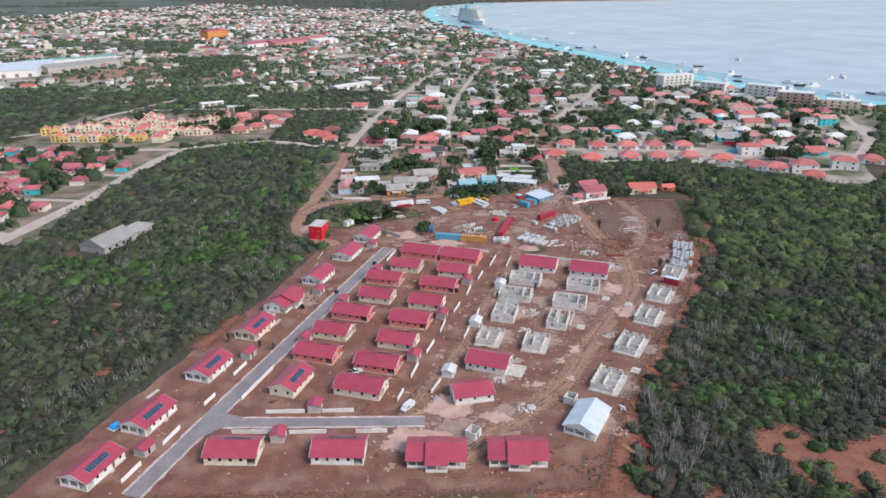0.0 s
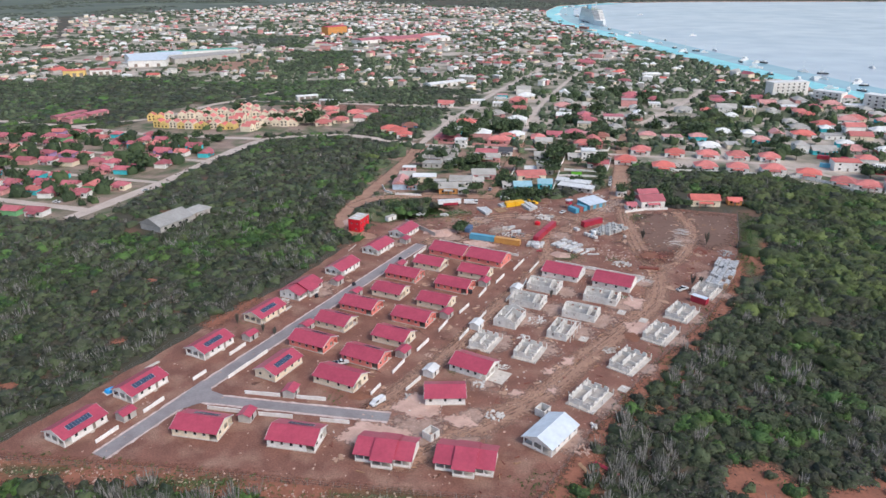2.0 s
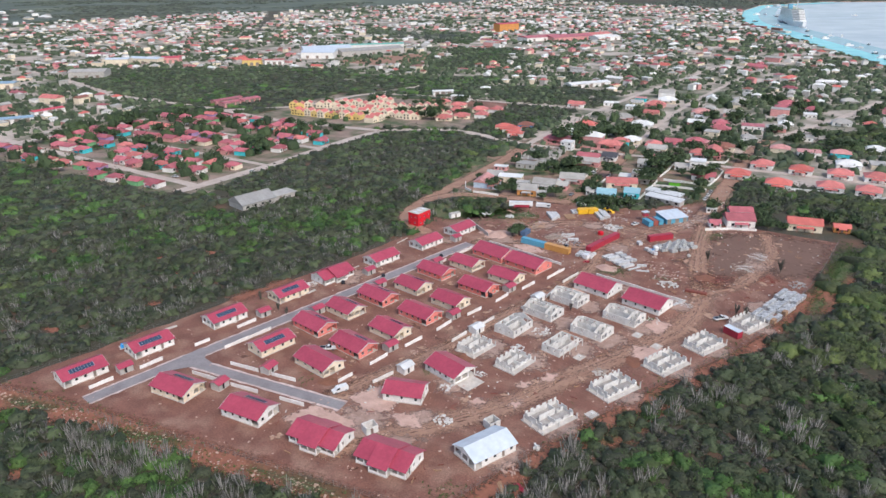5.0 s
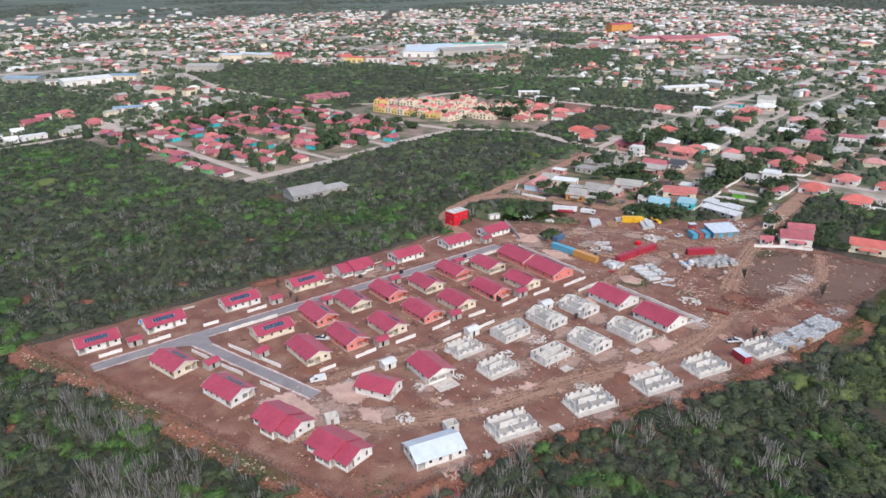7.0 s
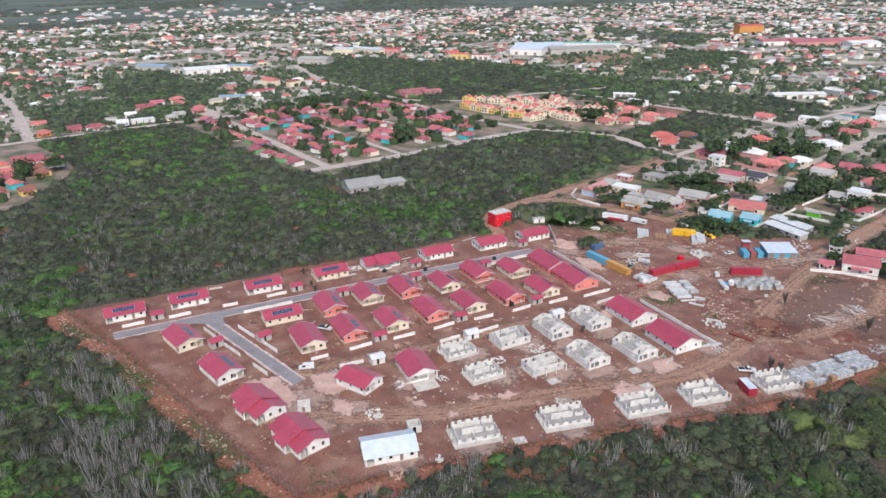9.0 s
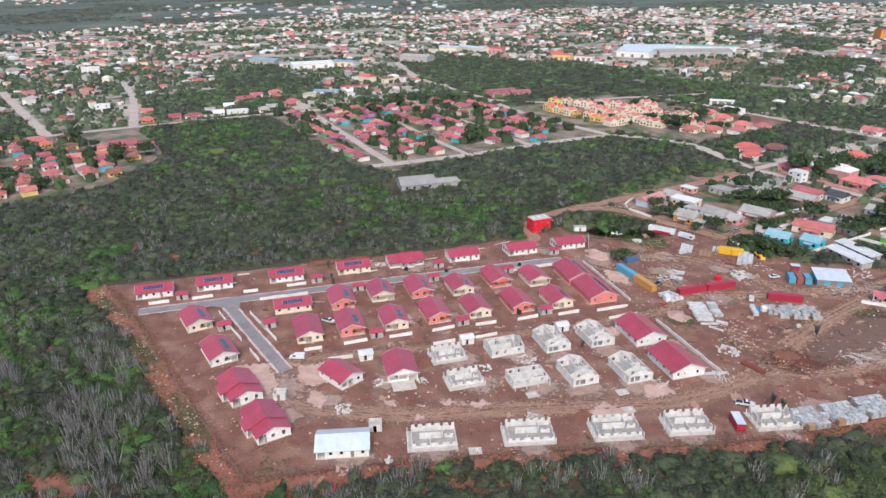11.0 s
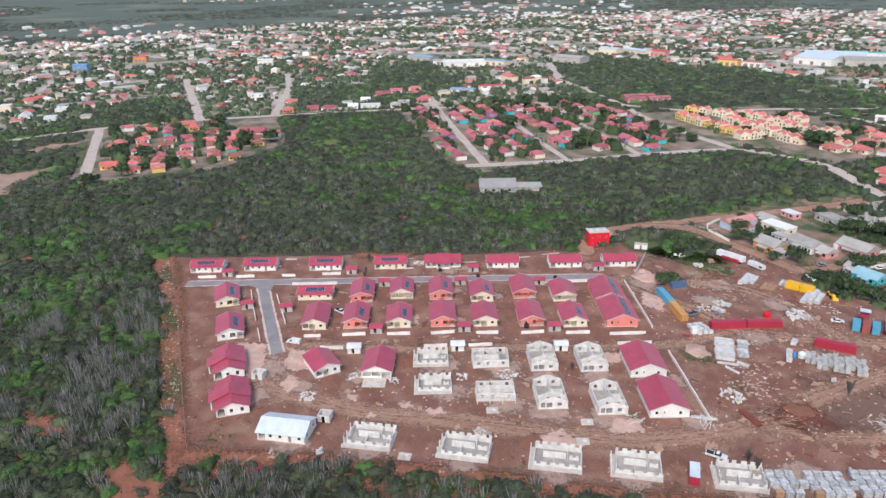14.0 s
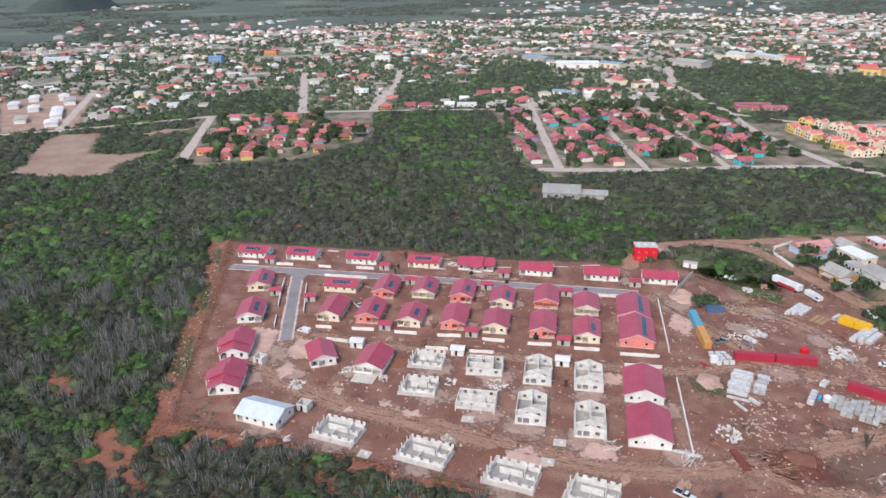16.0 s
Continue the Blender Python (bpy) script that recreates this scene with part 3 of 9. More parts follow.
for i, (line, width) in enumerate(DIRT_ROADS):
    soft_track("road_dirt_%d" % (i + 1), line, width, 0.12 + 0.004 * i, TRACK, "unpaved red-brown road", 1.2)
STREETS_A = [([(-79, 489), (-77, 545), (-69, 640), (-52, 771), (-13, 994)], 5.5), ([(-9, 517), (-10, 614), (0, 740), (20, 900)], 4.5), ([(75, 591), (115, 685), (150, 792)], 5.5),
             ([(-82, 493), (-46, 495), (-10, 495), (26, 496), (62, 491)], 5), ([(-216, 300), (-206, 369), (-204, 428), (-196, 485), (-171, 503), (-140, 512), (-82, 493)], 8),
             ([(-212, 313), (-343, 327), (-473, 343)], 6), ([(-208, 367), (-357, 380)], 4.5), ([(-205, 419), (-288, 425), (-413, 432)], 4.5)]
STREETS_B = [([(-340, -180), (-376, -103), (-397, -27), (-428, 53), (-435, 128), (-431, 214), (-418, 330), (-400, 440)], 8), ([(-271, 65), (-425, 52)], 7),
             ([(-380, -61), (-584, -107)], 7), ([(-434, 130), (-699, 107)], 8), ([(-434, 193), (-586, 217), (-700, 225)], 7), ([(-533, 511), (-388, 500), (-298, 485), (-200, 487)], 7),
             ([(-376, 494), (-320, 545), (-302, 621), (-250, 640), (-130, 640), (-69, 640)], 7), ([(-302, 621), (-277, 690)], 6)]
STREETS_C = [([(-624, -222), (-664, -164), (-640, -40), (-756, -51)], 7), ([(62, 491), (150, 486), (230, 440), (300, 520)], 5.5), ([(-671, 560), (-533, 511)], 9),
             ([(-560, -60), (-620, 330), (-700, 500)], 6), ([(300, 520), (330, 620)], 5)]
PALE_ROADS = STREETS_A + STREETS_B + STREETS_C
for i, (line, width) in enumerate(PALE_ROADS):
    ribbon("road_pale_%d" % (i + 1), line, width, 0.16 + 0.004 * i, PALE_ROAD, "pale dusty street", 0.5, 10.0, seed=60 + i)

# stains: pale scraped spots and dark damp ones along the tracks
stain_rng = random.Random(17)
spots_at = []
for name, mat, n, z, label in (("ground_pale_spots", PALE_SPOT, 420, 0.125, "pale scraped and sandy spots on the dirt"), ("ground_damp_spots", DAMP_SPOT, 260, 0.128, "dark damp spots on the dirt")):
    g = Geo()
    while n:
        if n % 3:
            line, width = stain_rng.choice(TRACKS)
            k = stain_rng.randrange(len(line) - 1)
            s = stain_rng.random()
            x = line[k][0] + (line[k + 1][0] - line[k][0]) * s + stain_rng.gauss(0, width * 0.6)
            y = line[k][1] + (line[k + 1][1] - line[k][1]) * s + stain_rng.gauss(0, width * 0.6)
        else:
            x, y = stain_rng.uniform(-60, 100), stain_rng.uniform(145, 375)
        n -= 1
        if not inside(np.array([x]), np.array([y]), SITE)[0]:
            continue
        r = 0.5 + 2.1 * stain_rng.random() ** 1.6
        if any(math.hypot(x - a, y - b) < 1.5 * (r + c) for a, b, c in spots_at):
            continue
        spots_at.append((x, y, r))
        turn, long = stain_rng.uniform(0, 3.14), stain_rng.uniform(1.0, 2.6)
        pts = []
        for k in range(15):
            a = math.tau * k / 15
            rr = r * stain_rng.uniform(0.55, 1.15)
            u, v = rr * long * math.cos(a), rr * math.sin(a)
            pts.append((x + u * math.cos(turn) - v * math.sin(turn), y + u * math.sin(turn) + v * math.cos(turn), z + 0.0001 * (n % 20)))
        g.add(pts + [(x, y, pts[0][2])], [(k, (k + 1) % 15, 15) for k in range(15)])
    spots = tagged(g.thing(name, mat), label, "ground", kind="structure")
    spots.data.attributes.new("edge", "FLOAT", "POINT").data.foreach_set("value", np.tile([0.25] * 15 + [1.0], len(g.v) // 16).astype(np.float32))
# wheel ruts, dark furrows, and turning marks by the red steel lengths
def drifting(offsets, wander):
    return [[(x + off + stain_rng.uniform(-wander, wander), y + off * 0.35 + stain_rng.uniform(-wander, wander)) for x, y in line] for line, width in TRACKS for off in offsets]


soft_lines("road_ruts", drifting((-1.5, 0.4), 0.5), 0.7, 0.146, RUT, "worn wheel ruts in the dirt", 0.7, 0.5)
soft_lines("road_furrows", drifting((-2.7, -0.6, 1.6), 0.9), 0.4, 0.152, DAMP_SPOT, "dark wheel furrows in the dirt", 0.45, 0.4)
bows = [[(63.5 + 1.5 * k, 296 - 0.8 * k), (65 + 1.5 * k, 300 - 0.6 * k), (68 + 1.4 * k, 304 - 0.6 * k), (72.5 + 1.1 * k, 307 - 0.7 * k)] for k in range(7)]
soft_lines("road_turns_pale", bows[::2], 0.6, 0.156, RUT, "curved turning marks of wheels in the dirt", 0.5, 0.4)
soft_lines("road_turns_dark", bows[1::2], 0.5, 0.158, DAMP_SPOT, "curved dark wheel marks in the dirt", 0.5, 0.4)
soft_patch("ground_spoil", [(67, 306), (70, 302.5), (74, 304), (79, 303.5), (77, 308), (80, 312), (74, 311), (69, 312.5)], 0.17, SPOIL, "dark red spoil scraped up on the dirt", 4.0, 0.6)
soft_patch("ground_graded", [(58, 322), (74, 312), (84, 318), (92, 330), (98, 322), (108, 330), (113, 350), (115, 372), (88, 374), (72, 366), (62, 346)], 0.088, SMOOTH_DIRT, "smooth graded grey-brown dirt of the yard", 5, 1.5)

# the paved estate road, its branch and their pale kerbs
ROAD_A = [(-77.8, 135.2), (-69.7, 165.0), (-55.4, 216.5), (-40.0, 272.0), (-31.5, 301.0)]
ROAD_B = [(-70.2, 165.2), (-40, 166.2), (-8.3, 167.4)]
for i, line in enumerate((ROAD_A, ROAD_B)):
    ribbon("pavement_kerb_%d" % (i + 1), line, 6.0 - 0.6 * i, 0.13 + 0.01 * i, KERB, "pale concrete kerb strip along the paved road", 0.26, 1.6, "kerb", seed=90 + i)
    ribbon("road_paved_%d" % (i + 1), line, 4.5 - 0.6 * i, 0.16 + 0.01 * i, ASPHALT, "grey paved estate road", 0.05, 4.0, seed=95 + i)
patch("road_junction", [(-73.6, 156), (-69.8, 157.5), (-64, 163.4), (-60, 164.2), (-60, 168.2), (-64.5, 169.5), (-68, 174), (-70.5, 174)], 0.19, ASPHALT, "flared grey paved road junction", "road")


# ---- scrub ----
def open_ground(x, y):
    """Where scrub may grow."""
    free = ~inside(x, y, SITE) | inside(x, y, THICKETS[-1])
    for poly in (TOWN_A, TOWN_B):
        free &= ~inside(x, y, poly)
    for line, width in DIRT_ROADS + PALE_ROADS + [([(-158, 292), (-168, 300), (-205, 310)], 6)]:
        free &= near_line(x, y, line) > width / 2 + 1.2
    free &= ~inside(x, y, BARE_FIELD) & ~inside(x, y, BARE_STRIP) & ~inside(x, y, QUARTER)
    free &= ~inside(x, y, [(-180, 286), (-158, 285), (-146, 324), (-168, 330)])
    free &= (near_line(x, y, [(-446, 200), (-442, 250), (-440, 300), (-448, 336)]) > 8) & (near_line(x, y, [(-498, 298), (-516, 345)]) > 9) & (near_line(x, y, [(-464, 260), (-474, 284)]) > 7)
    free &= ~inside(x, y, EAST_STRIP) | (value_noise(x, y, 4, 61) > 0.74)
    free &= ~inside(x, y, [(64, 375), (64, 410), (112, 410), (128, 400), (128, 374)])
    return free & ~inside(x, y, [(70, 468), (140, 458), (205, 418), (225, 395), (300, 450), (200, 520), (60, 530)])


WOODS_A = [[(-435, 39), (-529, 28), (-570, 65), (-553, 122), (-471, 127), (-440, 82)], [(-670, 567), (-611, 679), (-408, 743), (-363, 636), (-399, 526), (-446, 508), (-557, 506)],
           [(-452, 216), (-631, 324), (-672, 395), (-531, 397), (-440, 336), (-440, 260)], [(-389, 731), (-290, 750), (-229, 790), (-196, 653), (-270, 652), (-310, 640)],
           [(-415, 1026), (-312, 1061), (-289, 881), (-331, 800), (-360, 930)], [(-855, 1454), (-684, 1277), (-462, 1276), (-417, 1098), (-662, 1182)],
           [(-586, 223), (-564, 339), (-455, 350), (-440, 210)]]
WOODS_B = [[(-658, 321), (-750, 417), (-576, 400), (-568, 315)], [(-214, 715), (-146, 751), (-67, 734), (-75, 648), (-171, 648)],
           [(-489, 749), (-408, 769), (-374, 714), (-388, 640), (-411, 623)], [(-424, -40), (-527, 114), (-442, 115), (-434, 50)],
           [(-745, 594), (-580, 602), (-531, 748), (-430, 720), (-600, 690)], [(-170, 520), (-90, 510), (-85, 632), (-120, 630), (-140, 560)],
           [(90, 560), (130, 640), (160, 640), (130, 550)]]
WOODS_C = [[(66, 410), (66, 470), (140, 460), (206, 420), (230, 400), (118, 378), (112, 410)],
           [(-74, 345), (-62, 376), (-40, 371), (-30, 372), (-34, 358), (-46, 340), (-60, 328), (-68, 330)]]
THICKETS = WOODS_A + WOODS_B + WOODS_C


def in_view(x, y):
    return (y > 188 - 0.68 * (213 - x)) & (x < 18 + 0.68 * y)


def scatter(spacing, r0, r1, seed, aside=False):
    """Uneven points between two radii round the middle of the arc, where scrub grows."""
    rng = np.random.RandomState(seed)
    cx, cy = 140.0, 70.0
    g = np.arange(-r1, r1, spacing)
    x, y = np.meshgrid(cx + g, cy + g)
    x = (x + rng.uniform(-0.5, 0.5, x.shape) * spacing).ravel()
    y = (y + rng.uniform(-0.5, 0.5, y.shape) * spacing).ravel()
    d = np.hypot(x - cx, y - cy)
    keep = (d >= r0) & (d < r1) & (in_view(x, y) != aside)
    x, y = x[keep], y[keep]
    town = inside(x, y, TOWN_C) | inside(x, y, TOWN_D)
    for poly in THICKETS:
        town &= ~inside(x, y, poly)
    keep = open_ground(x, y) & ~town & ~inside(x, y, COAST + [(6500, 3600), (6500, -900)])
    if r0 > 1200:
        keep &= value_noise(x, y, 170, 12) + 0.35 * rng.rand(len(x)) > 0.80
    red = value_noise(x, y, 16, 77) * 0.6 + value_noise(x, y, 5, 78) * 0.4
    keep &= red < 0.785
    keep &= (near_line(x, y, SITE + SITE[:1]) > 3.0 + rng.rand(len(x)) * 1.5) | (y > 300)
    keep &= ~inside(x, y, THICKETS[-1]) | (rng.rand(len(x)) < 0.22)
    for i in range(5):
        poly = (CLEARING, SOUTH_STRIP, [(46, 118), (37, 120), (37, 128), (48, 136), (58, 138), (68, 143), (64, 134), (57, 124)], [(8, 93), (3, 96), (16, 108), (20, 106), (17, 98)], [(34, 134), (33, 139), (46, 151), (50, 149), (45, 141), (50, 139), (46, 135)])[i]
        keep &= ~inside(x, y, poly) | (rng.rand(len(x)) < (0.24, 0.12, 0.38, 0.2, 0.25)[i])
    return x[keep], y[keep], rng


def slant(x, y, u, v):
    """Turns and stretches offsets u, v differently for each bush at (x, y)."""
    a = np.mod(x * 12.99 + y * 78.23, 3.14159)
    long = 0.82 + 0.62 * np.mod(x * 3.71 + y * 1.93, 1.0)
    c, s = np.cos(a), np.sin(a)
    if u.ndim > 1:
        c, s, long = c[:, None], s[:, None], long[:, None]
    p, q = (c * u + s * v) * long, (c * v - s * u) / long
    return c * p - s * q, s * p + c * q


def leaves(x, y, radius, height, n, size, rng, stretch=1.0, loose=0.75, low=0.12, up=0.0):
    """Small triangles laid on the skin of lobed, flat-topped crowns; returns vertices and faces."""
    m = len(x)
    d = rng.normal(size=(m, n, 3))
    d[..., 2] = np.abs(d[..., 2]) * 0.9
    d /= np.linalg.norm(d, axis=2, keepdims=True)
    around = np.arctan2(d[..., 1], d[..., 0])
    lobes = 1 + 0.22 * np.sin(3 * around + rng.uniform(0, 6.28, (m, 1))) + 0.16 * np.sin(5 * around + 4 * d[..., 2] + rng.uniform(0, 6.28, (m, 1)))
    reach = np.where(rng.rand(m, n) < 0.8, rng.uniform(0.8, 1.08, (m, n)), rng.uniform(0.4, 0.8, (m, n))) * lobes
    c = d * reach[..., None]
    c[..., 2] = np.sign(c[..., 2]) * np.abs(c[..., 2]) ** 0.7
    c *= np.stack([radius, radius, height], 1)[:, None, :]
    c[..., 0], c[..., 1] = slant(x, y, c[..., 0], c[..., 1])
    c[..., 0] += x[:, None]
    c[..., 1] += y[:, None]
    c[..., 2] += low * height[:, None]
    normal = d + rng.normal(size=d.shape) * loose
    normal[..., 2] += up
    normal /= np.linalg.norm(normal, axis=2, keepdims=True)
    t1 = np.cross(normal, rng.normal(size=d.shape))
    t1 /= np.linalg.norm(t1, axis=2, keepdims=True)
    t2 = np.cross(normal, t1)
    s = rng.uniform(0.5, 1.4, (m, n)) * (size * np.sqrt(radius / radius.mean()))[:, None]
    v = np.empty((m, n, 3, 3))
    for k in range(3):
        a = 2.0944 * k + rng.uniform(-0.35, 0.35, (m, n))
        v[:, :, k] = c + (s * np.cos(a) * stretch)[..., None] * t1 + (s * np.sin(a) / stretch)[..., None] * t2
    v = v.reshape(-1, 3)
    v[:, 2] = np.maximum(v[:, 2], 0.06)
    return v, np.arange(len(v)).reshape(-1, 3)


def domes(x, y, radius, height, seg, rings, rng, full=0.84):
    """Closed lumpy cores under the leaves."""
    m = len(x)
    phase, phase2 = rng.uniform(0, 6.28, (m, 1)), rng.uniform(0, 6.28, (m, 1))
    v = np.empty((m, seg * rings + 1, 3))
    for i in range(rings):
        e = math.pi / 2 * i / rings
        for k in range(seg):
            a = 6.28319 * (k + 0.5 * (i % 2)) / seg
            lobe = (1 + 0.22 * np.sin(3 * a + phase[:, 0]) + 0.12 * np.sin(5 * a + phase2[:, 0])) * rng.uniform(0.7, 1.12, m) * full
            u, w = slant(x, y, radius * lobe * math.cos(e) * math.cos(a), radius * lobe * math.cos(e) * math.sin(a))
            v[:, i * seg + k] = np.stack([x + u, y + w, height * (0.03 + math.sin(e) ** 0.7 * lobe)], 1)
    v[:, -1] = np.stack([x, y, height * full * rng.uniform(0.8, 1.1, m)], 1)
    f = []
    for i in range(rings - 1):
        for k in range(seg):
            a, b = i * seg + k, i * seg + (k + 1) % seg
            f += [(a, b, a + seg), (b, b + seg, a + seg)]
    top = (rings - 1) * seg
    f += [(top + k, top + (k + 1) % seg, seg * rings) for k in range(seg)]
    faces = (np.arange(m)[:, None, None] * (seg * rings + 1) + np.array(f)[None]).reshape(-1, 3)
    return v.reshape(-1, 3), faces


def columns(x, y, rng, tall, thick, n=15):
    """Clusters of upright cactus columns that spread a little from the foot: three-sided, tapering."""
    m = len(x)
    a, r = rng.uniform(0, 6.283, (m, n)), rng.uniform(0.1, 1.3, (m, n))
    bx, by = x[:, None] + np.cos(a) * r * 0.9, y[:, None] + np.sin(a) * r * 0.9
    h = tall * rng.uniform(0.5, 1.1, (m, n)) * rng.uniform(0.75, 1.25, (m, 1))
    lean = rng.uniform(0.08, 0.46, (m, n))
    tx, ty = bx + np.cos(a) * lean * h * r, by + np.sin(a) * lean * h * r
    v = np.zeros((m, n, 6, 3))
    for k in range(3):
        ca, sa = math.cos(k * 2.094), math.sin(k * 2.094)
        v[:, :, k] = np.stack([bx + thick * ca, by + thick * sa, np.full_like(bx, 0.0)], -1)
        v[:, :, 3 + k] = np.stack([tx + thick * 0.7 * ca, ty + thick * 0.7 * sa, h - 0.1 * k], -1)
    f = np.array([(0, 1, 4), (0, 4, 3), (1, 2, 5), (1, 5, 4), (2, 0, 3), (2, 3, 5), (3, 4, 5)])
    faces = (np.arange(m * n)[:, None, None] * 6 + f[None]).reshape(-1, 3)
    return v.reshape(-1, 3), faces


def scrub(name, mat, label, pieces):
    if pieces:
        count, vs, fs = 0, [], []
        for v, f in pieces:
            vs.append(v)
            fs.append(f + count)
            count += len(v)
        tagged(new(name, array_mesh(name, np.concatenate(vs), np.concatenate(fs), mat)), label, "bushes", kind="stuff")


bright, dark, grey, cactus, dusty, umbrella = [], [], [], [], [], []
#            spacing r0   r1   leaves size
for tier in ((3.0, 0, 210, 96, 0.25), (3.4, 210, 380, 36, 0.38), (4.4, 380, 650, 14, 0.62), (6.5, 650, 1250, 6, 0.9), (15, 1250, 3300, 3, 1.7), (6.2, 0, 420, 14, 1.2)):
    spacing, r0, r1, n, size = tier
    x, y, rng = scatter(spacing, r0, r1, int(r0) + 1, spacing == 6.2)
    kind = value_noise(x, y, 13, 5) * 0.50 + value_noise(x, y, 6, 6) * 0.36 + (rng.rand(len(x)) - 0.5) * (0.24 if r0 < 200 else 0.36) + 0.12
    broad = value_noise(x, y, 60, 9)
    kind = kind + 0.34 * (broad - 0.5) + np.clip((x - 30) / 900, -0.02, 0.05) + (0.06 if r0 > 300 else 0.01 if r0 > 200 else 0.0) - 0.12 * np.clip((x - 80) / 60, 0, 1) * np.clip((y - 180) / 60, 0, 1) + 0.03 * np.clip((-40 - x) / 40, 0, 1)
    radius = rng.uniform(0.42, 0.98, len(x)) * spacing * (1.15 if 200 < r0 < 700 else 1.0) * (1 + 0.5 * (rng.rand(len(x)) < 0.16))
    height = rng.uniform(0.6, 1.3 if r0 < 200 else 1.6, len(x)) * (0.7 + 0.40 * np.minimum(radius, 3.6))
    # wide flat-topped thorn trees, mostly on the east side and beyond the western road
    flat_share = np.clip((x - 92) / 30, 0, 1) * np.clip((y - 195) / 70, 0, 1) * 0.62 + np.clip((-75 - x) / 30, 0, 1) * 0.10
    chance = value_noise(x, y, 9, 31) * 0.6 + rng.rand(len(x)) * 0.4
    is_flat = (chance > 1 - 0.86 * flat_share) & (r0 < 650) & (kind < 0.66)
    radius = np.where(is_flat, radius * 1.45, radius)
    height = np.where(is_flat, 2.0 + 0.30 * radius, height)
    is_bright, is_grey = (kind < (0.36 if r0 < 200 else 0.405)) & ~is_flat, (kind > 0.61) & ~is_flat
    is_dark = ~is_bright & ~is_grey & ~is_flat
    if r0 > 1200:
        # the farthest tier goes to the leaves painted pale like haze
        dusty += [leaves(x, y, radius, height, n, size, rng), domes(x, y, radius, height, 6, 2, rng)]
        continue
    for pieces, pick, count, grow, stretch in ((bright, is_bright, n, 1.0, 1.0), (dark, is_dark, n, 1.0, 1.0), (grey, is_grey, n, 0.95, 1.8)):
        if pick.any():
            pieces.append(leaves(x[pick], y[pick], radius[pick], height[pick] * grow, count, size, rng, stretch))
            cores = dark if pieces is grey else pieces
            cores.append(domes(x[pick], y[pick], radius[pick], height[pick] * grow, 9 if r1 < 300 else 7 if r1 < 400 else 6, 3 if r1 < 400 else 2, rng))
    if is_flat.any():
        umbrella.append(leaves(x[is_flat], y[is_flat], radius[is_flat], height[is_flat], n * 2, size * 0.86, rng, 1.0, 0.6, 0.12, 0.6))
        umbrella.append(domes(x[is_flat], y[is_flat], radius[is_flat], height[is_flat], 9, 3, rng))
    if r1 < 700:
        clump = value_noise(x, y, 11, 14) * 0.55 + rng.rand(len(x)) * 0.45
        pick = clump > (0.63 if r1 < 300 else 0.685 if r1 < 400 else 0.84) + np.clip((x - 40) / 600, -0.06, 0.12) + 0.03 * np.clip((-70 - x) / 30, 0, 1) + 0.5 * is_flat
        cactus.append(columns(x[pick], y[pick], rng, (3.7 + 1.3 * np.clip((55 - x[pick]) / 50, 0, 1))[:, None] if r1 < 300 else 3.2, 0.095 if r1 < 300 else 0.11 if r1 < 400 else 0.15, 22 if r1 < 300 else 14 if r1 < 400 else 9))
scrub("scrub_fresh", LEAF_BRIGHT, "fresh green thorn bushes in leaf on dry ground", bright)
scrub("scrub_far", LEAF_HAZY, "grey-green scrub on the far plain, paled for distance haze", dusty)
scrub("scrub_olive", LEAF_DARK, "dense olive-green thorn scrub", dark)
scrub("scrub_umbrella", LEAF_UMBRELLA, "wide flat-topped thorn trees with yellowish green leaves", umbrella)
scrub("scrub_bare", TWIG, "leafless grey-brown thorn bushes", grey)
scrub("cactus_stand", CACTUS, "clusters of tall grey columnar cacti among bushes", cactus)


# ---- the housing estate ----
ROW = 74.5                                    # degrees of the estate's rows
NX, NY = math.cos(radians(ROW - 90)), math.sin(radians(ROW - 90))


def wall_with_holes(g, length, z0, z1, thick, holes, put):
    """One connected wall of that length with through openings (a0, a1, b0, b1); put maps (along, across, up) to a place."""
    cuts = sorted({0.0, length, *[min(max(v, 0.0), length) for h in holes for v in h[:2]]})
    rows = sorted({z0, z1, *[v for h in holes for v in h[2:]]})
    solid = lambda i, j: 0 <= i < len(cuts) - 1 and 0 <= j < len(rows) - 1 and not any(h[0] < (cuts[i] + cuts[i + 1]) / 2 < h[1] and h[2] < (rows[j] + rows[j + 1]) / 2 < h[3] for h in holes)
    index, pts, faces = {}, [], []

    def at(i, j, side):
        if (i, j, side) not in index:
            index[i, j, side] = len(pts)
            pts.append(put(cuts[i], thick * side, rows[j]))
        return index[i, j, side]

    for i in range(len(cuts) - 1):
        for j in range(len(rows) - 1):
            if solid(i, j):
                faces.append((at(i, j, 0), at(i + 1, j, 0), at(i + 1, j + 1, 0), at(i, j + 1, 0)))
                faces.append((at(i, j + 1, 1), at(i + 1, j + 1, 1), at(i + 1, j, 1), at(i, j, 1)))
                for (p, q), (u, v) in (((0, 0), (-1, 0)), ((1, 0), (1, 0)), ((0, 0), (0, -1)), ((0, 1), (0, 1))):
                    if not solid(i + u, j + v):
                        a, b = (i + p, j + q), ((i + p, j + 1) if u else (i + 1, j + q))
                        faces.append((at(*a, 0), at(*b, 0), at(*b, 1), at(*a, 1)))
    return g.add(pts, faces)


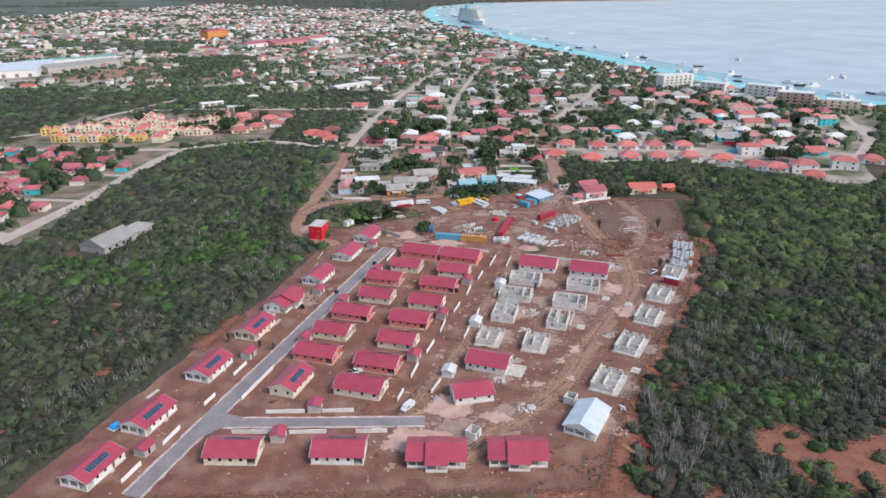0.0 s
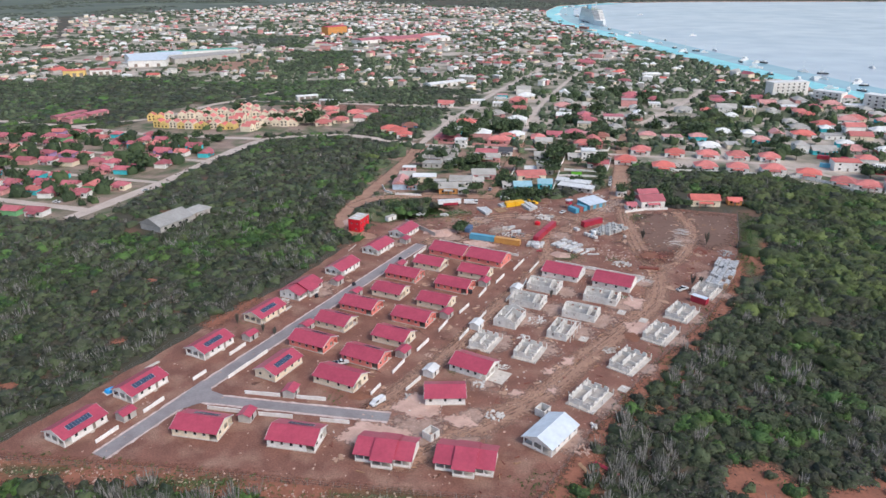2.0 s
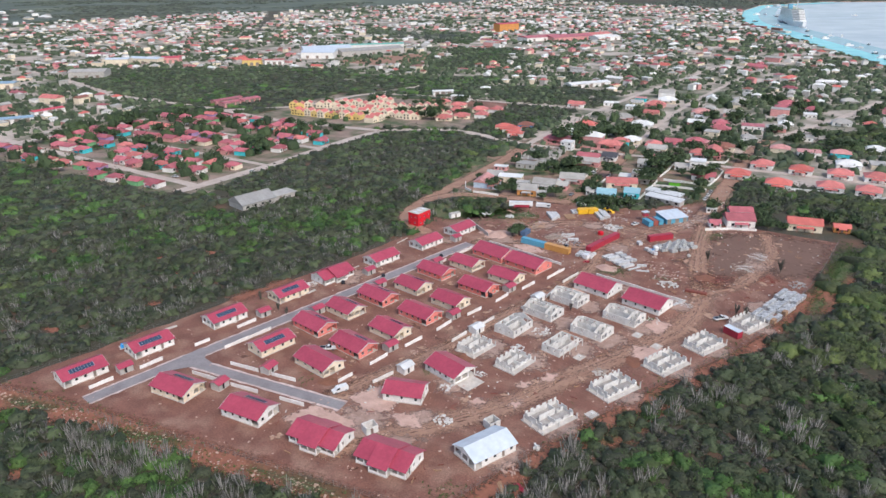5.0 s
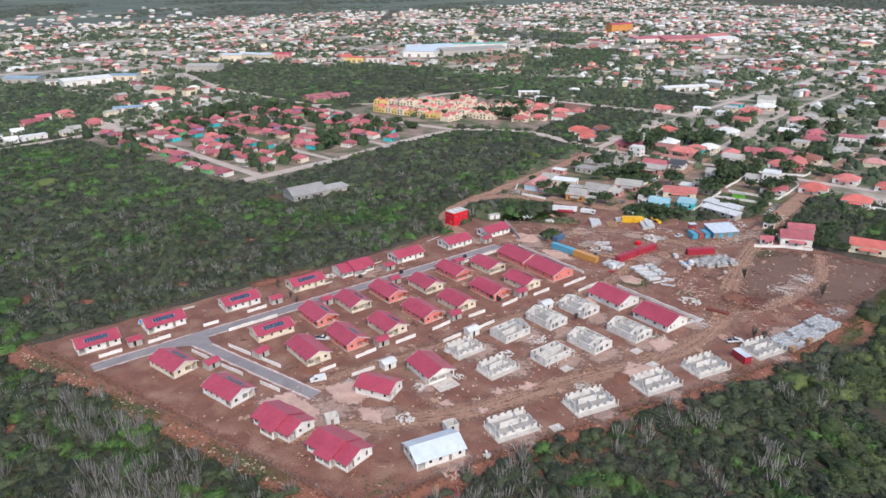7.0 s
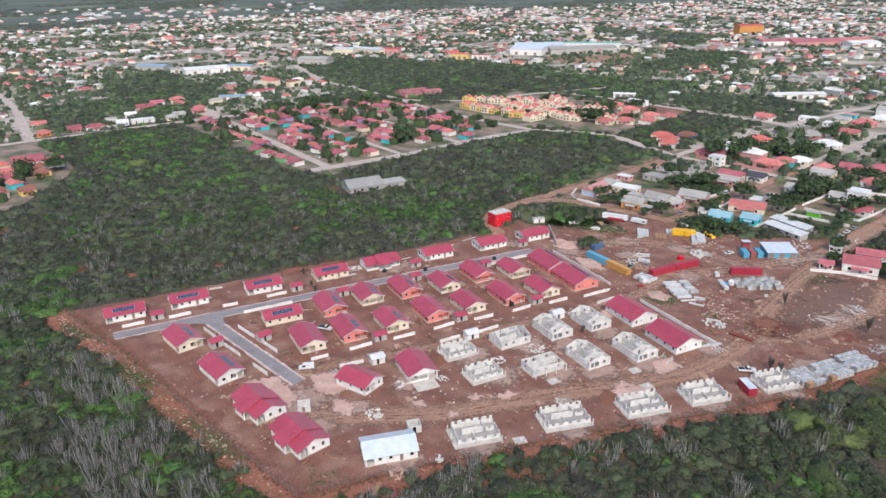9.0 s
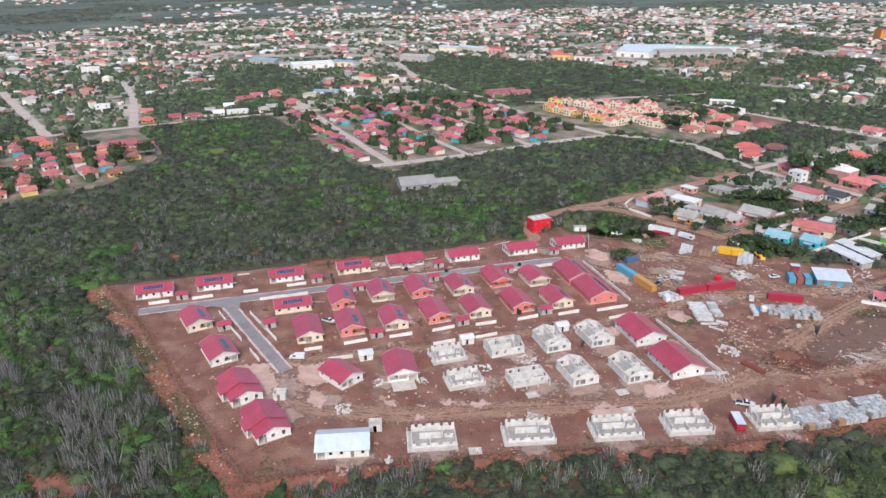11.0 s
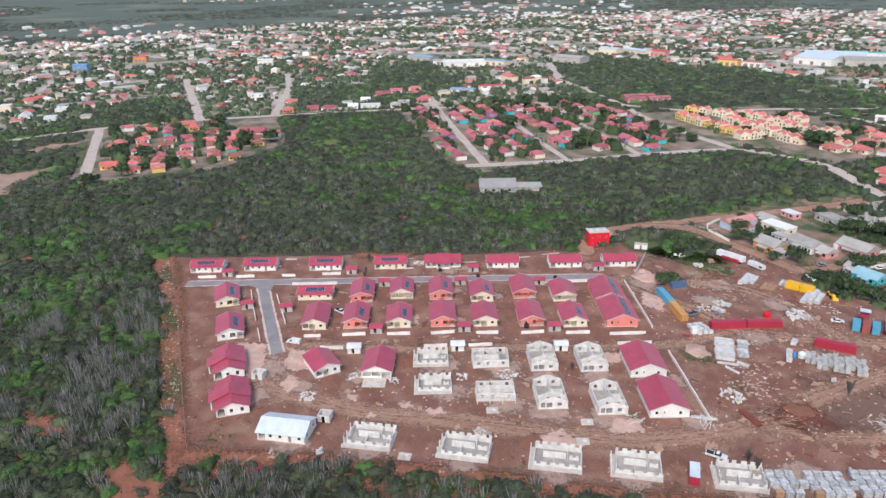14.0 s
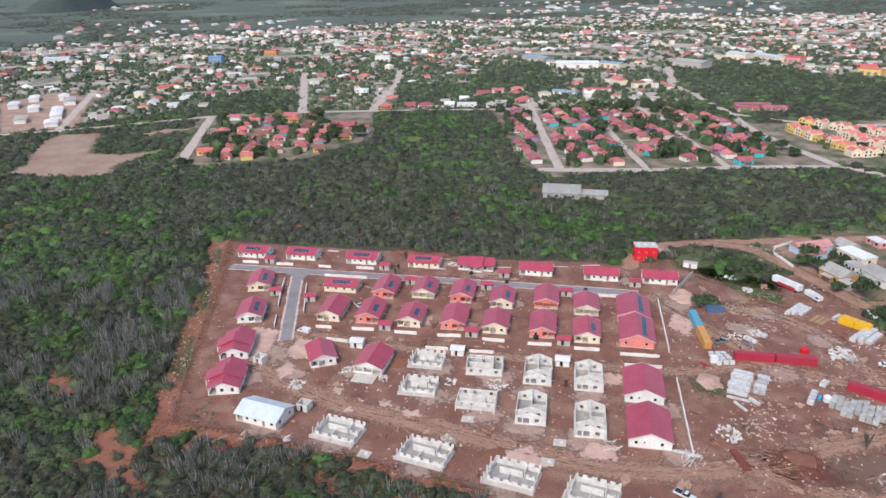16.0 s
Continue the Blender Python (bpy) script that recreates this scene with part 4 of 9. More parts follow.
def window(parent, put, a0, a1, b0, b1, depth=0.1, name="window"):
    """A framed pane set into an opening."""
    g = Geo()
    for x0, x1, y0, y1 in ((a0, a1, b0, b0 + 0.09), (a0, a1, b1 - 0.09, b1), (a0, a0 + 0.09, b0 + 0.09, b1 - 0.09), (a1 - 0.09, a1, b0 + 0.09, b1 - 0.09)):
        pts = [put(a, c, b) for b in (y0, y1) for a, c in ((x0, depth - 0.05), (x1, depth - 0.05), (x1, depth + 0.05), (x0, depth + 0.05))]
        g.add(pts, [(3, 2, 1, 0), (4, 5, 6, 7), (0, 1, 5, 4), (1, 2, 6, 5), (2, 3, 7, 6), (3, 0, 4, 7)])
    ob = g.thing(name, WINDOW_FRAME, parent)
    g = Geo()
    pts = [put(a, c, b) for b in (b0 + 0.09, b1 - 0.09) for a, c in ((a0 + 0.09, depth - 0.012), (a1 - 0.09, depth - 0.012), (a1 - 0.09, depth + 0.012), (a0 + 0.09, depth + 0.012))]
    g.add(pts, [(3, 2, 1, 0), (4, 5, 6, 7), (0, 1, 5, 4), (1, 2, 6, 5), (2, 3, 7, 6), (3, 0, 4, 7)])
    g.thing("pane", DARK_GLASS, ob, "dark glass pane")
    return ob


def gable_roof(parent, x0, x1, half, eave, ridge, mat, label, over_end=0.4, over_side=0.5, thick=0.1):
    """Two sloping sheets, a ridge cap and pale bargeboards; the ridge runs along x."""
    rise = (ridge - eave) / half
    drop = over_side * rise
    for s in (-1, 1):
        g = Geo()
        a, b = x0 - over_end, x1 + over_end
        y = s * (half + over_side)
        n = max(2, int((b - a) / 1.0))
        top, low = [], []
        for k in range(n + 1):              
            x = a + (b - a) * k / n
            top += [(x, 0, ridge + thick), (x, y, eave - drop + thick)]
            low += [(x, 0, ridge), (x, y, eave - drop)]
        m = len(top)
        faces = []
        for k in range(n):
            i = 2 * k
            up, dn = (i, i + 2, i + 3, i + 1), (m + i + 1, m + i + 3, m + i + 2, m + i)
            faces += [up, dn, (i + 1, i + 3, m + i + 3, m + i + 1)]
            if s > 0:
                faces[-3], faces[-2] = up[::-1], dn[::-1]
        faces += [(0, 1, m + 1, m), (m - 2, m - 1, 2 * m - 1, 2 * m - 2)]
        g.add(top + low, faces)
        g.thing("roof", mat, parent, label)
        for e in (a, b):
            g = Geo()
            g.add([(e - 0.03, 0, ridge + 0.12), (e + 0.03, 0, ridge + 0.12), (e + 0.03, y, eave - drop + 0.12), (e - 0.03, y, eave - drop + 0.12), (e - 0.03, 0, ridge - 0.12), (e + 0.03, 0, ridge - 0.12), (e + 0.03, y, eave - drop - 0.1), (e - 0.03, y, eave - drop - 0.1)],
                  [(0, 1, 2, 3), (7, 6, 5, 4), (0, 3, 7, 4), (2, 1, 5, 6), (3, 2, 6, 7), (0, 4, 5, 1)])
            g.thing("bargeboard", WINDOW_FRAME, parent, "pale bargeboard")
    g = Geo()
    g.extrude([(-0.22, ridge - 0.22 * rise + thick + 0.04), (0, ridge + thick + 0.06), (0.22, ridge - 0.22 * rise + thick + 0.04), (0, ridge + thick + 0.02)], x1 - x0 + 2 * over_end - 0.1, "x", x0 - over_end + 0.05)
    g.thing("ridge_cap", mat, parent)


def solar_array(parent, xc, side, half, eave, ridge, count, along=True):
    """Panels in rows on one slope, on two rails."""
    rise = (ridge - eave) / half
    rack = new("solar_array")
    rack.parent = parent
    tagged(rack, "row of dark blue solar panels on rails")
    pw, ph = (0.82, 1.6)
    y0 = half * 0.30
    z = lambda y: ridge - y * rise + 0.22
    rows = 1 if along else 2
    for k in range(count):
        x = xc + (k % (count // rows) - (count // rows - 1) / 2) * (pw + 0.1)
        ya = y0 + (k // (count // rows)) * (ph + 0.08) - (0.7 if rows == 2 else 0)
        g = Geo()
        g.add([(x - pw / 2, side * ya, z(ya)), (x + pw / 2, side * ya, z(ya)), (x + pw / 2, side * (ya + ph), z(ya + ph)), (x - pw / 2, side * (ya + ph), z(ya + ph)),
               (x - pw / 2, side * ya, z(ya) - 0.05), (x + pw / 2, side * ya, z(ya) - 0.05), (x + pw / 2, side * (ya + ph), z(ya + ph) - 0.05), (x - pw / 2, side * (ya + ph), z(ya + ph) - 0.05)],
              [(0, 1, 2, 3)[::side], (4, 5, 6, 7)[::-side], (0, 1, 5, 4), (1, 2, 6, 5), (2, 3, 7, 6), (3, 0, 4, 7)])
        g.thing("solar_panel", SOLAR, rack)
    g = Geo()
    w = (count // rows) * (pw + 0.1) / 2 + 0.1
    for ya in (y0 + 0.4 - (0.7 if rows == 2 else 0), y0 + 1.3):
        g.box(xc - w, min(side * ya, side * (ya + 0.06)), z(ya) - 0.14, xc + w, max(side * ya, side * (ya + 0.06)), z(ya) - 0.07)
    ya, yb = y0 - 0.05, y0 + ph + 0.05
    g.add([(xc - w, side * ya, z(ya) - 0.06), (xc + w, side * ya, z(ya) - 0.06), (xc + w, side * yb, z(yb) - 0.06), (xc - w, side * yb, z(yb) - 0.06)], [(0, 1, 2, 3)[::side]])
    g.thing("rail", ALUMINIUM, rack, "aluminium mounting rails")


def gable_end(g, half, eave, ridge, x, thick):
    """The triangle of wall above the eaves."""
    return g.extrude([(-half, eave), (half, eave), (0, ridge - 0.06)], thick, "x", x)


def estate_house(m, L, W, wall, label, porch="half", mirror=False, roof=None, solar=None, group="estate houses", roof_label="rose-red metal roof sheets", steps=True, eave=2.75, ridge=None):
    """A one-storey house: ridge along x, porch at the +x end."""
    roof = roof or RED_ROOF
    ridge = ridge or eave + W * 0.205
    house = empty("house", m, label, "house", group)
    h, hw, floor = L / 2, W / 2, 0.25
    Geo().box(-h - 0.15, -hw - 0.15, 0, h + 0.15, hw + 0.15, floor).thing("floor_slab", CONCRETE, house, "pale concrete floor slab")
    t = 0.2
    deep = 2.3
    # long walls
    for s in (-1, 1):
        put = (lambda a, c, b, s=s: (-h + a, s * (hw - c), b))
        full = porch == "full"
        run = L - deep if full or (porch == "half" and (s > 0) != mirror) else L
        holes = []
        n = 4 if L > 12.5 else 3
        for k in range(n):
            a = 1.5 + k * (run - 3.0) / (n - 1)
            w = 0.5 if k in (0, n - 1) else 0.42 if k == 1 and s < 0 else 0.5
            holes.append((a - w, a + w, 1.15, 2.2))
        if s > 0:
            holes[1] = (holes[1][0], holes[1][0] + 0.9, floor, 2.3)
        wall_with_holes(Geo(), run, floor, eave, t, holes, put).thing("wall", wall, house)
        for k, hole in enumerate(holes):
            if s > 0 and k == 1:
                g = Geo()
                pts = [put(a, c, b) for b in (floor, 2.3) for a, c in ((hole[0], 0.07), (hole[1], 0.07), (hole[1], 0.13), (hole[0], 0.13))]
                g.add(pts, [(3, 2, 1, 0), (4, 5, 6, 7), (0, 1, 5, 4), (1, 2, 6, 5), (2, 3, 7, 6), (3, 0, 4, 7)]).thing("door", DOOR, house, "grey-brown door")
            else:
                window(house, put, *hole)
    # back gable
    put = lambda a, c, b: (-h + c, -hw + t + a, b)
    holes = [(1.2, 2.2, 1.1, 2.2), (W - 2.8, W - 1.8, 1.1, 2.2)]
    g = wall_with_holes(Geo(), W - 2 * t, floor, eave, t, holes, put)
    gable_end(g, hw, eave, ridge, -h, t).thing("wall", wall, house)
    for hole in holes:
        window(house, put, *hole)
    # front gable, with its porch
    if porch == "none":
        put = lambda a, c, b: (h - c, -hw + t + a, b)
        holes = [(1.1, 2.0, 1.1, 2.2), (3.5, 4.0, 1.4, 2.2), (W - 3.2, W - 2.3, 1.1, 2.2)]
        g = wall_with_holes(Geo(), W - 2 * t, floor, eave, t, holes, put)
        gable_end(g, hw, eave, ridge, h - t, t).thing("wall", wall, house)
        for hole in holes:
            window(house, put, *hole)
    else:
        if porch == "full":
            y0, y1 = -hw, hw
        else:
            y0, y1 = (-hw, 0.4) if not mirror else (-0.4, hw)
            if not mirror:
                y0, y1 = -hw, 0.6
            # the solid half
            sa, sb = (y1, hw) if not mirror else (-hw, y0)
            width = sb - sa - t
            put = lambda a, c, b: (h - c, sa + (0 if not mirror else t) + a, b)
            holes = [(width / 2 - 0.55, width / 2 + 0.55, 1.1, 2.2)]
            wall_with_holes(Geo(), width, floor, eave, t, holes, put).thing("wall", wall, house)
            window(house, put, *holes[0])
            e = y1 if not mirror else y0
            Geo().box(h - deep, min(e, e + (t if not mirror else -t)), floor, h - t, max(e, e + (t if not mirror else -t)), eave).thing("wall", wall, house)
        put = lambda a, c, b: (h - deep - c, y0 + t + a, b)
        width = y1 - y0 - 2 * t
        holes = [(width * 0.3 - 0.45, width * 0.3 + 0.45, floor, 2.3), (width * 0.72 - 0.5, width * 0.72 + 0.5, 1.1, 2.2)]
        wall_with_holes(Geo(), width, floor, eave, t, holes, put).thing("wall", wall, house)
        window(house, put, *holes[1])
        g = Geo()
        pts = [put(a, c, b) for b in (floor, 2.3) for a, c in ((holes[0][0], 0.07), (holes[0][1], 0.07), (holes[0][1], 0.13), (holes[0][0], 0.13))]
        g.add(pts, [(3, 2, 1, 0), (4, 5, 6, 7), (0, 1, 5, 4), (1, 2, 6, 5), (2, 3, 7, 6), (3, 0, 4, 7)]).thing("door", DOOR, house, "grey-brown door")
        n = 4 if porch == "full" else 3
        for k in range(n):
            y = y0 + 0.16 + (y1 - y0 - 0.32) * k / (n - 1)
            Geo().box(h - 0.32, y - 0.16, floor, h, y + 0.16, eave - 0.3).thing("porch_post", wall, house)
        g = Geo().box(h - 0.3, y0, eave - 0.3, h, y1, eave)
        g.thing("porch_beam", wall, house)
        g = gable_end(Geo(), hw, eave, ridge, h - 0.2, 0.2)
        g.thing("gable", wall, house)
        # low porch walls between some posts
        for k in range(n - 1):
            ya = y0 + 0.32 + (y1 - y0 - 0.32) * k / (n - 1)
            yb = y0 + (y1 - y0 - 0.32) * (k + 1) / (n - 1)
            if k != n // 2:
                Geo().box(h - 0.22, ya, floor, h - 0.08, yb, floor + 0.55).thing("porch_parapet", wall, house)
    gable_roof(house, -h, h, hw, eave, ridge, roof, roof_label)
    Geo().box(-h + t, -hw + t, eave - 0.12, h - t, hw - t, eave - 0.04).thing("ceiling_board", WINDOW_FRAME, house)
    if steps:
        Geo().box(-h * 0.3, hw + 0.15, 0, -h * 0.3 + 1.2, hw + 0.8, 0.16).thing("doorstep", CONCRETE, house, "concrete doorstep")
    if solar:
        solar_array(house, solar[1] * L, solar[0], hw, eave, ridge, solar[2] if len(solar) > 2 else 8, along=True)
    return house


def at_front(x, y, deg, back):
    """Pose of a house whose front's middle is at (x, y) and faces deg - 90."""
    nx, ny = math.cos(radians(deg - 90)), math.sin(radians(deg - 90))
    return x - nx * back, y - ny * back


def side_on(x, y, deg, W):
    cx, cy = at_front(x, y, deg, W / 2)
    return pose(cx, cy, 0, 0, 0, deg)


def end_on(x, y, deg, L):
    cx, cy = at_front(x, y, deg, L / 2)
    return pose(cx, cy, 0, 0, 0, deg - 90)


WHITE_LABEL = "white one-storey house with rose-red metal roof"
# the row behind the paved road, long sides to the road, porches at the near end
for x, y, solar in ((-87.3, 143.0, 1), (-82.1, 165.0, 1), (-74.0, 191.9, 1), (-66.7, 218.6, 1), (-53.0, 264.5, 0), (-45.1, 289.9, 0), (-38.9, 312.2, 0)):
    m = side_on(x, y, ROW, 8.2) @ pose(0, 0, 0, 0, 0, 180)
    estate_house(m, 13.4, 8.2, CREAM_WALL if y > 210 and y < 225 else WHITE_WALL, WHITE_LABEL + (" and solar panels" if solar else ""), "full", solar=(1, 0.02) if solar else None, group="houses behind the paved road")
# the column beside the site's edge
for x, y, W, wall in ((-50.7, 151.6, 8.6, CREAM_WALL), (-23.2, 152.5, 8.8, WHITE_WALL)):
    estate_house(end_on(x, y, 90, 13.4), 13.4, W, wall, WHITE_LABEL + " and solar panels", "half", True, solar=(1, 0.05), group="houses by the branch road")
# two rows between the paved road and the dirt street
CREAM_LABEL = "cream one-storey house with porch, rose-red roof"
SALMON_LABEL = "salmon one-storey house with porch, rose-red roof"
estate_house(side_on(-46.0, 184.3, ROW, 8.0), 13.2, 8.0, CREAM_WALL, CREAM_LABEL + " and solar panels", "half", solar=(-1, 0.0), group="houses between the streets")
for x, y, salmon, porch, solar in ((-38.6, 201.3, 1, "half", 1), (-36.6, 216.7, 0, "full", 1), (-31.2, 231.0, 1, "half", 1), (-24.6, 245.6, 0, "half", 1), (-22.6, 262.2, 1, "full", 0), (-15.4, 275.7, 0, "full", 0),
                                   (-21.3, 181.2, 0, "half", 0), (-18.0, 195.4, 1, "half", 1), (-13.5, 210.4, 0, "half", 1), (-9.7, 225.7, 1, "half", 0), (-5.2, 240.2, 0, "half", 0), (-0.4, 256.0, 1, "half", 0), (4.8, 270.4, 0, "half", 1)):
    L = 13.7 if salmon else 12.3
    if (x, y) == (-21.3, 181.2):
        L = 14.4
    estate_house(end_on(x, y, ROW + 1.5, L), L, 8.5, SALMON_WALL if salmon else CREAM_WALL, (SALMON_LABEL if salmon else CREAM_LABEL) + (" and solar panels" if solar else ""), porch, bool(salmon), solar=(1, 0.1, 6) if solar else None, group="houses between the streets")
# wider blocks at the yard end
for x, y in ((-7.8, 290.8), (9.6, 286.2)):
    b = estate_house(end_on(x, y, ROW - 1, 16.4), 16.4, 11.0, SALMON_WALL, "wide salmon house block, rose-red roof with two solar arrays", "none", solar=(1, 0.2), group="houses between the streets")
    solar_array(b, -0.17 * 16.4, 1, 5.5, 2.75, 2.75 + 11 * 0.205, 8)
for x, y in ((41.8, 277.3), (62.3, 271.7)):
    estate_house(end_on(x, y, ROW - 0.5, 15.0), 15.0, 11.0, WHITE_WALL, "wide white house block with rose-red metal roof", "none", group="white blocks at the yard")
# two houses on the loop of the dirt street
estate_house(end_on(10.6, 182.1, 103, 11.6), 11.6, 8.3, WHITE_WALL, "one-storey white house with rose-red roof, footing trench beside it", "half", group="houses on the dirt loop")
d2 = estate_house(end_on(17.0, 196.2, ROW - 3, 13.0), 13.0, 9.2, WHITE_WALL, "one-storey white house with rose-red roof and rough terrace slab", "full", group="houses on the dirt loop")
Geo().box(6.6, -3.9, 0, 11.6, 3.3, 0.22).box(8.6, 0.4, 0.22, 9.4, 1.2, 0.4).box(9.4, -2.2, 0.22, 10.0, -1.6, 0.45).thing("terrace_slab", CONCRETE, d2, "rough pale terrace slab")
# the house with a white roof
estate_house(side_on(40.9, 165.2, 63, 8.8) @ pose(0, 0, 0, 0, 0, 180), 13.6, 8.8, WHITE_WALL, "one-storey white house with bright white metal roof at the fence", "full", roof=WHITE_ROOF, group="houses at the east fence", roof_label="bright white metal roof sheets", steps=False)


def three_part_house(m, label):
    """Low wings on both sides of a taller middle that stands forward; ridge along x, porches on -y."""
    house = empty("house", m, label, "house", "three-part houses")
    floor, t = 0.25, 0.2
    for x0, x1, y0, y1, eave, ridge in ((-7.4, -2.6, -4.6, 4.6, 2.7, 4.55), (-2.6, 2.9, -6.2, 4.9, 2.8, 5.15), (2.9, 7.4, -4.6, 4.6, 2.7, 4.55)):
        mid = (y0 + y1) / 2
        half = (y1 - y0) / 2
        wing = new("wing")
        wing.parent = house
        wing.location = (0, mid, 0)
        Geo().box(x0 - (0.1 if x0 < -5 else 0), -half - 0.1, 0, x1 + (0.1 if x1 > 5 else 0), half + 0.1, floor).thing("floor_slab", CONCRETE, wing)
        put = lambda a, c, b: (x0 + a, half - c, b)
        width = x1 - x0
        g = wall_with_holes(Geo(), width, floor, eave, t, [(1.0, 2.0, 1.1, 2.2), (width - 1.9, width - 0.9, 1.1, 2.2)], put)
        wall_with_holes(g, width, floor, eave, t, [(0.6, 1.5, floor, 2.3), (width - 2.2, width - 1.0, 1.0, 2.2)], lambda a, c, b: (x0 + a, -half + 2.2 + c, b))
        for x in (x0, x1 - t):
            holes = [(1.6, 2.5, 1.1, 2.2), (4.6, 5.5, 0.9, 2.3)] if abs(x) > 5 else []
            wall_with_holes(g, 2 * half - 2.2 - t, floor, eave, t, holes, lambda a, c, b, x=x: (x + c, -half + 2.2 + a, b))
            if ridge < 5:
                gable_end(g, half, eave, ridge, x, t)
            else:
                h = Geo()
                gable_end(h, half, eave, ridge, x, t)
                h.thing("gable", RED_ROOF, wing, "rose-red clad gable")
        g.thing("wall", WHITE_WALL, wing)
        n = 3
        for k in range(n):
            x = x0 + 0.15 + (width - 0.3) * k / (n - 1)
            Geo().box(x - 0.15, -half, floor, x + 0.15, -half + 0.3, eave - 0.2).thing("porch_post", WHITE_WALL, wing)
        for k in range(n - 1):
            xa = x0 + 0.3 + (width - 0.3) * k / (n - 1)
            Geo().box(xa, -half + 0.08, floor, xa + (width - 0.3) / (n - 1) - 0.3, -half + 0.22, floor + 0.55).thing("porch_parapet", WHITE_WALL, wing)
        Geo().box(x0, -half, eave - 0.2, x1, -half + 0.3, eave).thing("porch_beam", WHITE_WALL, wing)
        for s in (-1, 1):
            g = Geo()
            rise = (ridge - eave) / half
            e0, e1 = x0 - (0.5 if x0 < -5 else 0.02 if x0 > 0 else 0.25), x1 + (0.5 if x1 > 5 else 0.02 if x1 < 0 else 0.25)
            y = s * (half + 0.55)
            lo = eave - 0.55 * rise
            g.add([(e0, 0, ridge + 0.1), (e1, 0, ridge + 0.1), (e1, y, lo + 0.1), (e0, y, lo + 0.1), (e0, 0, ridge), (e1, 0, ridge), (e1, y, lo), (e0, y, lo)],
                  [(0, 1, 2, 3)[::-s], (4, 5, 6, 7)[::s], (3, 2, 6, 7), (0, 3, 7, 4), (1, 2, 6, 5)]).thing("roof", RED_ROOF, wing, "rose-red metal roof sheets")
    return house


THREE_LABEL = "unfinished white three-part house with stepped rose-red roofs"
three_part_house(pose(-4.4, 151.9, 0, 0, 0, 0), THREE_LABEL)
three_part_house(pose(16.6, 152.8, 0, 0, 0, 0), THREE_LABEL)
cx, cy = at_front(-61.3, 240.4, ROW, 4.4)
three_part_house(pose(cx, cy, 0, 0, 0, ROW), "white three-part house with stepped rose-red roofs behind the road")


def garden_shed(m, roof, wall, label):
    shed = empty("shed", m, label, "shed", "small outbuildings")
    W, D, eave, ridge = 4.2, 3.5, 2.3, 3.0
    g = wall_with_holes(Geo(), W, 0.1, eave, 0.15, [(1.3, 2.2, 0.1, 2.0)], lambda a, c, b: (-W / 2 + a, -D / 2 + c, b))
    wall_with_holes(g, W, 0.1, eave, 0.15, [], lambda a, c, b: (-W / 2 + a, D / 2 - c, b))
    for x in (-W / 2, W / 2 - 0.15):
        g.box(x, -D / 2 + 0.15, 0.1, x + 0.15, D / 2 - 0.15, eave)
        g.extrude([(-D / 2, eave), (D / 2, eave), (0, ridge - 0.05)], 0.15, "x", x)
    g.thing("wall", wall, shed)
    Geo().box(-W / 2 - 0.1, -D / 2 - 0.1, 0, W / 2 + 0.1, D / 2 + 0.1, 0.1).thing("floor_slab", CONCRETE, shed)
    Geo().box(-0.5, -D / 2 + 0.05, 0.1, 0.4, -D / 2 + 0.1, 2.0).thing("door", DARK_GLASS, shed, "dark doorway")
    for s in (-1, 1):
        y, lo = s * (D / 2 + 0.35), eave - 0.35 * (ridge - eave) / (D / 2)
        Geo().add([(-W / 2 - 0.35, 0, ridge + 0.08), (W / 2 + 0.35, 0, ridge + 0.08), (W / 2 + 0.35, y, lo + 0.08), (-W / 2 - 0.35, y, lo + 0.08), (-W / 2 - 0.35, 0, ridge), (W / 2 + 0.35, 0, ridge), (W / 2 + 0.35, y, lo), (-W / 2 - 0.35, y, lo)],
                  [(0, 1, 2, 3)[::-s], (4, 5, 6, 7)[::s], (3, 2, 6, 7), (0, 3, 7, 4), (1, 2, 6, 5)]).thing("roof", roof, shed)
    return shed


shed_kind = {}
for x, y, kind, deg in ((-81.5, 152.2, 0, ROW), (-68.1, 202.3, 0, ROW), (-54.4, 251.7, 0, ROW), (-39.4, 302.1, 0, ROW), (-47.6, 158.9, 0, 90), (-40.4, 172.9, 0, 90), (-51.7, 213.0, 0, ROW), (-43.5, 242.8, 0, ROW), (-33.8, 272.9, 0, ROW), (-13.6, 202.2, 0, ROW), (-5.3, 232.2, 0, ROW), (3.9, 262.5, 0, ROW),
                        (-2.0, 192.5, 1, ROW), (6.9, 226.0, 1, ROW), (17.2, 258.9, 1, ROW)):
    roof, wall, label = ((RED_ROOF, GREY_WALL, "small grey outbuilding with rose-red metal roof by the street"), (SHED_SHEET, WHITE_WALL, "small white outbuilding with pale metal roof"))[kind]
    m = pose(x, y, 0, 0, 0, deg)
    if kind in shed_kind:
        copy_thing(shed_kind[kind], m)
    else:
        shed_kind[kind] = garden_shed(m, roof, wall, label)
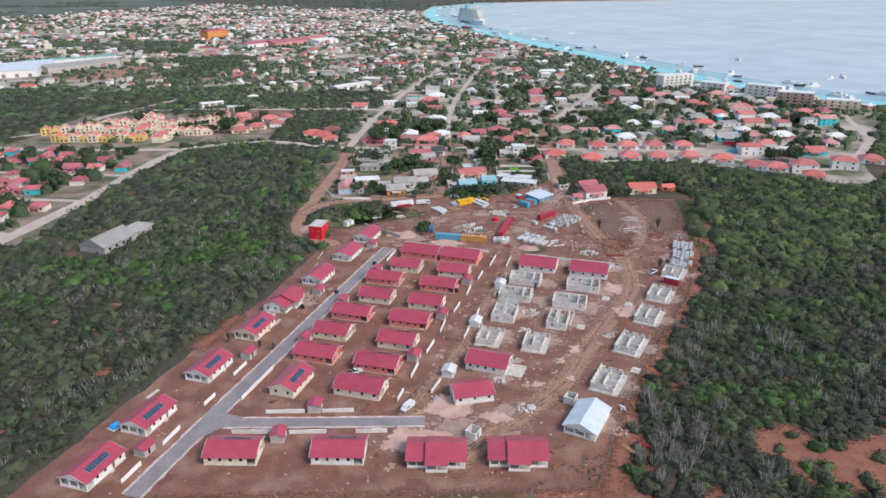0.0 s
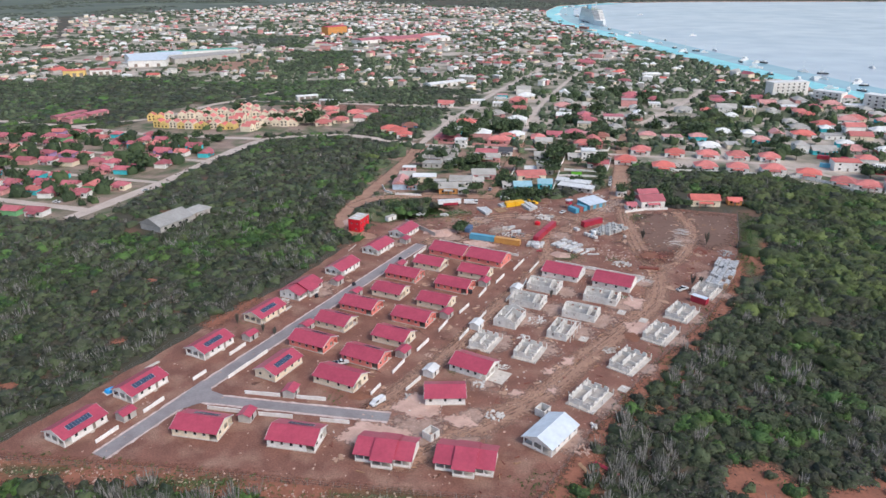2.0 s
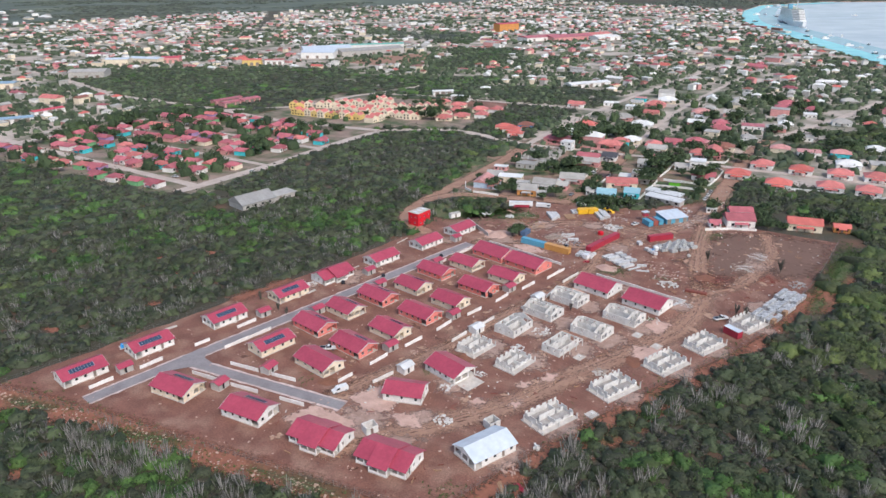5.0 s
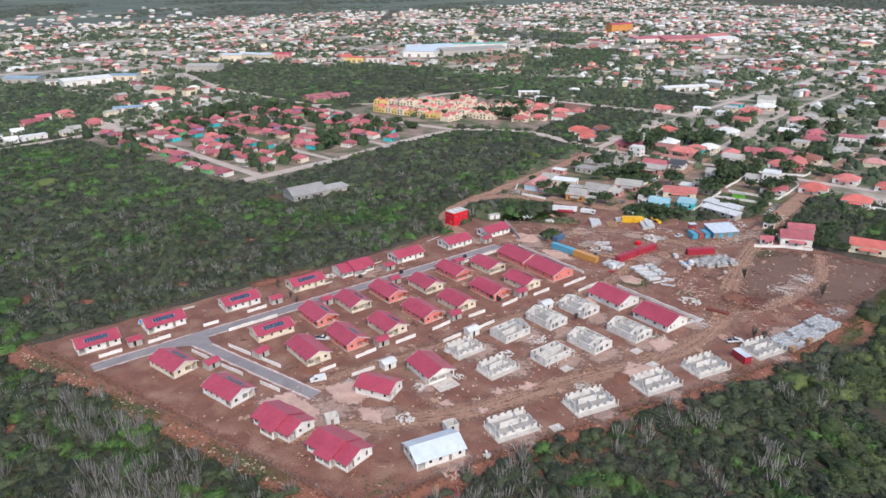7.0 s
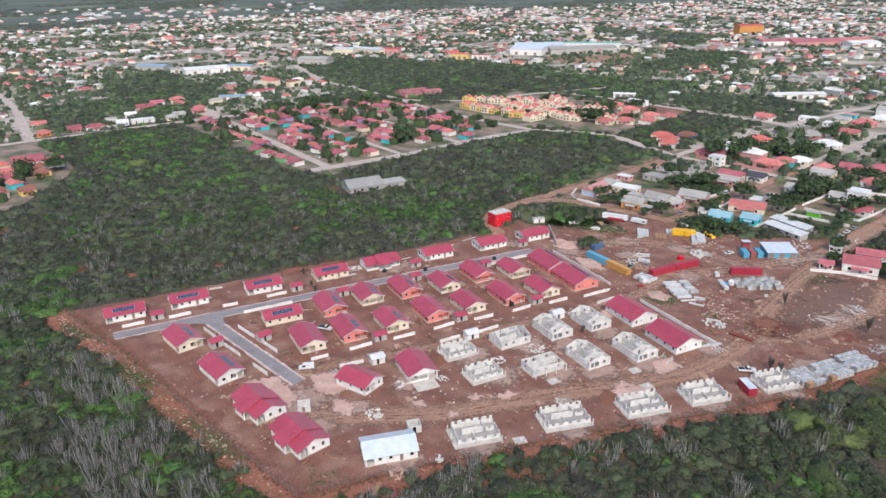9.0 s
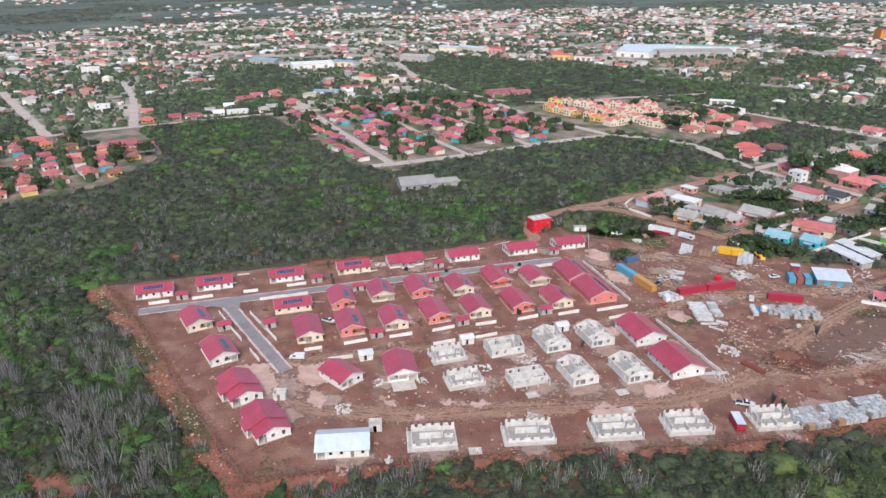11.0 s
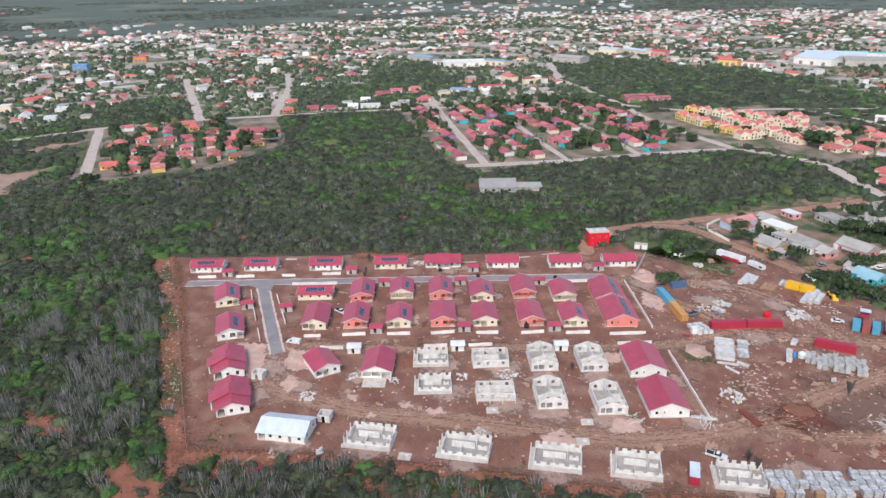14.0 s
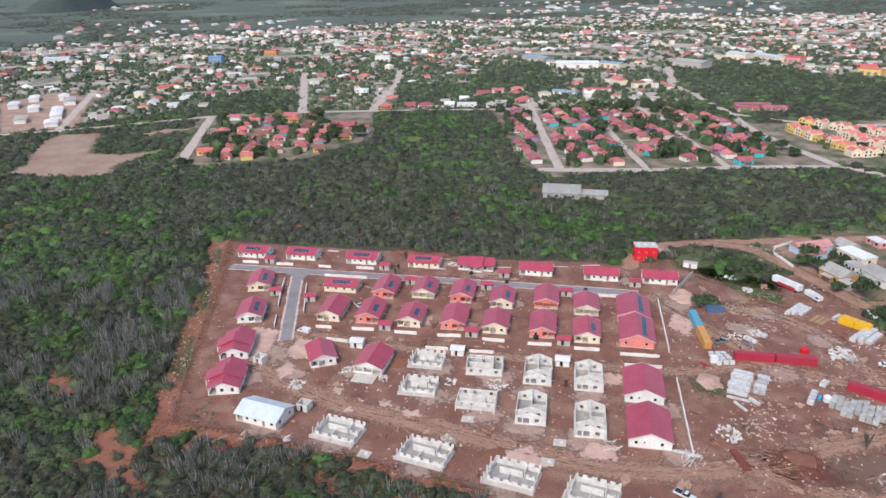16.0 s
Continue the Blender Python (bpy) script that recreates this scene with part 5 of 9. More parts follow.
for x, y, deg in ((5.2, 161.0, 60), (34.0, 178.2, 63)):
    raw = empty("shed_shell", pose(x, y, 0, 0, 0, deg), "roofless white blockwork outbuilding shell with doorway", "shed", "small outbuildings")
    for s in (-1, 1):
        wall_with_holes(Geo(), 3.6, 0.05, 2.4, 0.18, [(1.2, 2.1, 0.05, 2.0)] if s < 0 else [], lambda a, c, b, s=s: (-1.8 + a, s * (1.6 - c), b)).thing("wall", RAW_WALL, raw)
        Geo().box(s * 1.71 - 0.09, -1.42, 0.05, s * 1.71 + 0.09, 1.42, 2.4).thing("wall", RAW_WALL, raw)
    Geo().box(-2, -1.8, 0, 2, 1.8, 0.05).thing("floor_slab", CONCRETE, raw)


# ---- low white garden walls along the streets ----
def garden_wall(p, q, high=1.1, label="low white plastered garden wall along the street", mat=None):
    (ax, ay), (bx, by) = p, q
    n = max(1, round(math.hypot(bx - ax, by - ay) / 4.5))
    deg = math.degrees(math.atan2(by - ay, bx - ax))
    length = math.hypot(bx - ax, by - ay)
    ob = empty("garden_wall", pose(ax, ay, 0, 0, 0, deg), label, "wall", "garden walls")
    for k in range(n):
        a, b = length * k / n, length * (k + 1) / n
        rise = high + 0.12 * (k % 2)
        Geo().box(a, -0.1, 0, b - 0.02, 0.1, rise).box(a - 0.03, -0.15, rise, b - 0.01, 0.15, rise + 0.08).thing("wall_panel", mat or WHITE_WALL, ob)


GARDEN_WALLS_A = [((-82.2, 139.8), (-80.3, 147.0)), ((-77.9, 155.0), (-76.0, 162.5)), ((-73.1, 173.6), (-71.6, 179.0)), ((-69.4, 190.0), (-67.4, 197.5)), ((-63.0, 177.0), (-58.1, 194.6)),
                  ((-61.0, 160.7), (-50.0, 160.8)), ((-45.2, 160.9), (-35.0, 161.4)), ((-27.0, 161.8), (-18.4, 162.2)), ((-54.1, 170.3), (-43.0, 170.8)), ((-38.0, 171.2), (-28.9, 171.6)),
                  ((-16.9, 177.1), (-15.5, 182.8)), ((-13.8, 190.1), (-12.0, 198.0)), ((-9.7, 205.2), (-7.5, 213.0)), ((-5.6, 220.0), (-4.0, 228.2)), ((-1.1, 235.2), (1.2, 242.6)),
                  ((3.7, 250.2), (5.4, 258.0)), ((8.4, 265.0), (10.6, 273.0)), ((13.7, 279.0), (16.9, 291.2))]
GARDEN_WALLS_B = [((-24.0, 305.8), (14.0, 295.5)), ((2.7, 215.4), (4.6, 223.0)), ((6.6, 229.9), (8.5, 237.7)), ((-7.2, 181.6), (-4.4, 189.0)), ((30.5, 291.5), (67.0, 281.5)),
                  ((20.6, 278.2), (23.4, 289.5)), ((14.4, 249.0), (16.2, 255.6)), ((19.4, 262.6), (20.2, 270.0)), ((-30.8, 284.5), (-27.9, 296)), ((-32.9, 274.8), (-32.1, 278.4))]
for p, q in GARDEN_WALLS_A + GARDEN_WALLS_B:
    garden_wall(p, q)
for p, q in (((-64, 249), (-62.3, 256)), ((-70, 245), (-68.5, 250)), ((-61.6, 286), (-60.6, 294)), ((-62, 272), (-60.6, 280)), ((-76, 226), (-74.8, 231))):
    garden_wall(p, q, 0.25, "stacked pale concrete fence planks on the ground", CONCRETE)


# ---- shells under construction ----
# grey floor sheet, darker than the concrete slab around it
ROOM_FLOOR = material("darker_grey_floor", (0.40, 0.37, 0.345), (0.30, 0.275, 0.255), size=1.8, fine=0.4, spread=0.1)


def slab_with_low_walls(m, L, W, label, seed):
    """A raised slab with a terrace on two sides, a tall notched back wall, low notched front walls and free posts; long side +x."""
    rng = random.Random(seed)
    ob = empty("house_foundation", m, label, "house shell", "house shells")
    Geo().box(-L / 2, -W / 2, 0, L / 2, W / 2, 0.35).thing("floor_slab", CONCRETE, ob, "pale concrete floor slab")
    t = 0.2

    def course(a, b, fixed, along, height, cut, pitch=2.0):
        n = max(1, int((b - a) / pitch))
        top = 0.35 + height
        holes = []
        if cut:
            for k in range(n):
                mid = (b - a) * (k + 0.5) / n + rng.uniform(-0.15, 0.15)
                w = rng.choice((0.4, 0.45, 0.55))
                holes.append((mid - w, mid + w, top - cut * rng.choice((1, 1, 1, 0.6)), top))
        put = (lambda u, c, w: (a + u, fixed + c, w)) if along else (lambda u, c, w: (fixed + c, a + u, w))
        wall_with_holes(Geo(), b - a, 0.35, top, t, holes, put).thing("wall", RAW_WALL, ob)

    x0, x1, y0, y1 = -L / 2 + 1.3, L / 2 - 0.25, -W / 2 + 1.6, W / 2 - 0.25
    Geo().box(x0 + t + 0.02, y0 + t + 0.02, 0.35, x1 - t - 0.02, y1 - t - 0.02, 0.375).thing("room_floor", ROOM_FLOOR, ob, "darker grey floor inside the walls")
    course(x0 + t + 0.01, x1, y1 - t, True, 2.3, 0.95)
    course(x0, x1, y0, True, 1.15, 0.75, 2.4)
    course(y0 + t + 0.01, y1, x0, False, 2.0, 1.0, 2.6)
    course(y0 + t + 0.01, y1 - t - 0.01, x1 - t, False, 1.6, 0.9, 2.4)
    mid = (y0 + y1) / 2
    course(x0 + L * 0.16, x0 + L * 0.60, mid, True, 1.9, 0)
    course(mid + 0.3, y1 - t - 0.02, x0 + L * 0.62, False, 1.7, 0)
    course(x0 + L * 0.66, x1 - t - 0.5, mid - 0.1, True, 1.3, 0.6, 1.6)
    course(y0 + t + 0.02, mid - 0.5, x0 + L * 0.36, False, 1.2, 0)
    for x in (-L / 2 + 0.25, -L / 2 + 0.25 + L * 0.45, L / 2 - 0.25):
        Geo().box(x - 0.12, -W / 2 + 0.1, 0.35, x + 0.12, -W / 2 + 0.34, 0.35 + rng.choice((2.0, 1.6, 0.7))).thing("post", RAW_WALL, ob)
    for y in (-W / 2 + 2.0, 0.3, W / 2 - 1.0):
        Geo().box(-L / 2 + 0.12, y - 0.12, 0.35, -L / 2 + 0.36, y + 0.12, 0.35 + rng.choice((2.0, 1.7))).thing("post", RAW_WALL, ob)


def gable_shell(m, L, W, label, ring_only=False):
    """Full-height roofless walls with gable ends at both ends of x, a ridge beam and partitions inside."""
    ob = empty("house_shell", m, label, "house shell", "house shells")
    h, hw, t, eave, ridge = L / 2, W / 2, 0.2, 2.7, 4.3
    Geo().box(-h - 0.2, -hw - 0.2, 0, h + 0.2, hw + 0.2, 0.25).thing("floor_slab", CONCRETE, ob, "pale concrete floor slab")
    Geo().box(-h + t + 0.02, -hw + t + 0.02, 0.25, h - t - 0.02, hw - t - 0.02, 0.275).thing("room_floor", ROOM_FLOOR, ob, "darker grey floor inside the walls")
    for s in (-1, 1):
        holes = [(1.2, 2.2, 1.1, 2.2), (4.2, 5.1, 1.1, 2.2) if s < 0 else (4.2, 5.1, 0.25, 2.3), (L - 2.4, L - 1.4, 1.1, 2.2)]
        wall_with_holes(Geo(), L, 0.25, eave, t, holes, lambda a, c, b, s=s: (-h + a, s * (hw - c), b)).thing("wall", RAW_WALL, ob)
    for e in (-1, 1):
        holes = [(0.5, W * 0.2, 0.6, 2.3), (W * 0.24, W * 0.44, 0.6, 2.3), (W * 0.62, W * 0.62 + 1.2, 1.1, 2.2)] if e > 0 else [(1.2, 2.2, 1.1, 2.2), (W - 3, W - 2, 1.1, 2.2)]
        g = wall_with_holes(Geo(), W - 2 * t, 0.25, eave, t, holes, lambda a, c, b, e=e: (e * (h - c), -hw + t + a, b))
        if not ring_only:
            g.extrude([(-hw, eave), (hw, eave), (0, ridge)], t, "x", h - t if e > 0 else -h)
        g.thing("wall", RAW_WALL, ob)
    g = Geo()
    if not ring_only:
        wall_with_holes(g, W - 2 * t, 0.29, eave, 0.15, [(W * 0.3, W * 0.3 + 0.9, 0.29, 2.3), (W * 0.66, W * 0.66 + 1.1, 1.2, 2.2)], lambda a, c, b: (h - 3.0 - c, -hw + t + a, b))
        g.extrude([(-hw + t, eave), (hw - t, eave), (0, ridge - 0.1)], 0.15, "x", h - 3.15)
        Geo().box(-h + t + 0.01, -0.12, ridge - 0.5, h - 3.17, 0.12, ridge - 0.16).thing("ridge_beam", RAW_WALL, ob, "white ridge beam between the gables")
    else:
        g.box(-h + t, 0.9, 0.29, h - t, 1.05, 2.6)
    g.box(-h + t + 0.01, -0.07, 0.29, h - 3.17, 0.07, 2.5)
    g.box(-1.0, 0.1, 0.29, -0.85, hw - t, 2.3)
    g.thing("partition", RAW_WALL, ob)
    if ring_only:
        Geo().box(-h, -hw - 1.6, eave - 0.2, h, -hw - 1.4, eave + 0.02).box(-h, -hw - 1.4, eave - 0.2, -h + 0.2, -hw, eave + 0.02).box(h - 0.2, -hw - 1.4, eave - 0.2, h, -hw, eave + 0.02).thing("ring_beam", RAW_WALL, ob)
        for k in range(4):
            x = -h + 0.1 + (L - 0.2) * k / 3
            Geo().box(x - 0.1, -hw - 1.6, 0, x + 0.1, -hw - 1.4, eave - 0.2).thing("post", RAW_WALL, ob)


LOW_LABEL = "house slab with half-built white block walls"
for i, (ax, ay, bx, by) in enumerate(((48.1, 180.5, 54.1, 192.6), (59.7, 203.5, 66.3, 215.9), (71.1, 225.0, 77.2, 237.2), (79.9, 243.6, 85.8, 255.0), (91.4, 265.8, 97.0, 277.0))):
    deg = math.degrees(math.atan2(by - ay, bx - ax))
    slab_with_low_walls(side_on((ax + bx) / 2, (ay + by) / 2, deg, 9.0), math.hypot(bx - ax, by - ay), 9.0, LOW_LABEL + " at the east fence", i)
for i, (x, y) in enumerate(((15.6, 214.3), (31.0, 210.8))):
    slab_with_low_walls(side_on(x, y, ROW, 8.4), 11.6, 8.4, LOW_LABEL + " in the middle rows", 10 + i)
gable_shell(side_on(21.7, 232.7, ROW + 2, 8.2), 11.4, 8.2, "roofless white block house shell with gable ends")
gable_shell(side_on(39.9, 227.7, ROW, 7.0), 11.4, 7.0, "roofless white block house shell with ring beam", True)
for x, y, L in ((28.7, 248.2, 12.2), (33.8, 263.0, 12.2), (48.7, 242.1, 12.2), (56.3, 257.2, 12.6)):
    gable_shell(end_on(x, y, ROW + 1, L), L, 8.5, "roofless white block house shell with two gable walls")
for x, y, deg in ((44.2, 225.0, 74), (65.0, 243.5, 70), (57.0, 196.0, 63), (68.2, 238.5, 63), (57.4, 248.5, 74), (52.9, 218.6, 30)):
    tank = empty("septic_slab", pose(x, y, 0, 0, 0, deg), "square pale concrete slab with a raised manhole", "slab", "concrete slabs")
    Geo().box(-1.7, -1.4, 0, 1.7, 1.4, 0.3).thing("slab", CONCRETE, tank)
    Geo().box(0.1, -0.3, 0.3, 0.9, 0.5, 0.55).thing("manhole", RAW_WALL, tank)


# ---- the builders' yard ----
def container(m, mat, label, L=12.19, W=2.44, H=2.59):
    ob = empty("shipping_container", m, label, "container", "shipping containers")
    x0, x1, y0, y1 = -L / 2, L / 2, -W / 2, W / 2
    for s in (-1, 1):                         # corrugated long sides
        n = int(L / 0.42)
        pts, y = [], s * (W / 2 - 0.03)
        for k in range(n + 1):
            x = x0 + 0.1 + (L - 0.2) * k / n
            dy = -s * 0.05 if k % 2 else 0.0
            pts += [(x, y + dy, 0.16), (x, y + dy, H - 0.12)]
        Geo().add(pts, [(2 * k, 2 * k + 2, 2 * k + 3, 2 * k + 1)[::-s] for k in range(n)]).thing("side_panel", mat, ob)
    Geo().box(x0 + 0.02, y0 + 0.06, 0.12, x0 + 0.08, y1 - 0.06, H - 0.1).thing("end_panel", mat, ob)
    Geo().box(x0 + 0.05, y0 + 0.03, H - 0.08, x1 - 0.05, y1 - 0.03, H - 0.02).thing("roof_panel", mat, ob)
    Geo().box(x0 + 0.05, y0 + 0.03, 0.1, x1 - 0.05, y1 - 0.03, 0.16).thing("floor_panel", TIMBER, ob)
    for s in (-1, 1):
        door = Geo().box(x1 - 0.1, min(0.02 * s, s * (W / 2 - 0.07)), 0.16, x1 - 0.04, max(0.02 * s, s * (W / 2 - 0.07)), H - 0.14).thing("door", mat, ob)
        Geo().box(x1 - 0.04, s * 0.5 - 0.03, 0.2, x1, s * 0.5 + 0.03, H - 0.2).thing("lock_bar", ALUMINIUM, door)
    g = Geo()
    for x in (x0, x1 - 0.12):
        for y in (y0, y1 - 0.1):
            g.box(x, y, 0, x + 0.12, y + 0.1, H)
    for z in (0.0, H - 0.12):
        g.box(x0 + 0.12, y0, z, x1 - 0.12, y0 + 0.03, z + 0.12).box(x0 + 0.12, y1 - 0.03, z, x1 - 0.12, y1, z + 0.12)
    g.thing("corner_frame", mat, ob)
    return ob


container(pose(-4.8, 312.4, 0.1, 0, 0, -10), CONT_BLUE, "light blue steel shipping container on the dirt")
container(pose(7.3, 310.1, 0.1, 0, 0, -11), CONT_OCHRE, "ochre-yellow steel shipping container beside a blue one")
container(pose(21.4, 320.7, 0.1, 0, 0, 75), CONT_RED, "crimson steel shipping container end to end with another")
container(pose(24.8, 332.9, 0.1, 0, 0, 73), CONT_RED, "crimson steel shipping container end to end with another")
container(pose(44.9, 344.6, 0.1, 0, 0, 44), CONT_RED, "crimson steel shipping container behind grey block pallets")
store = container(pose(86.4, 263.2, 0.1, 0, 0, 146), CONT_RED, "small crimson site container with pale roof beside a house slab", 6.06)
Geo().box(-3.05, -1.24, 2.6, 3.05, 1.24, 2.66).thing("roof_sheet", WHITE_ROOF, store, "pale dusty roof sheet")
container(pose(-13.2, 323.4, 0.1, 0, 0, 84), material("slate_blue_steel", (0.09, 0.16, 0.28), rough=0.5), "slate-blue small container by a bush", 6.06, 2.44, 2.2)
for k, mat in enumerate((CONT_BLUE, material("brick_red_steel", (0.36, 0.10, 0.08), rough=0.5), CONT_BLUE)):
    container(pose(35.2 + 2.0 * k, 362.6 + 2.2 * k, 0.1, 0, 0, 135), mat, "small site container in a row beside the blue shed", 6.06)


def frame_shed(m):
    shed = empty("site_shed", m, "blue-walled site shed with pale sloping metal roof", "shed")
    Geo().box(-6.0, -4.6, 0, 6.0, -4.4, 2.6).thing("wall", CONT_BLUE, shed)
    Geo().box(-6.0, 4.4, 0, 6.0, 4.6, 3.6).thing("wall", CONT_BLUE, shed)
    for x in (-6.0, 5.8):
        Geo().extrude([(-4.4, 0), (4.4, 0), (4.4, 3.5), (-4.4, 2.5)], 0.2, "x", x).thing("wall", CONT_BLUE, shed)
    Geo().add([(-6.4, -5.1, 2.65), (6.4, -5.1, 2.65), (6.4, 5.1, 3.75), (-6.4, 5.1, 3.75), (-6.4, -5.1, 2.8), (6.4, -5.1, 2.8), (6.4, 5.1, 3.9), (-6.4, 5.1, 3.9)],
              [(3, 2, 1, 0), (4, 5, 6, 7), (0, 1, 5, 4), (1, 2, 6, 5), (2, 3, 7, 6), (3, 0, 4, 7)]).thing("roof", WHITE_ROOF, shed, "pale metal roof")
    for x in (-4.5, 0, 4.5):
        Geo().box(x - 1.1, -4.66, 0.1, x + 1.1, -4.6, 2.3).thing("door", DOOR, shed)


frame_shed(pose(44.2, 374.8, 0, 0, 0, 46))
cabin = empty("lookout_cabin", pose(32.5, 368.5, 0, 0, 0, 46), "small white-roofed lookout cabin on red posts", "cabin")
for x in (-1.3, 1.3):
    for y in (-1.0, 1.0):
        Geo().box(x - 0.08, y - 0.08, 0, x + 0.08, y + 0.08, 4.6).thing("post", RUST, cabin)
Geo().box(-1.4, -1.1, 2.6, 1.4, 1.1, 3.5).thing("body", CONT_RED, cabin)
Geo().box(-1.7, -1.4, 4.6, 1.7, 1.4, 4.75).thing("roof", WHITE_ROOF, cabin)


def red_block_house():
    ob = empty("site_tower", pose(-66.2, 315.4, 0, 0, 0, 80), "two-storey bright red metal-clad building with pale flat roof", "building")
    L, W, H = 9.4, 6.2, 6.4
    holes = [(1.2, 2.0, 4.0, 4.8), (4.3, 5.1, 4.0, 4.8), (7.3, 8.1, 4.0, 4.8), (4.0, 4.9, 0.1, 2.1), (1.4, 2.2, 1.2, 2.0)]
    put = lambda a, c, b: (-L / 2 + a, -W / 2 + c, b)
    wall_with_holes(Geo(), L, 0, H, 0.15, holes, put).thing("wall", TOWER_RED, ob)
    for hole in holes:
        window(ob, put, *hole, depth=0.07)
    wall_with_holes(Geo(), L, 0, H, 0.15, [], lambda a, c, b: (-L / 2 + a, W / 2 - c, b)).thing("wall", TOWER_RED, ob)
    holes = [(1.0, 1.8, 4.0, 4.8), (3.9, 4.7, 4.0, 4.8), (1.6, 2.4, 1.2, 2.0)]
    for s in (-1, 1):
        put = lambda a, c, b, s=s: (s * (L / 2 - c), -W / 2 + 0.15 + a, b)
        wall_with_holes(Geo(), W - 0.3, 0, H, 0.15, holes, put).thing("wall", TOWER_RED, ob)
        for hole in holes:
            window(ob, put, *hole, depth=0.07)
    Geo().box(-L / 2 - 0.1, -W / 2 - 0.1, H, L / 2 + 0.1, W / 2 + 0.1, H + 0.2).thing("roof", CONCRETE, ob, "pale flat roof")
    for x in (-3, 0, 3.2):
        Geo().box(x - 0.5, -1.2, H + 0.2, x + 0.5, 1.4, H + 0.32).thing("roof_hatch", WHITE_ROOF, ob)


red_block_house()
hut = empty("white_hut", pose(-54.6, 331.2, 0, 0, 0, 60), "small white hut with flat roof beside the weeds", "hut")
Geo().box(-2.8, -1.2, 0.05, 2.8, 1.2, 2.2).thing("body", WHITE_WALL, hut)
Geo().box(-2.9, -1.3, 2.2, 2.9, 1.3, 2.35).thing("roof", GREY_WALL, hut)
Geo().box(-0.5, -1.24, 0.05, 0.4, -1.2, 1.9).thing("door", DOOR, hut)
garden_wall((-46, 328.5), (-27.5, 312.5), 1.9, "tall grey precast wall segment standing in the yard", GREY_WALL)


def heap(x, y, r, h, mat, label, seed, squash=1.0):
    """A loose heap with a lumpy flank."""
    rng = random.Random(seed)
    g, rings, n = Geo(), 7, 22
    pts = [(0, 0, h)]
    for i in range(1, rings + 1):
        s = i / rings
        for k in range(n):
            a = math.tau * k / n
            rr = r * s * (1 + 0.16 * math.sin(2 * a + seed) + 0.1 * math.sin(5 * a + seed * 2)) + rng.uniform(-0.06, 0.06) * r * s
            z = max(0, h * (1 - s) ** 0.9 * (1 + rng.uniform(-0.16, 0.16))) if i < rings else 0.0
            pts.append((rr * math.cos(a), rr * math.sin(a) * squash, z))
    faces = [(0, 1 + k, 1 + (k + 1) % n) for k in range(n)]
    for i in range(rings - 1):
        for k in range(n):
            a, b = 1 + i * n + k, 1 + i * n + (k + 1) % n
            faces.append((a, a + n, b + n, b))
    ob = g.add(pts, faces).thing("soil_mound", mat)
    ob.location = (x, y, 0.05)
    return tagged(ob, label, "heap", "heaps")


for i, (x, y, r, h, mat, label) in enumerate(((-24.5, 317.5, 6.0, 1.9, SAND, "heap of pale pink sand on the dirt"), (-30.5, 318.0, 3.6, 1.5, SAND, "smaller heap of pale pink sand"), (32.2, 301.2, 4.2, 1.0, SAND, "flat heap of pale pink sand"), (10.2, 207.0, 4.0, 1.1, CLAY, "heap of dark red soil beside a slab"),
                                             (60.5, 230.5, 3.2, 0.5, CLAY, "low spread heap of red soil"), (-72.5, 325.5, 6.0, 1.2, SAND, "low heap of pale sand beside the red building"), (70.3, 308.6, 4.6, 0.45, CLAY, "low spread of dark red soil beside scattered boards"), (-20.0, 176.5, 3.0, 0.5, CLAY, "low heap of red soil at the street"))):
    heap(x, y, r, h, mat, label, i)


def debris(x, y, r, n, mat, label, seed, long=1.0, flat=0.3):
    """A scatter of broken blocks or boards."""
    rng = random.Random(seed)
    g = Geo()
    for _ in range(n):
        a, d = rng.uniform(0, math.tau), r * math.sqrt(rng.random())
        s = rng.uniform(0.18, 0.6)
        z = max(0, (1 - d / r)) * rng.uniform(0, 0.6) * (1 if flat > 0.2 else 0.3)
        g.turned(x + d * math.cos(a), y + d * math.sin(a), 0.04 + z, 0.04 + z + s * flat * 1.6, s * long * 1.6, s * (0.9 if long < 1.8 else 0.36), rng.uniform(0, 180) if long < 2.3 else rng.gauss(40 * seed, 22), rng.uniform(-0.1, 0.1))
    return tagged(g.thing("rubble", mat), label, "rubble", kind="stuff")


DEBRIS_A = [(20.8, 174.2, 2.6, 40, RAW_WALL, 1, 0.4), (-69.0, 231.8, 2.4, 30, RAW_WALL, 1, 0.4), (53.0, 219.5, 2.0, 22, SCRAP, 1.5, 0.5),
            (27.2, 236.0, 3.2, 34, RAW_WALL, 1, 0.35), (24.0, 222.0, 2.2, 22, RAW_WALL, 1, 0.3), (14.0, 190.0, 2.2, 22, RAW_WALL, 1, 0.3), (20.0, 201.5, 2.0, 22, RAW_WALL, 1, 0.3),
            (-42.0, 343.0, 2.4, 26, RAW_WALL, 1, 0.5), (-24.0, 340.0, 6.0, 60, TIMBER, 2.6, 0.15), (-14.0, 333.0, 5.0, 50, SCRAP, 2.0, 0.25), (73.0, 303.0, 5.5, 60, TIMBER, 3.4, 0.1)]
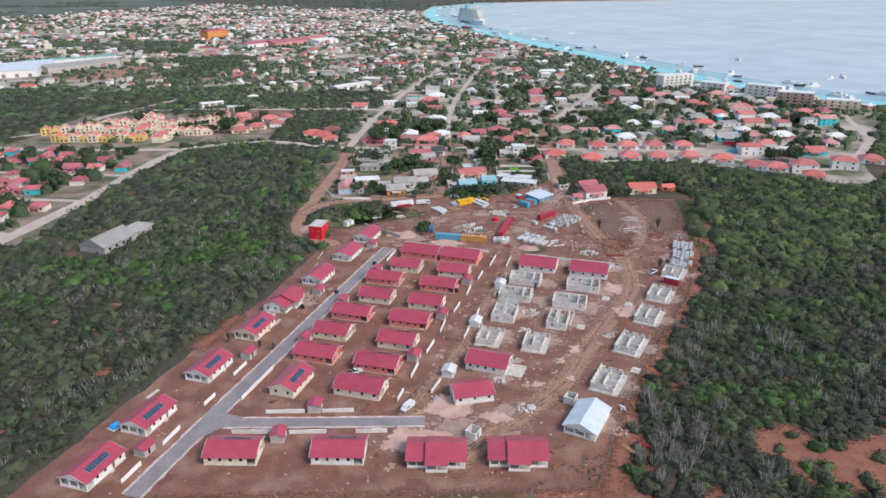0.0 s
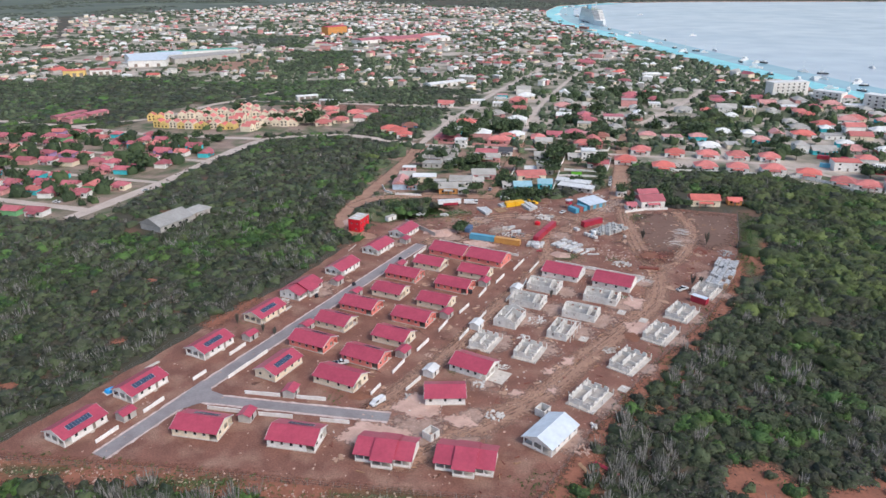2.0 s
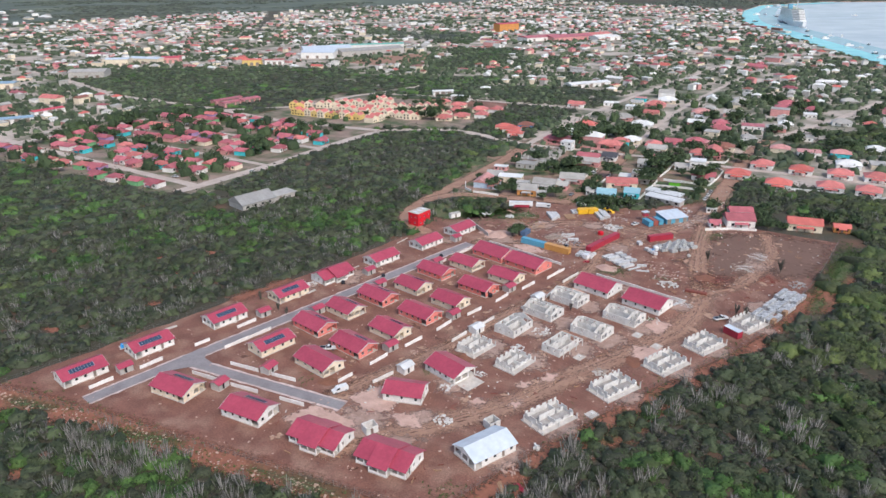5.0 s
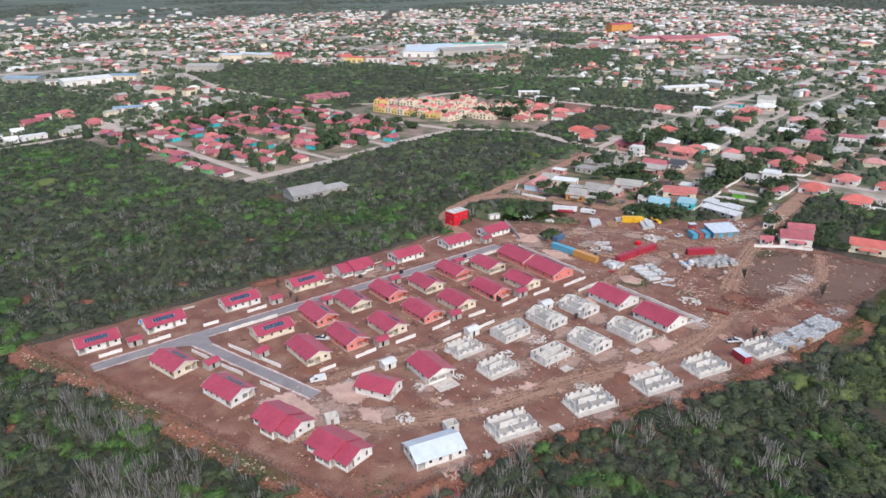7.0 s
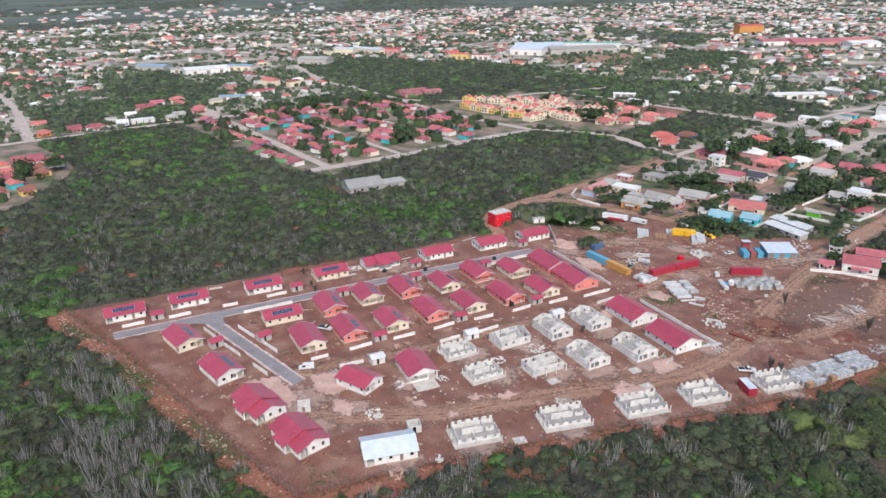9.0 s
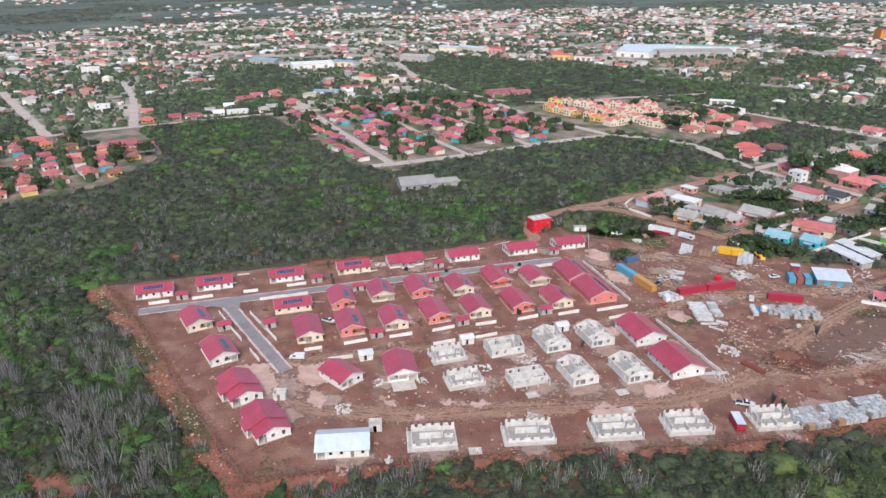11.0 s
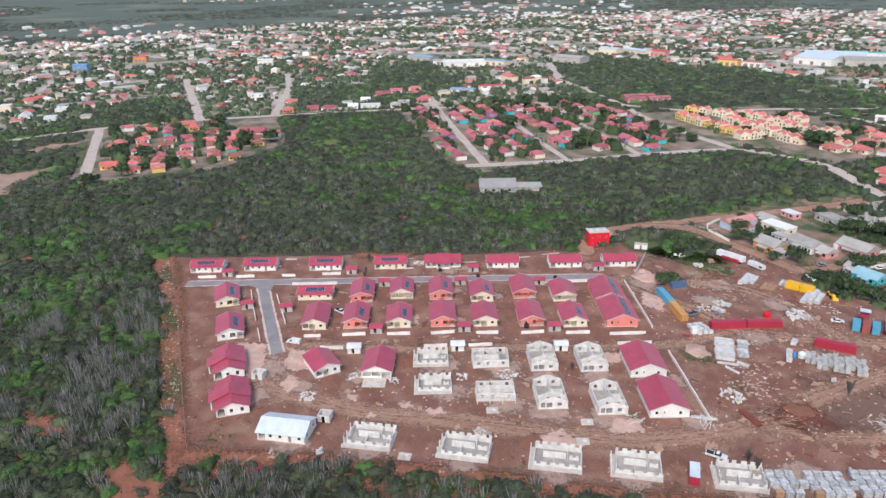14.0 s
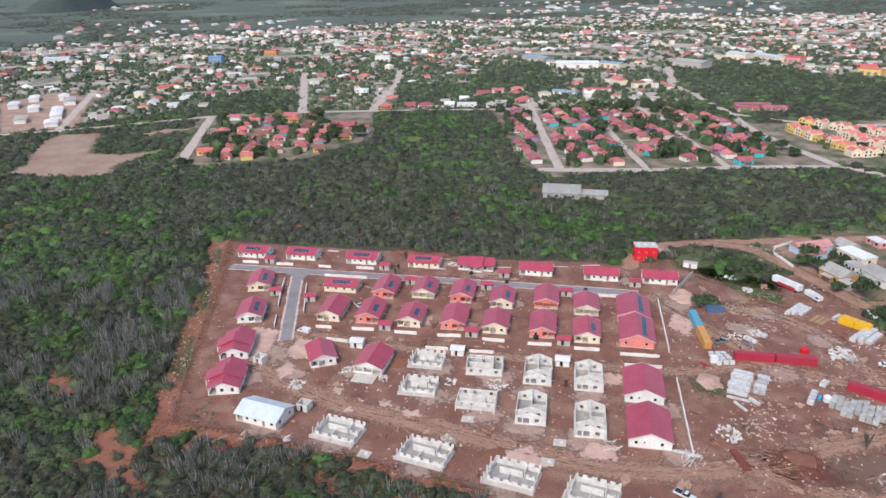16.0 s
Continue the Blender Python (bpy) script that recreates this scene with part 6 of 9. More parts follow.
DEBRIS_B = [(83.0, 325.0, 5.0, 46, SCRAP, 3.0, 0.1), (0.9, 326.4, 3.6, 60, SCRAP, 1.6, 0.4), (4.0, 330.0, 2.4, 40, RAW_WALL, 1.2, 0.5), (20.3, 351.1, 4.0, 70, RAW_WALL, 1.4, 0.4),
            (9.0, 357.0, 4.0, 30, RUST, 2.6, 0.15), (88.0, 338.0, 5.0, 50, SCRAP, 2.8, 0.12), (74.0, 300.0, 4.0, 40, RUST, 3.0, 0.1), (83.0, 330.0, 4.5, 40, SCRAP, 2.2, 0.15),
            (20.0, 344.0, 9.0, 40, SCRAP, 2.2, 0.12), (36.0, 352.0, 8.0, 50, SCRAP, 2.6, 0.1), (0.0, 335.0, 9.0, 40, SCRAP, 1.6, 0.15), (52.0, 384.0, 8.0, 40, SCRAP, 1.6, 0.15)]
DEBRIS_C = [(58.0, 300.0, 7.0, 24, SCRAP, 1.6, 0.12), (60.0, 262.0, 2.2, 18, RAW_WALL, 3.2, 0.2), (68.0, 281.0, 3.0, 20, RAW_WALL, 4.0, 0.2), (70.0, 374.0, 8.0, 60, SCRAP, 2.0, 0.12),
            (94.0, 318.0, 4.0, 60, RUST, 2.4, 0.15), (104.0, 318.0, 3.5, 40, GREY_BLOCK, 2.0, 0.4), (6.0, 322.0, 3.0, 16, RAW_WALL, 1.4, 0.5),
            (12.0, 323.0, 2.6, 16, ALUMINIUM, 2.4, 0.3), (-6.0, 178.5, 1.6, 10, GREY_BLOCK, 1.2, 0.5), (-5.0, 203.5, 1.4, 8, RUBBLE, 1, 0.3), (46.0, 164.0, 3.0, 26, RUBBLE, 1.6, 0.3),
            (48.5, 175.0, 0.9, 12, RAW_WALL, 1.4, 0.7), (62.0, 412.0, 8.0, 46, RAW_WALL, 1.6, 0.2), (60.0, 432.0, 6.0, 24, SCRAP, 1.6, 0.2), (46.0, 392.0, 6.0, 30, RAW_WALL, 1.6, 0.25), (52.0, 374.0, 9.0, 50, RAW_WALL, 2.0, 0.12),
            (87.0, 343.0, 4.5, 46, RAW_WALL, 3.2, 0.14), (84.0, 326.0, 4.0, 36, RAW_WALL, 3.0, 0.12), (20.0, 362.0, 6.0, 26, RAW_WALL, 1.8, 0.2), (-66.0, 376.0, 6.0, 26, RUBBLE, 1.4, 0.2), (-22.0, 350.0, 5.0, 40, SCRAP, 2.0, 0.2), (-29.4, 343.8, 2.0, 46, RAW_WALL, 1.2, 0.6),
            (-12.0, 337.5, 4.0, 60, TIMBER, 3.0, 0.14), (-19.0, 343.5, 4.5, 60, RUST, 2.6, 0.16), (-22.0, 337.0, 3.4, 40, SCRAP, 2.8, 0.2), (-1.0, 324.5, 2.6, 44, SCRAP, 1.8, 0.4), (23.0, 347.5, 1.8, 18, RAW_WALL, 1.6, 0.7), (24.0, 352.0, 2.0, 34, GREY_BLOCK, 1.6, 0.7),
            (72.5, 308.5, 4.5, 60, RUST, 2.0, 0.14), (47.4, 321.4, 1.2, 14, RUBBLE, 1.2, 0.6), (60.8, 329.6, 0.6, 4, RAW_WALL, 1.2, 0.9), (50.0, 312.0, 6.0, 34, RUBBLE, 1.4, 0.2), (58.0, 306.0, 6.0, 34, RUBBLE, 1.4, 0.2), (22.6, 303.4, 1.0, 10, CONT_RED, 1.4, 0.6)]
for i, (x, y, r, n, mat, long, flat) in enumerate(DEBRIS_A + DEBRIS_B + DEBRIS_C):
    debris(x, y, r, n, mat, {RAW_WALL: "loose heap of broken white blocks", SCRAP: "scattered pale scrap pieces on dirt", TIMBER: "scattered old timber boards", RUST: "rusty steel bars lying on dirt", GREY_BLOCK: "grey concrete blocks lying about", ALUMINIUM: "scrap pale metal sheets", RUBBLE: "pale rubble on the dirt", CONT_RED: "red scrap pieces beside a container"}[mat], 100 + i, long, flat)
# a pile of short white pipes
pipes = empty("pipe_pile", pose(58.6, 295.0, 0.05), "pile of short white pipe lengths on the dirt", "pipes")
pick = random.Random(29)
for _ in range(34):
    a, d = pick.uniform(0, math.tau), 3.4 * math.sqrt(pick.random())
    x, y, z = d * math.cos(a) * 1.2, d * math.sin(a) * 0.9, pick.choice((0, 0, 0.5)) * (d < 2.2)
    lie, r, long = pick.uniform(0, math.tau), pick.uniform(0.28, 0.38), pick.uniform(0.6, 1.0)
    pts = []
    for k in range(10):
        t = math.tau * k / 10
        for ring, end in ((r, -0.5), (r * 0.75, -0.5), (r * 0.75, 0.5), (r, 0.5)):
            a, b = ring * math.cos(t), end * long
            pts.append((x + a * math.cos(lie) - b * math.sin(lie), y + a * math.sin(lie) + b * math.cos(lie), z + r + ring * math.sin(t)))
    g = Geo().add(pts, [(4 * k + e, 4 * k + (e + 1) % 4, 4 * ((k + 1) % 10) + (e + 1) % 4, 4 * ((k + 1) % 10) + e) for k in range(10) for e in range(4)])
    g.thing("pipe", RAW_WALL, pipes)
# rubble strewn along the fence outside
rng = random.Random(4)
g = Geo()
for line, n in (([(-108, 126), (-40, 132.5), (30, 138)], 520), ([(46, 163), (56, 184), (72, 214), (91, 246), (105, 284)], 240)):
    for _ in range(n):
        k = rng.randrange(len(line) - 1)
        s = rng.random()
        x = line[k][0] + (line[k + 1][0] - line[k][0]) * s + rng.gauss(0, 2.5) + (0 if n > 250 else 2.0)
        y = line[k][1] + (line[k + 1][1] - line[k][1]) * s + rng.gauss(0, 1.6) - 1
        a = 0.10 + 0.42 * rng.random() ** 3
        g.turned(x, y, 0.03, 0.03 + a * 0.5, a * 1.6, a, rng.uniform(0, 180), rng.uniform(-0.08, 0.08))
tagged(g.thing("fence_rubble", RUBBLE), "strewn pale pink rubble along the fence", "rubble", kind="stuff")
g = Geo()
for _ in range(3000):
    x, y = rng.uniform(-85, 110), rng.uniform(136, 375)
    if rng.random() < 0.55:
        cx, cy, r = rng.choice(DUSTY)
        x, y = cx + rng.gauss(0, r * 0.6), cy + rng.gauss(0, r * 0.6)
    if inside(np.array([x]), np.array([y]), SITE)[0] and (y < 300 or rng.random() < 0.9):
        a = 0.08 + 0.4 * rng.random() ** 2
        g.turned(x, y, 0.05, 0.05 + a * 0.5, a * 1.5, a, rng.uniform(0, 180))
tagged(g.thing("site_stones", RUBBLE), "small pale stones and scraps on the site", "stones", kind="stuff")


def pallet(m, mat, label, w=1.2, d=1.05, h=1.3, group="pallets in the yard"):
    ob = empty("block_pallet", m, label, "pallet", group)
    g = Geo()
    for y in (-0.42, 0, 0.42):
        g.box(-w / 2, y - 0.06, 0, w / 2, y + 0.06, 0.1)
    g.box(-w / 2, -d / 2, 0.1, w / 2, d / 2, 0.14).thing("pallet_base", TIMBER, ob)
    b = 0.03
    Geo().extrude([(-w / 2 + b, -d / 2), (w / 2 - b, -d / 2), (w / 2, -d / 2 + b), (w / 2, d / 2 - b), (w / 2 - b, d / 2), (-w / 2 + b, d / 2), (-w / 2, d / 2 - b), (-w / 2, -d / 2 + b)], h - 0.14, "z", 0.14).thing("load", mat, ob)
    return ob


rng = random.Random(11)
first = {}


def put_pallet(x, y, deg, key, mat, label, w, d, h):
    m = pose(x, y, 0.06, 0, 0, deg + rng.uniform(-4, 4))
    if key in first:
        copy_thing(first[key], m)
    else:
        first[key] = pallet(m, mat, label, w, d, h)


for i in range(13):                           # the wrapped stacks along the fence
    for j in range(5):
        if (i in (3, 8) and j != 2) or rng.random() < 0.04:
            continue
        u, v = i * 2.35, j * 1.75
        x, y = 91.5 + 0.33 * u + 0.94 * v - (0.9 if i > 8 else 0), 281.0 + 0.94 * u - 0.33 * v
        ochre = i in (0, 4) and j == 4
        put_pallet(x, y, 70, "ochre" if ochre else ("pale", j % 2), TIMBER if ochre else STACK_GREY, "pallet of white-wrapped blocks on the dirt" if not ochre else "pallet of orange-brown boards", 2.05, 1.48, 1.3 if j % 2 else 1.75)
for i in range(11):                           # grey blocks by the red container
    for j in range(7):
        u, v = i * 1.6, j * 1.42
        if (j > 4 and i < 2) or (i in (4, 8) and j > 4) or rng.random() < 0.05:
            continue
        x, y = 45.2 + 0.62 * u + 0.72 * v + rng.uniform(-0.12, 0.12), 333.6 + 0.78 * u - 0.62 * v + rng.uniform(-0.12, 0.12)
        put_pallet(x, y, 48, ("grey", (i + j) % 3), GREY_BLOCK, "pallet of grey concrete blocks in rows", 1.44, 1.22, (1.05, 1.4, 1.9)[(i + j) % 3])
for x, y in ((43.8, 327.6), (45.4, 326.2), (47.0, 324.9), (42.4, 328.8), (38.4, 333.9), (37.4, 335.3)):
    put_pallet(x, y, 40, "sack", WRAP, "pallet of white sacks beside grey blocks", 1.7, 1.4, 1.3)

for i in range(12):
    put_pallet(17.2 + 1.9 * (i % 4) + rng.uniform(-0.3, 0.3), 308.6 + 1.9 * (i // 4) + rng.uniform(-0.3, 0.3), 75, "packs", WRAP, "pallet of white packs beside the red containers", 1.5, 1.4, 1.2)

for x, y in ((9.4, 325.6), (10.9, 326.4), (8.0, 324.9), (6.2, 330.4), (7.4, 331.6)):
    put_pallet(x, y, 28, "packs", WRAP, "pallet of white packs beside the red containers", 1.5, 1.4, 1.2)
put_pallet(21.2, 307.4, 75, "crate", WHITE_PAINT, "large white crate beside the red containers", 2.2, 2.2, 2.1)


def bundle(x, y, deg, L, n, mat, label, end=None, layers=2, w=0.45, h=0.4):
    """Long wrapped lengths stacked side by side on bearers."""
    ob = empty("plank_bundle", pose(x, y, 0.05, 0, 0, deg), label, "bundle", "bundles in the yard")
    for k in (-1, 1):
        Geo().box(k * L * 0.3 - 0.08, -n * w / 2, 0, k * L * 0.3 + 0.08, n * w / 2, 0.12).thing("bearer", TIMBER, ob)
    for a in range(n):
        for b in range(layers):
            y0 = (a - n / 2) * w + 0.02
            shift = rng.uniform(-0.25, 0.25)
            lot = Geo().box(-L / 2 + shift, y0, 0.12 + b * (h + 0.02), L / 2 + shift, y0 + w - 0.04, 0.12 + b * (h + 0.02) + h).thing("bundle_pack", mat, ob)
            if end:
                Geo().box(L / 2 + shift, y0 + 0.03, 0.15 + b * (h + 0.02), L / 2 + shift + 0.03, y0 + w - 0.07, 0.09 + b * (h + 0.02) + h).thing("end_cap", end, lot)


for k in range(5):
    bundle(29.4 + 2.55 * k, 313.4 - 1.75 * k, 56, 5.6 + 0.5 * (k % 2), 3, WRAP, "white-wrapped panels stacked on timber", TIMBER, 2 + k % 2, 0.62, 0.42)
    if k < 4:
        bundle(32.6 + 2.4 * k, 318.2 - 1.7 * k, 56, 3.2, 3, STACK_GREY if k % 2 else WRAP, "pale wrapped panels stacked on timber", None, 2, 0.62, 0.45)
bundle(42.5, 305.3, 58, 6.5, 2, WRAP, "long white-wrapped panels on the dirt", TIMBER, 1)
bundle(46.2, 304.2, 15, 5.2, 2, WRAP, "two long white panels lying on the dirt", None, 1)
bundle(44.6, 309.2, 20, 4.0, 2, WRAP, "short white panel pack with orange ends", TIMBER, 2)
for k in range(3):
    bundle(-11.0 + 1.1 * k, 352.5 + 1.4 * k, 305, 11.0 - 2 * k, 3, WRAP, "long white-wrapped lengths stacked on the ground", None, 2, 0.55, 0.55)
    bundle(-3.6 + 1.3 * k, 356.0 + 1.2 * k, 305, 7.0, 3, TIMBER, "old timber boards laid side by side", None, 1, 0.5, 0.25)
    bundle(10.0 + 1.6 * k, 364.5 + 1.3 * k, 303, 13.0 - 2 * k, 3, WRAP, "long white-wrapped lengths beside yellow packs", None, 2 + k % 2, 0.65, 0.6)
    bundle(-3.2 + 1.2 * k, 364.0 + 1.0 * k, 303, 5.0, 2, WRAP, "white-wrapped packs beside yellow ones", None, 2, 0.6, 0.5)
for x, y in ((1.6, 365.2), (6.0, 368.0)):
    bundle(x, y, 33, 5.0, 4, YELLOW, "bright yellow wrapped packs stacked high", None, 4, 0.85, 0.62)
bundle(69.5, 292.8, 0, 8.0, 4, RUST, "stack of rusty red steel lengths", None, 2, 0.5, 0.3)
bundle(52.0, 157.5, 150, 7.0, 3, CONT_RED, "rose-red roof sheets lying on the dirt", None, 1, 0.4, 0.08)
bundle(46.5, 156.0, 128, 5.0, 3, TIMBER, "wooden frame ladder lying on the dirt", None, 1, 0.4, 0.1)
bundle(65.5, 280.5, 62, 7.0, 2, WRAP, "long white panels lying by the white block", None, 1, 0.5, 0.3)
bundle(-85.0, 171.2, 62, 6.0, 2, CONCRETE, "pale concrete planks behind a house", None, 1)
bundle(-90.5, 179.0, 70, 5.0, 2, CONCRETE, "pale concrete planks behind a house", None, 1)
bundle(-64.5, 226.0, 80, 4.0, 2, CONCRETE, "pale concrete planks beside a house", None, 1)
for x, y, r, h, mat, label in ((46.0, 330.6, 1.2, 2.0, WHITE_PAINT, "white plastic water tank standing among pallets"), (44.2, 329.4, 0.45, 1.0, TARP_BLUE, "blue plastic drum standing among pallets"), (45.2, 328.6, 0.45, 1.0, TARP_BLUE, "blue plastic drum standing among pallets"), (18.5, 339.5, 1.4, 1.7, TOWER_RED, "red round tank beside the red containers"), (-58.0, 238.2, 0.8, 1.4, BLACK_PAINT, "black plastic water tank on the ground"), (-0.3, 253.8, 0.9, 1.5, BLACK_PAINT, "black plastic water tank on the ground"), (-47.3, 251.5, 0.8, 1.3, BLACK_PAINT, "black plastic water tank on the ground"), (-36.0, 281.0, 0.8, 1.3, BLACK_PAINT, "black plastic water tank on the ground"),
                               (10.8, 317.5, 0.9, 0.7, TIMBER, "wooden cable drum lying flat")):
    tank = empty("water_tank", pose(x, y, 0.05), label, "tank")
    Geo().tube((0, 0, 0), (0, 0, h * 0.8), r, r, 16).tube((0, 0, h * 0.8), (0, 0, h), r, r * 0.5, 16).thing("body", mat, tank)
    Geo().tube((0, 0, h), (0, 0, h + 0.08), r * 0.3, r * 0.3, 10).thing("lid", mat, tank)
tarp = empty("covered_stack", pose(-94.3, 163.0, 0.05, 0, 0, 62), "low stack under a bright blue tarpaulin on pale board", "stack")
Geo().box(-1.9, -1.5, 0, 1.9, 1.5, 0.12).thing("board", CONCRETE, tarp)
Geo().add([(-1.5, -1.1, 0.12), (1.5, -1.1, 0.12), (1.5, 1.1, 0.12), (-1.5, 1.1, 0.12), (-1.2, -0.8, 0.9), (0.9, -0.85, 1.1), (1.2, 0.8, 0.95), (-1.1, 0.85, 1.05), (0, 0, 1.3)],
          [(0, 1, 5, 4), (1, 2, 6, 5), (2, 3, 7, 6), (3, 0, 4, 7), (4, 5, 8), (5, 6, 8), (6, 7, 8), (7, 4, 8)]).thing("tarpaulin", TARP_BLUE, tarp)


# ---- vehicles ----
def vehicle(m, kind, paint, label):
    ob = empty({"van": "van", "pickup": "pickup_truck", "car": "car", "lorry": "lorry"}[kind], m, label, "vehicle", "vehicles")
    L, W = {"van": (4.9, 1.9), "pickup": (5.3, 1.85), "car": (4.2, 1.75), "lorry": (7.5, 2.3)}[kind]
    h = L / 2
    side = {"van": [(-h, 0.4), (h, 0.4), (h, 0.95), (h - 0.9, 1.15), (h - 1.5, 1.85), (-h + 0.1, 1.9), (-h, 1.6)], "pickup": [(-h, 0.5), (h, 0.5), (h, 1.0), (h - 1.3, 1.12), (h - 1.32, 1.14), (-0.6, 1.12), (-h, 1.1)],
            "car": [(-h, 0.4), (h, 0.4), (h, 0.8), (h - 1.0, 0.92), (-h + 0.7, 0.95), (-h, 0.85)], "lorry": [(-h, 0.7), (h, 0.7), (h, 2.3), (h - 1.7, 2.4), (h - 1.75, 1.1), (-h, 1.1)]}[kind]
    Geo().extrude(side, W - 0.1, "y", -(W - 0.1) / 2).thing("body", paint, ob)
    glass = {"van": [(h - 1.45, 1.78), (h - 0.98, 1.2), (h - 2.2, 1.2), (h - 2.2, 1.78)], "pickup": [(h - 1.4, 1.1), (h - 2.0, 1.65), (-0.4, 1.65), (-0.55, 1.1)], "car": [(h - 1.05, 0.9), (h - 1.7, 1.4), (-h + 1.3, 1.4), (-h + 0.75, 0.93)], "lorry": [(h - 0.1, 1.5), (h - 0.15, 2.15), (h - 1.5, 2.15), (h - 1.5, 1.5)]}[kind]
    Geo().extrude(glass, W - 0.06 if kind in ("van", "lorry") else W - 0.3, "y", -(W - (0.06 if kind in ("van", "lorry") else 0.3)) / 2).thing("glazing", DARK_GLASS, ob, "dark tinted glass")
    if kind in ("pickup", "car"):
        xs = [p[0] for p in glass]
        Geo().box(min(xs) + 0.5, -(W - 0.4) / 2, glass[1][1] - 0.03, max(xs) - 0.55, (W - 0.4) / 2, glass[1][1] + 0.06).thing("roof", paint, ob)
    if kind == "pickup":
        Geo().box(-h + 0.1, -0.75, 1.06, -0.75, 0.75, 1.14).thing("load_bed", BLACK_PAINT, ob, "dark open load bed")
    if kind == "lorry":
        Geo().box(-h + 0.1, -1.1, 1.12, h - 1.9, 1.1, 2.5).thing("box_body", paint, ob)
    for x in (-h + 0.85, h - 0.85):
        for s in (-1, 1):
            tyre = Geo().tube((x, s * (W / 2 - 0.22), 0.34), (x, s * (W / 2 + 0.01), 0.34), 0.34, 0.34, 14).thing("wheel", TYRE, ob)
            Geo().tube((x, s * (W / 2 + 0.012), 0.34), (x, s * (W / 2 + 0.03), 0.34), 0.2, 0.2, 10).thing("rim", SILVER_PAINT, tyre)
    for s in (-1, 1):
        Geo().box(h - 0.02, s * 0.6 - 0.16, 0.68, h + 0.02, s * 0.6 + 0.16, 0.8).thing("headlight", WINDOW_FRAME, ob)


vehicle(pose(-13.6, 173.4, 0.08, 0, 0, 238), "van", WHITE_PAINT, "white panel van parked at the end of the branch road")
vehicle(pose(81.2, 273.4, 0.1, 0, 0, 42), "pickup", WHITE_PAINT, "white pickup truck on the dirt near a container")
vehicle(pose(-31.8, 192.2, 0.08, 0, 0, 30), "pickup", WHITE_PAINT, "white pickup parked between two houses")
vehicle(pose(-19.5, 364.8, 0.08, 0, 0, 10), "lorry", WHITE_PAINT, "white lorry at the edge of the yard")
vehicle(pose(29.8, 359.8, 0.08, 0, 0, 60), "car", WHITE_PAINT, "white car beside the site containers")
vehicle(pose(9.4, 315.5, 0.08, 0, 0, 100), "pickup", SILVER_PAINT, "silver pickup beside the ochre container")
vehicle(pose(-2.5, 376.5, 0.14, 0, 0, 20), "van", WHITE_PAINT, "white van parked along the yard's edge")
for i, (x, y, paint) in enumerate(((54.0, 416.0, WHITE_PAINT), (54.3, 423.5, WHITE_PAINT), (54.6, 431.0, SILVER_PAINT), (-13.0, 392.0, SILVER_PAINT), (-3.0, 412.0, WHITE_PAINT), (-87.0, 372.5, WHITE_PAINT), (4.0, 378.8, BLACK_PAINT), (-14.5, 440.0, WHITE_PAINT), (-205.0, 350.0, WHITE_PAINT), (-240.0, 321.0, WHITE_PAINT), (-260.0, 372.5, SILVER_PAINT), (-300.0, 424.0, WHITE_PAINT))):
    vehicle(pose(x, y, 0.16 if x > -200 else 0.2, 0, 0, 85 if x > -200 else 4), "car", paint, "parked %s car on a dusty street" % ("white" if paint is WHITE_PAINT else "grey" if paint is SILVER_PAINT else "dark"))
trailer = empty("tank_trailer", pose(-30.3, 360.3, 0.06, 0, 0, 22), "long white box trailer with red skirt", "trailer", "vehicles")
Geo().box(-6.2, -1.2, 1.1, 6.2, 1.2, 3.3).thing("body", WHITE_PAINT, trailer)
Geo().box(-3.5, -1.26, 0.5, 4.5, -1.2, 1.8).thing("skirt", CONT_RED, trailer)
for x in (-5, -4, 4.6):
    for s in (-1, 1):
        Geo().tube((x, s * 0.9, 0.45), (x, s * 1.18, 0.45), 0.45, 0.45, 12).thing("wheel", TYRE, trailer)
loader = empty("wheel_loader", pose(12.6, 373.4, 0.06, 0, 0, -20), "yellow wheel loader parked beside white packs", "loader", "vehicles")
Geo().extrude([(-2.2, 0.7), (1.4, 0.7), (1.4, 1.3), (0.3, 1.5), (-2.2, 1.7)], 1.6, "y", -0.8).thing("body", YELLOW, loader)
Geo().extrude([(-0.9, 1.6), (0.5, 1.5), (0.3, 2.8), (-0.8, 2.8)], 1.3, "y", -0.65).thing("cab", DARK_GLASS, loader)
Geo().extrude([(1.3, 1.3), (2.7, 0.5), (2.7, 0.8), (1.3, 1.6)], 1.0, "y", -0.5).thing("arm", YELLOW, loader)
Geo().extrude([(2.6, 0.1), (3.5, 0.1), (3.3, 0.5), (2.7, 1.0)], 2.1, "y", -1.05).thing("bucket", YELLOW, loader)
for x in (-1.4, 1.0):
    for s in (-1, 1):
        Geo().tube((x, s * 0.75, 0.6), (x, s * 1.15, 0.6), 0.6, 0.6, 14).thing("wheel", TYRE, loader)


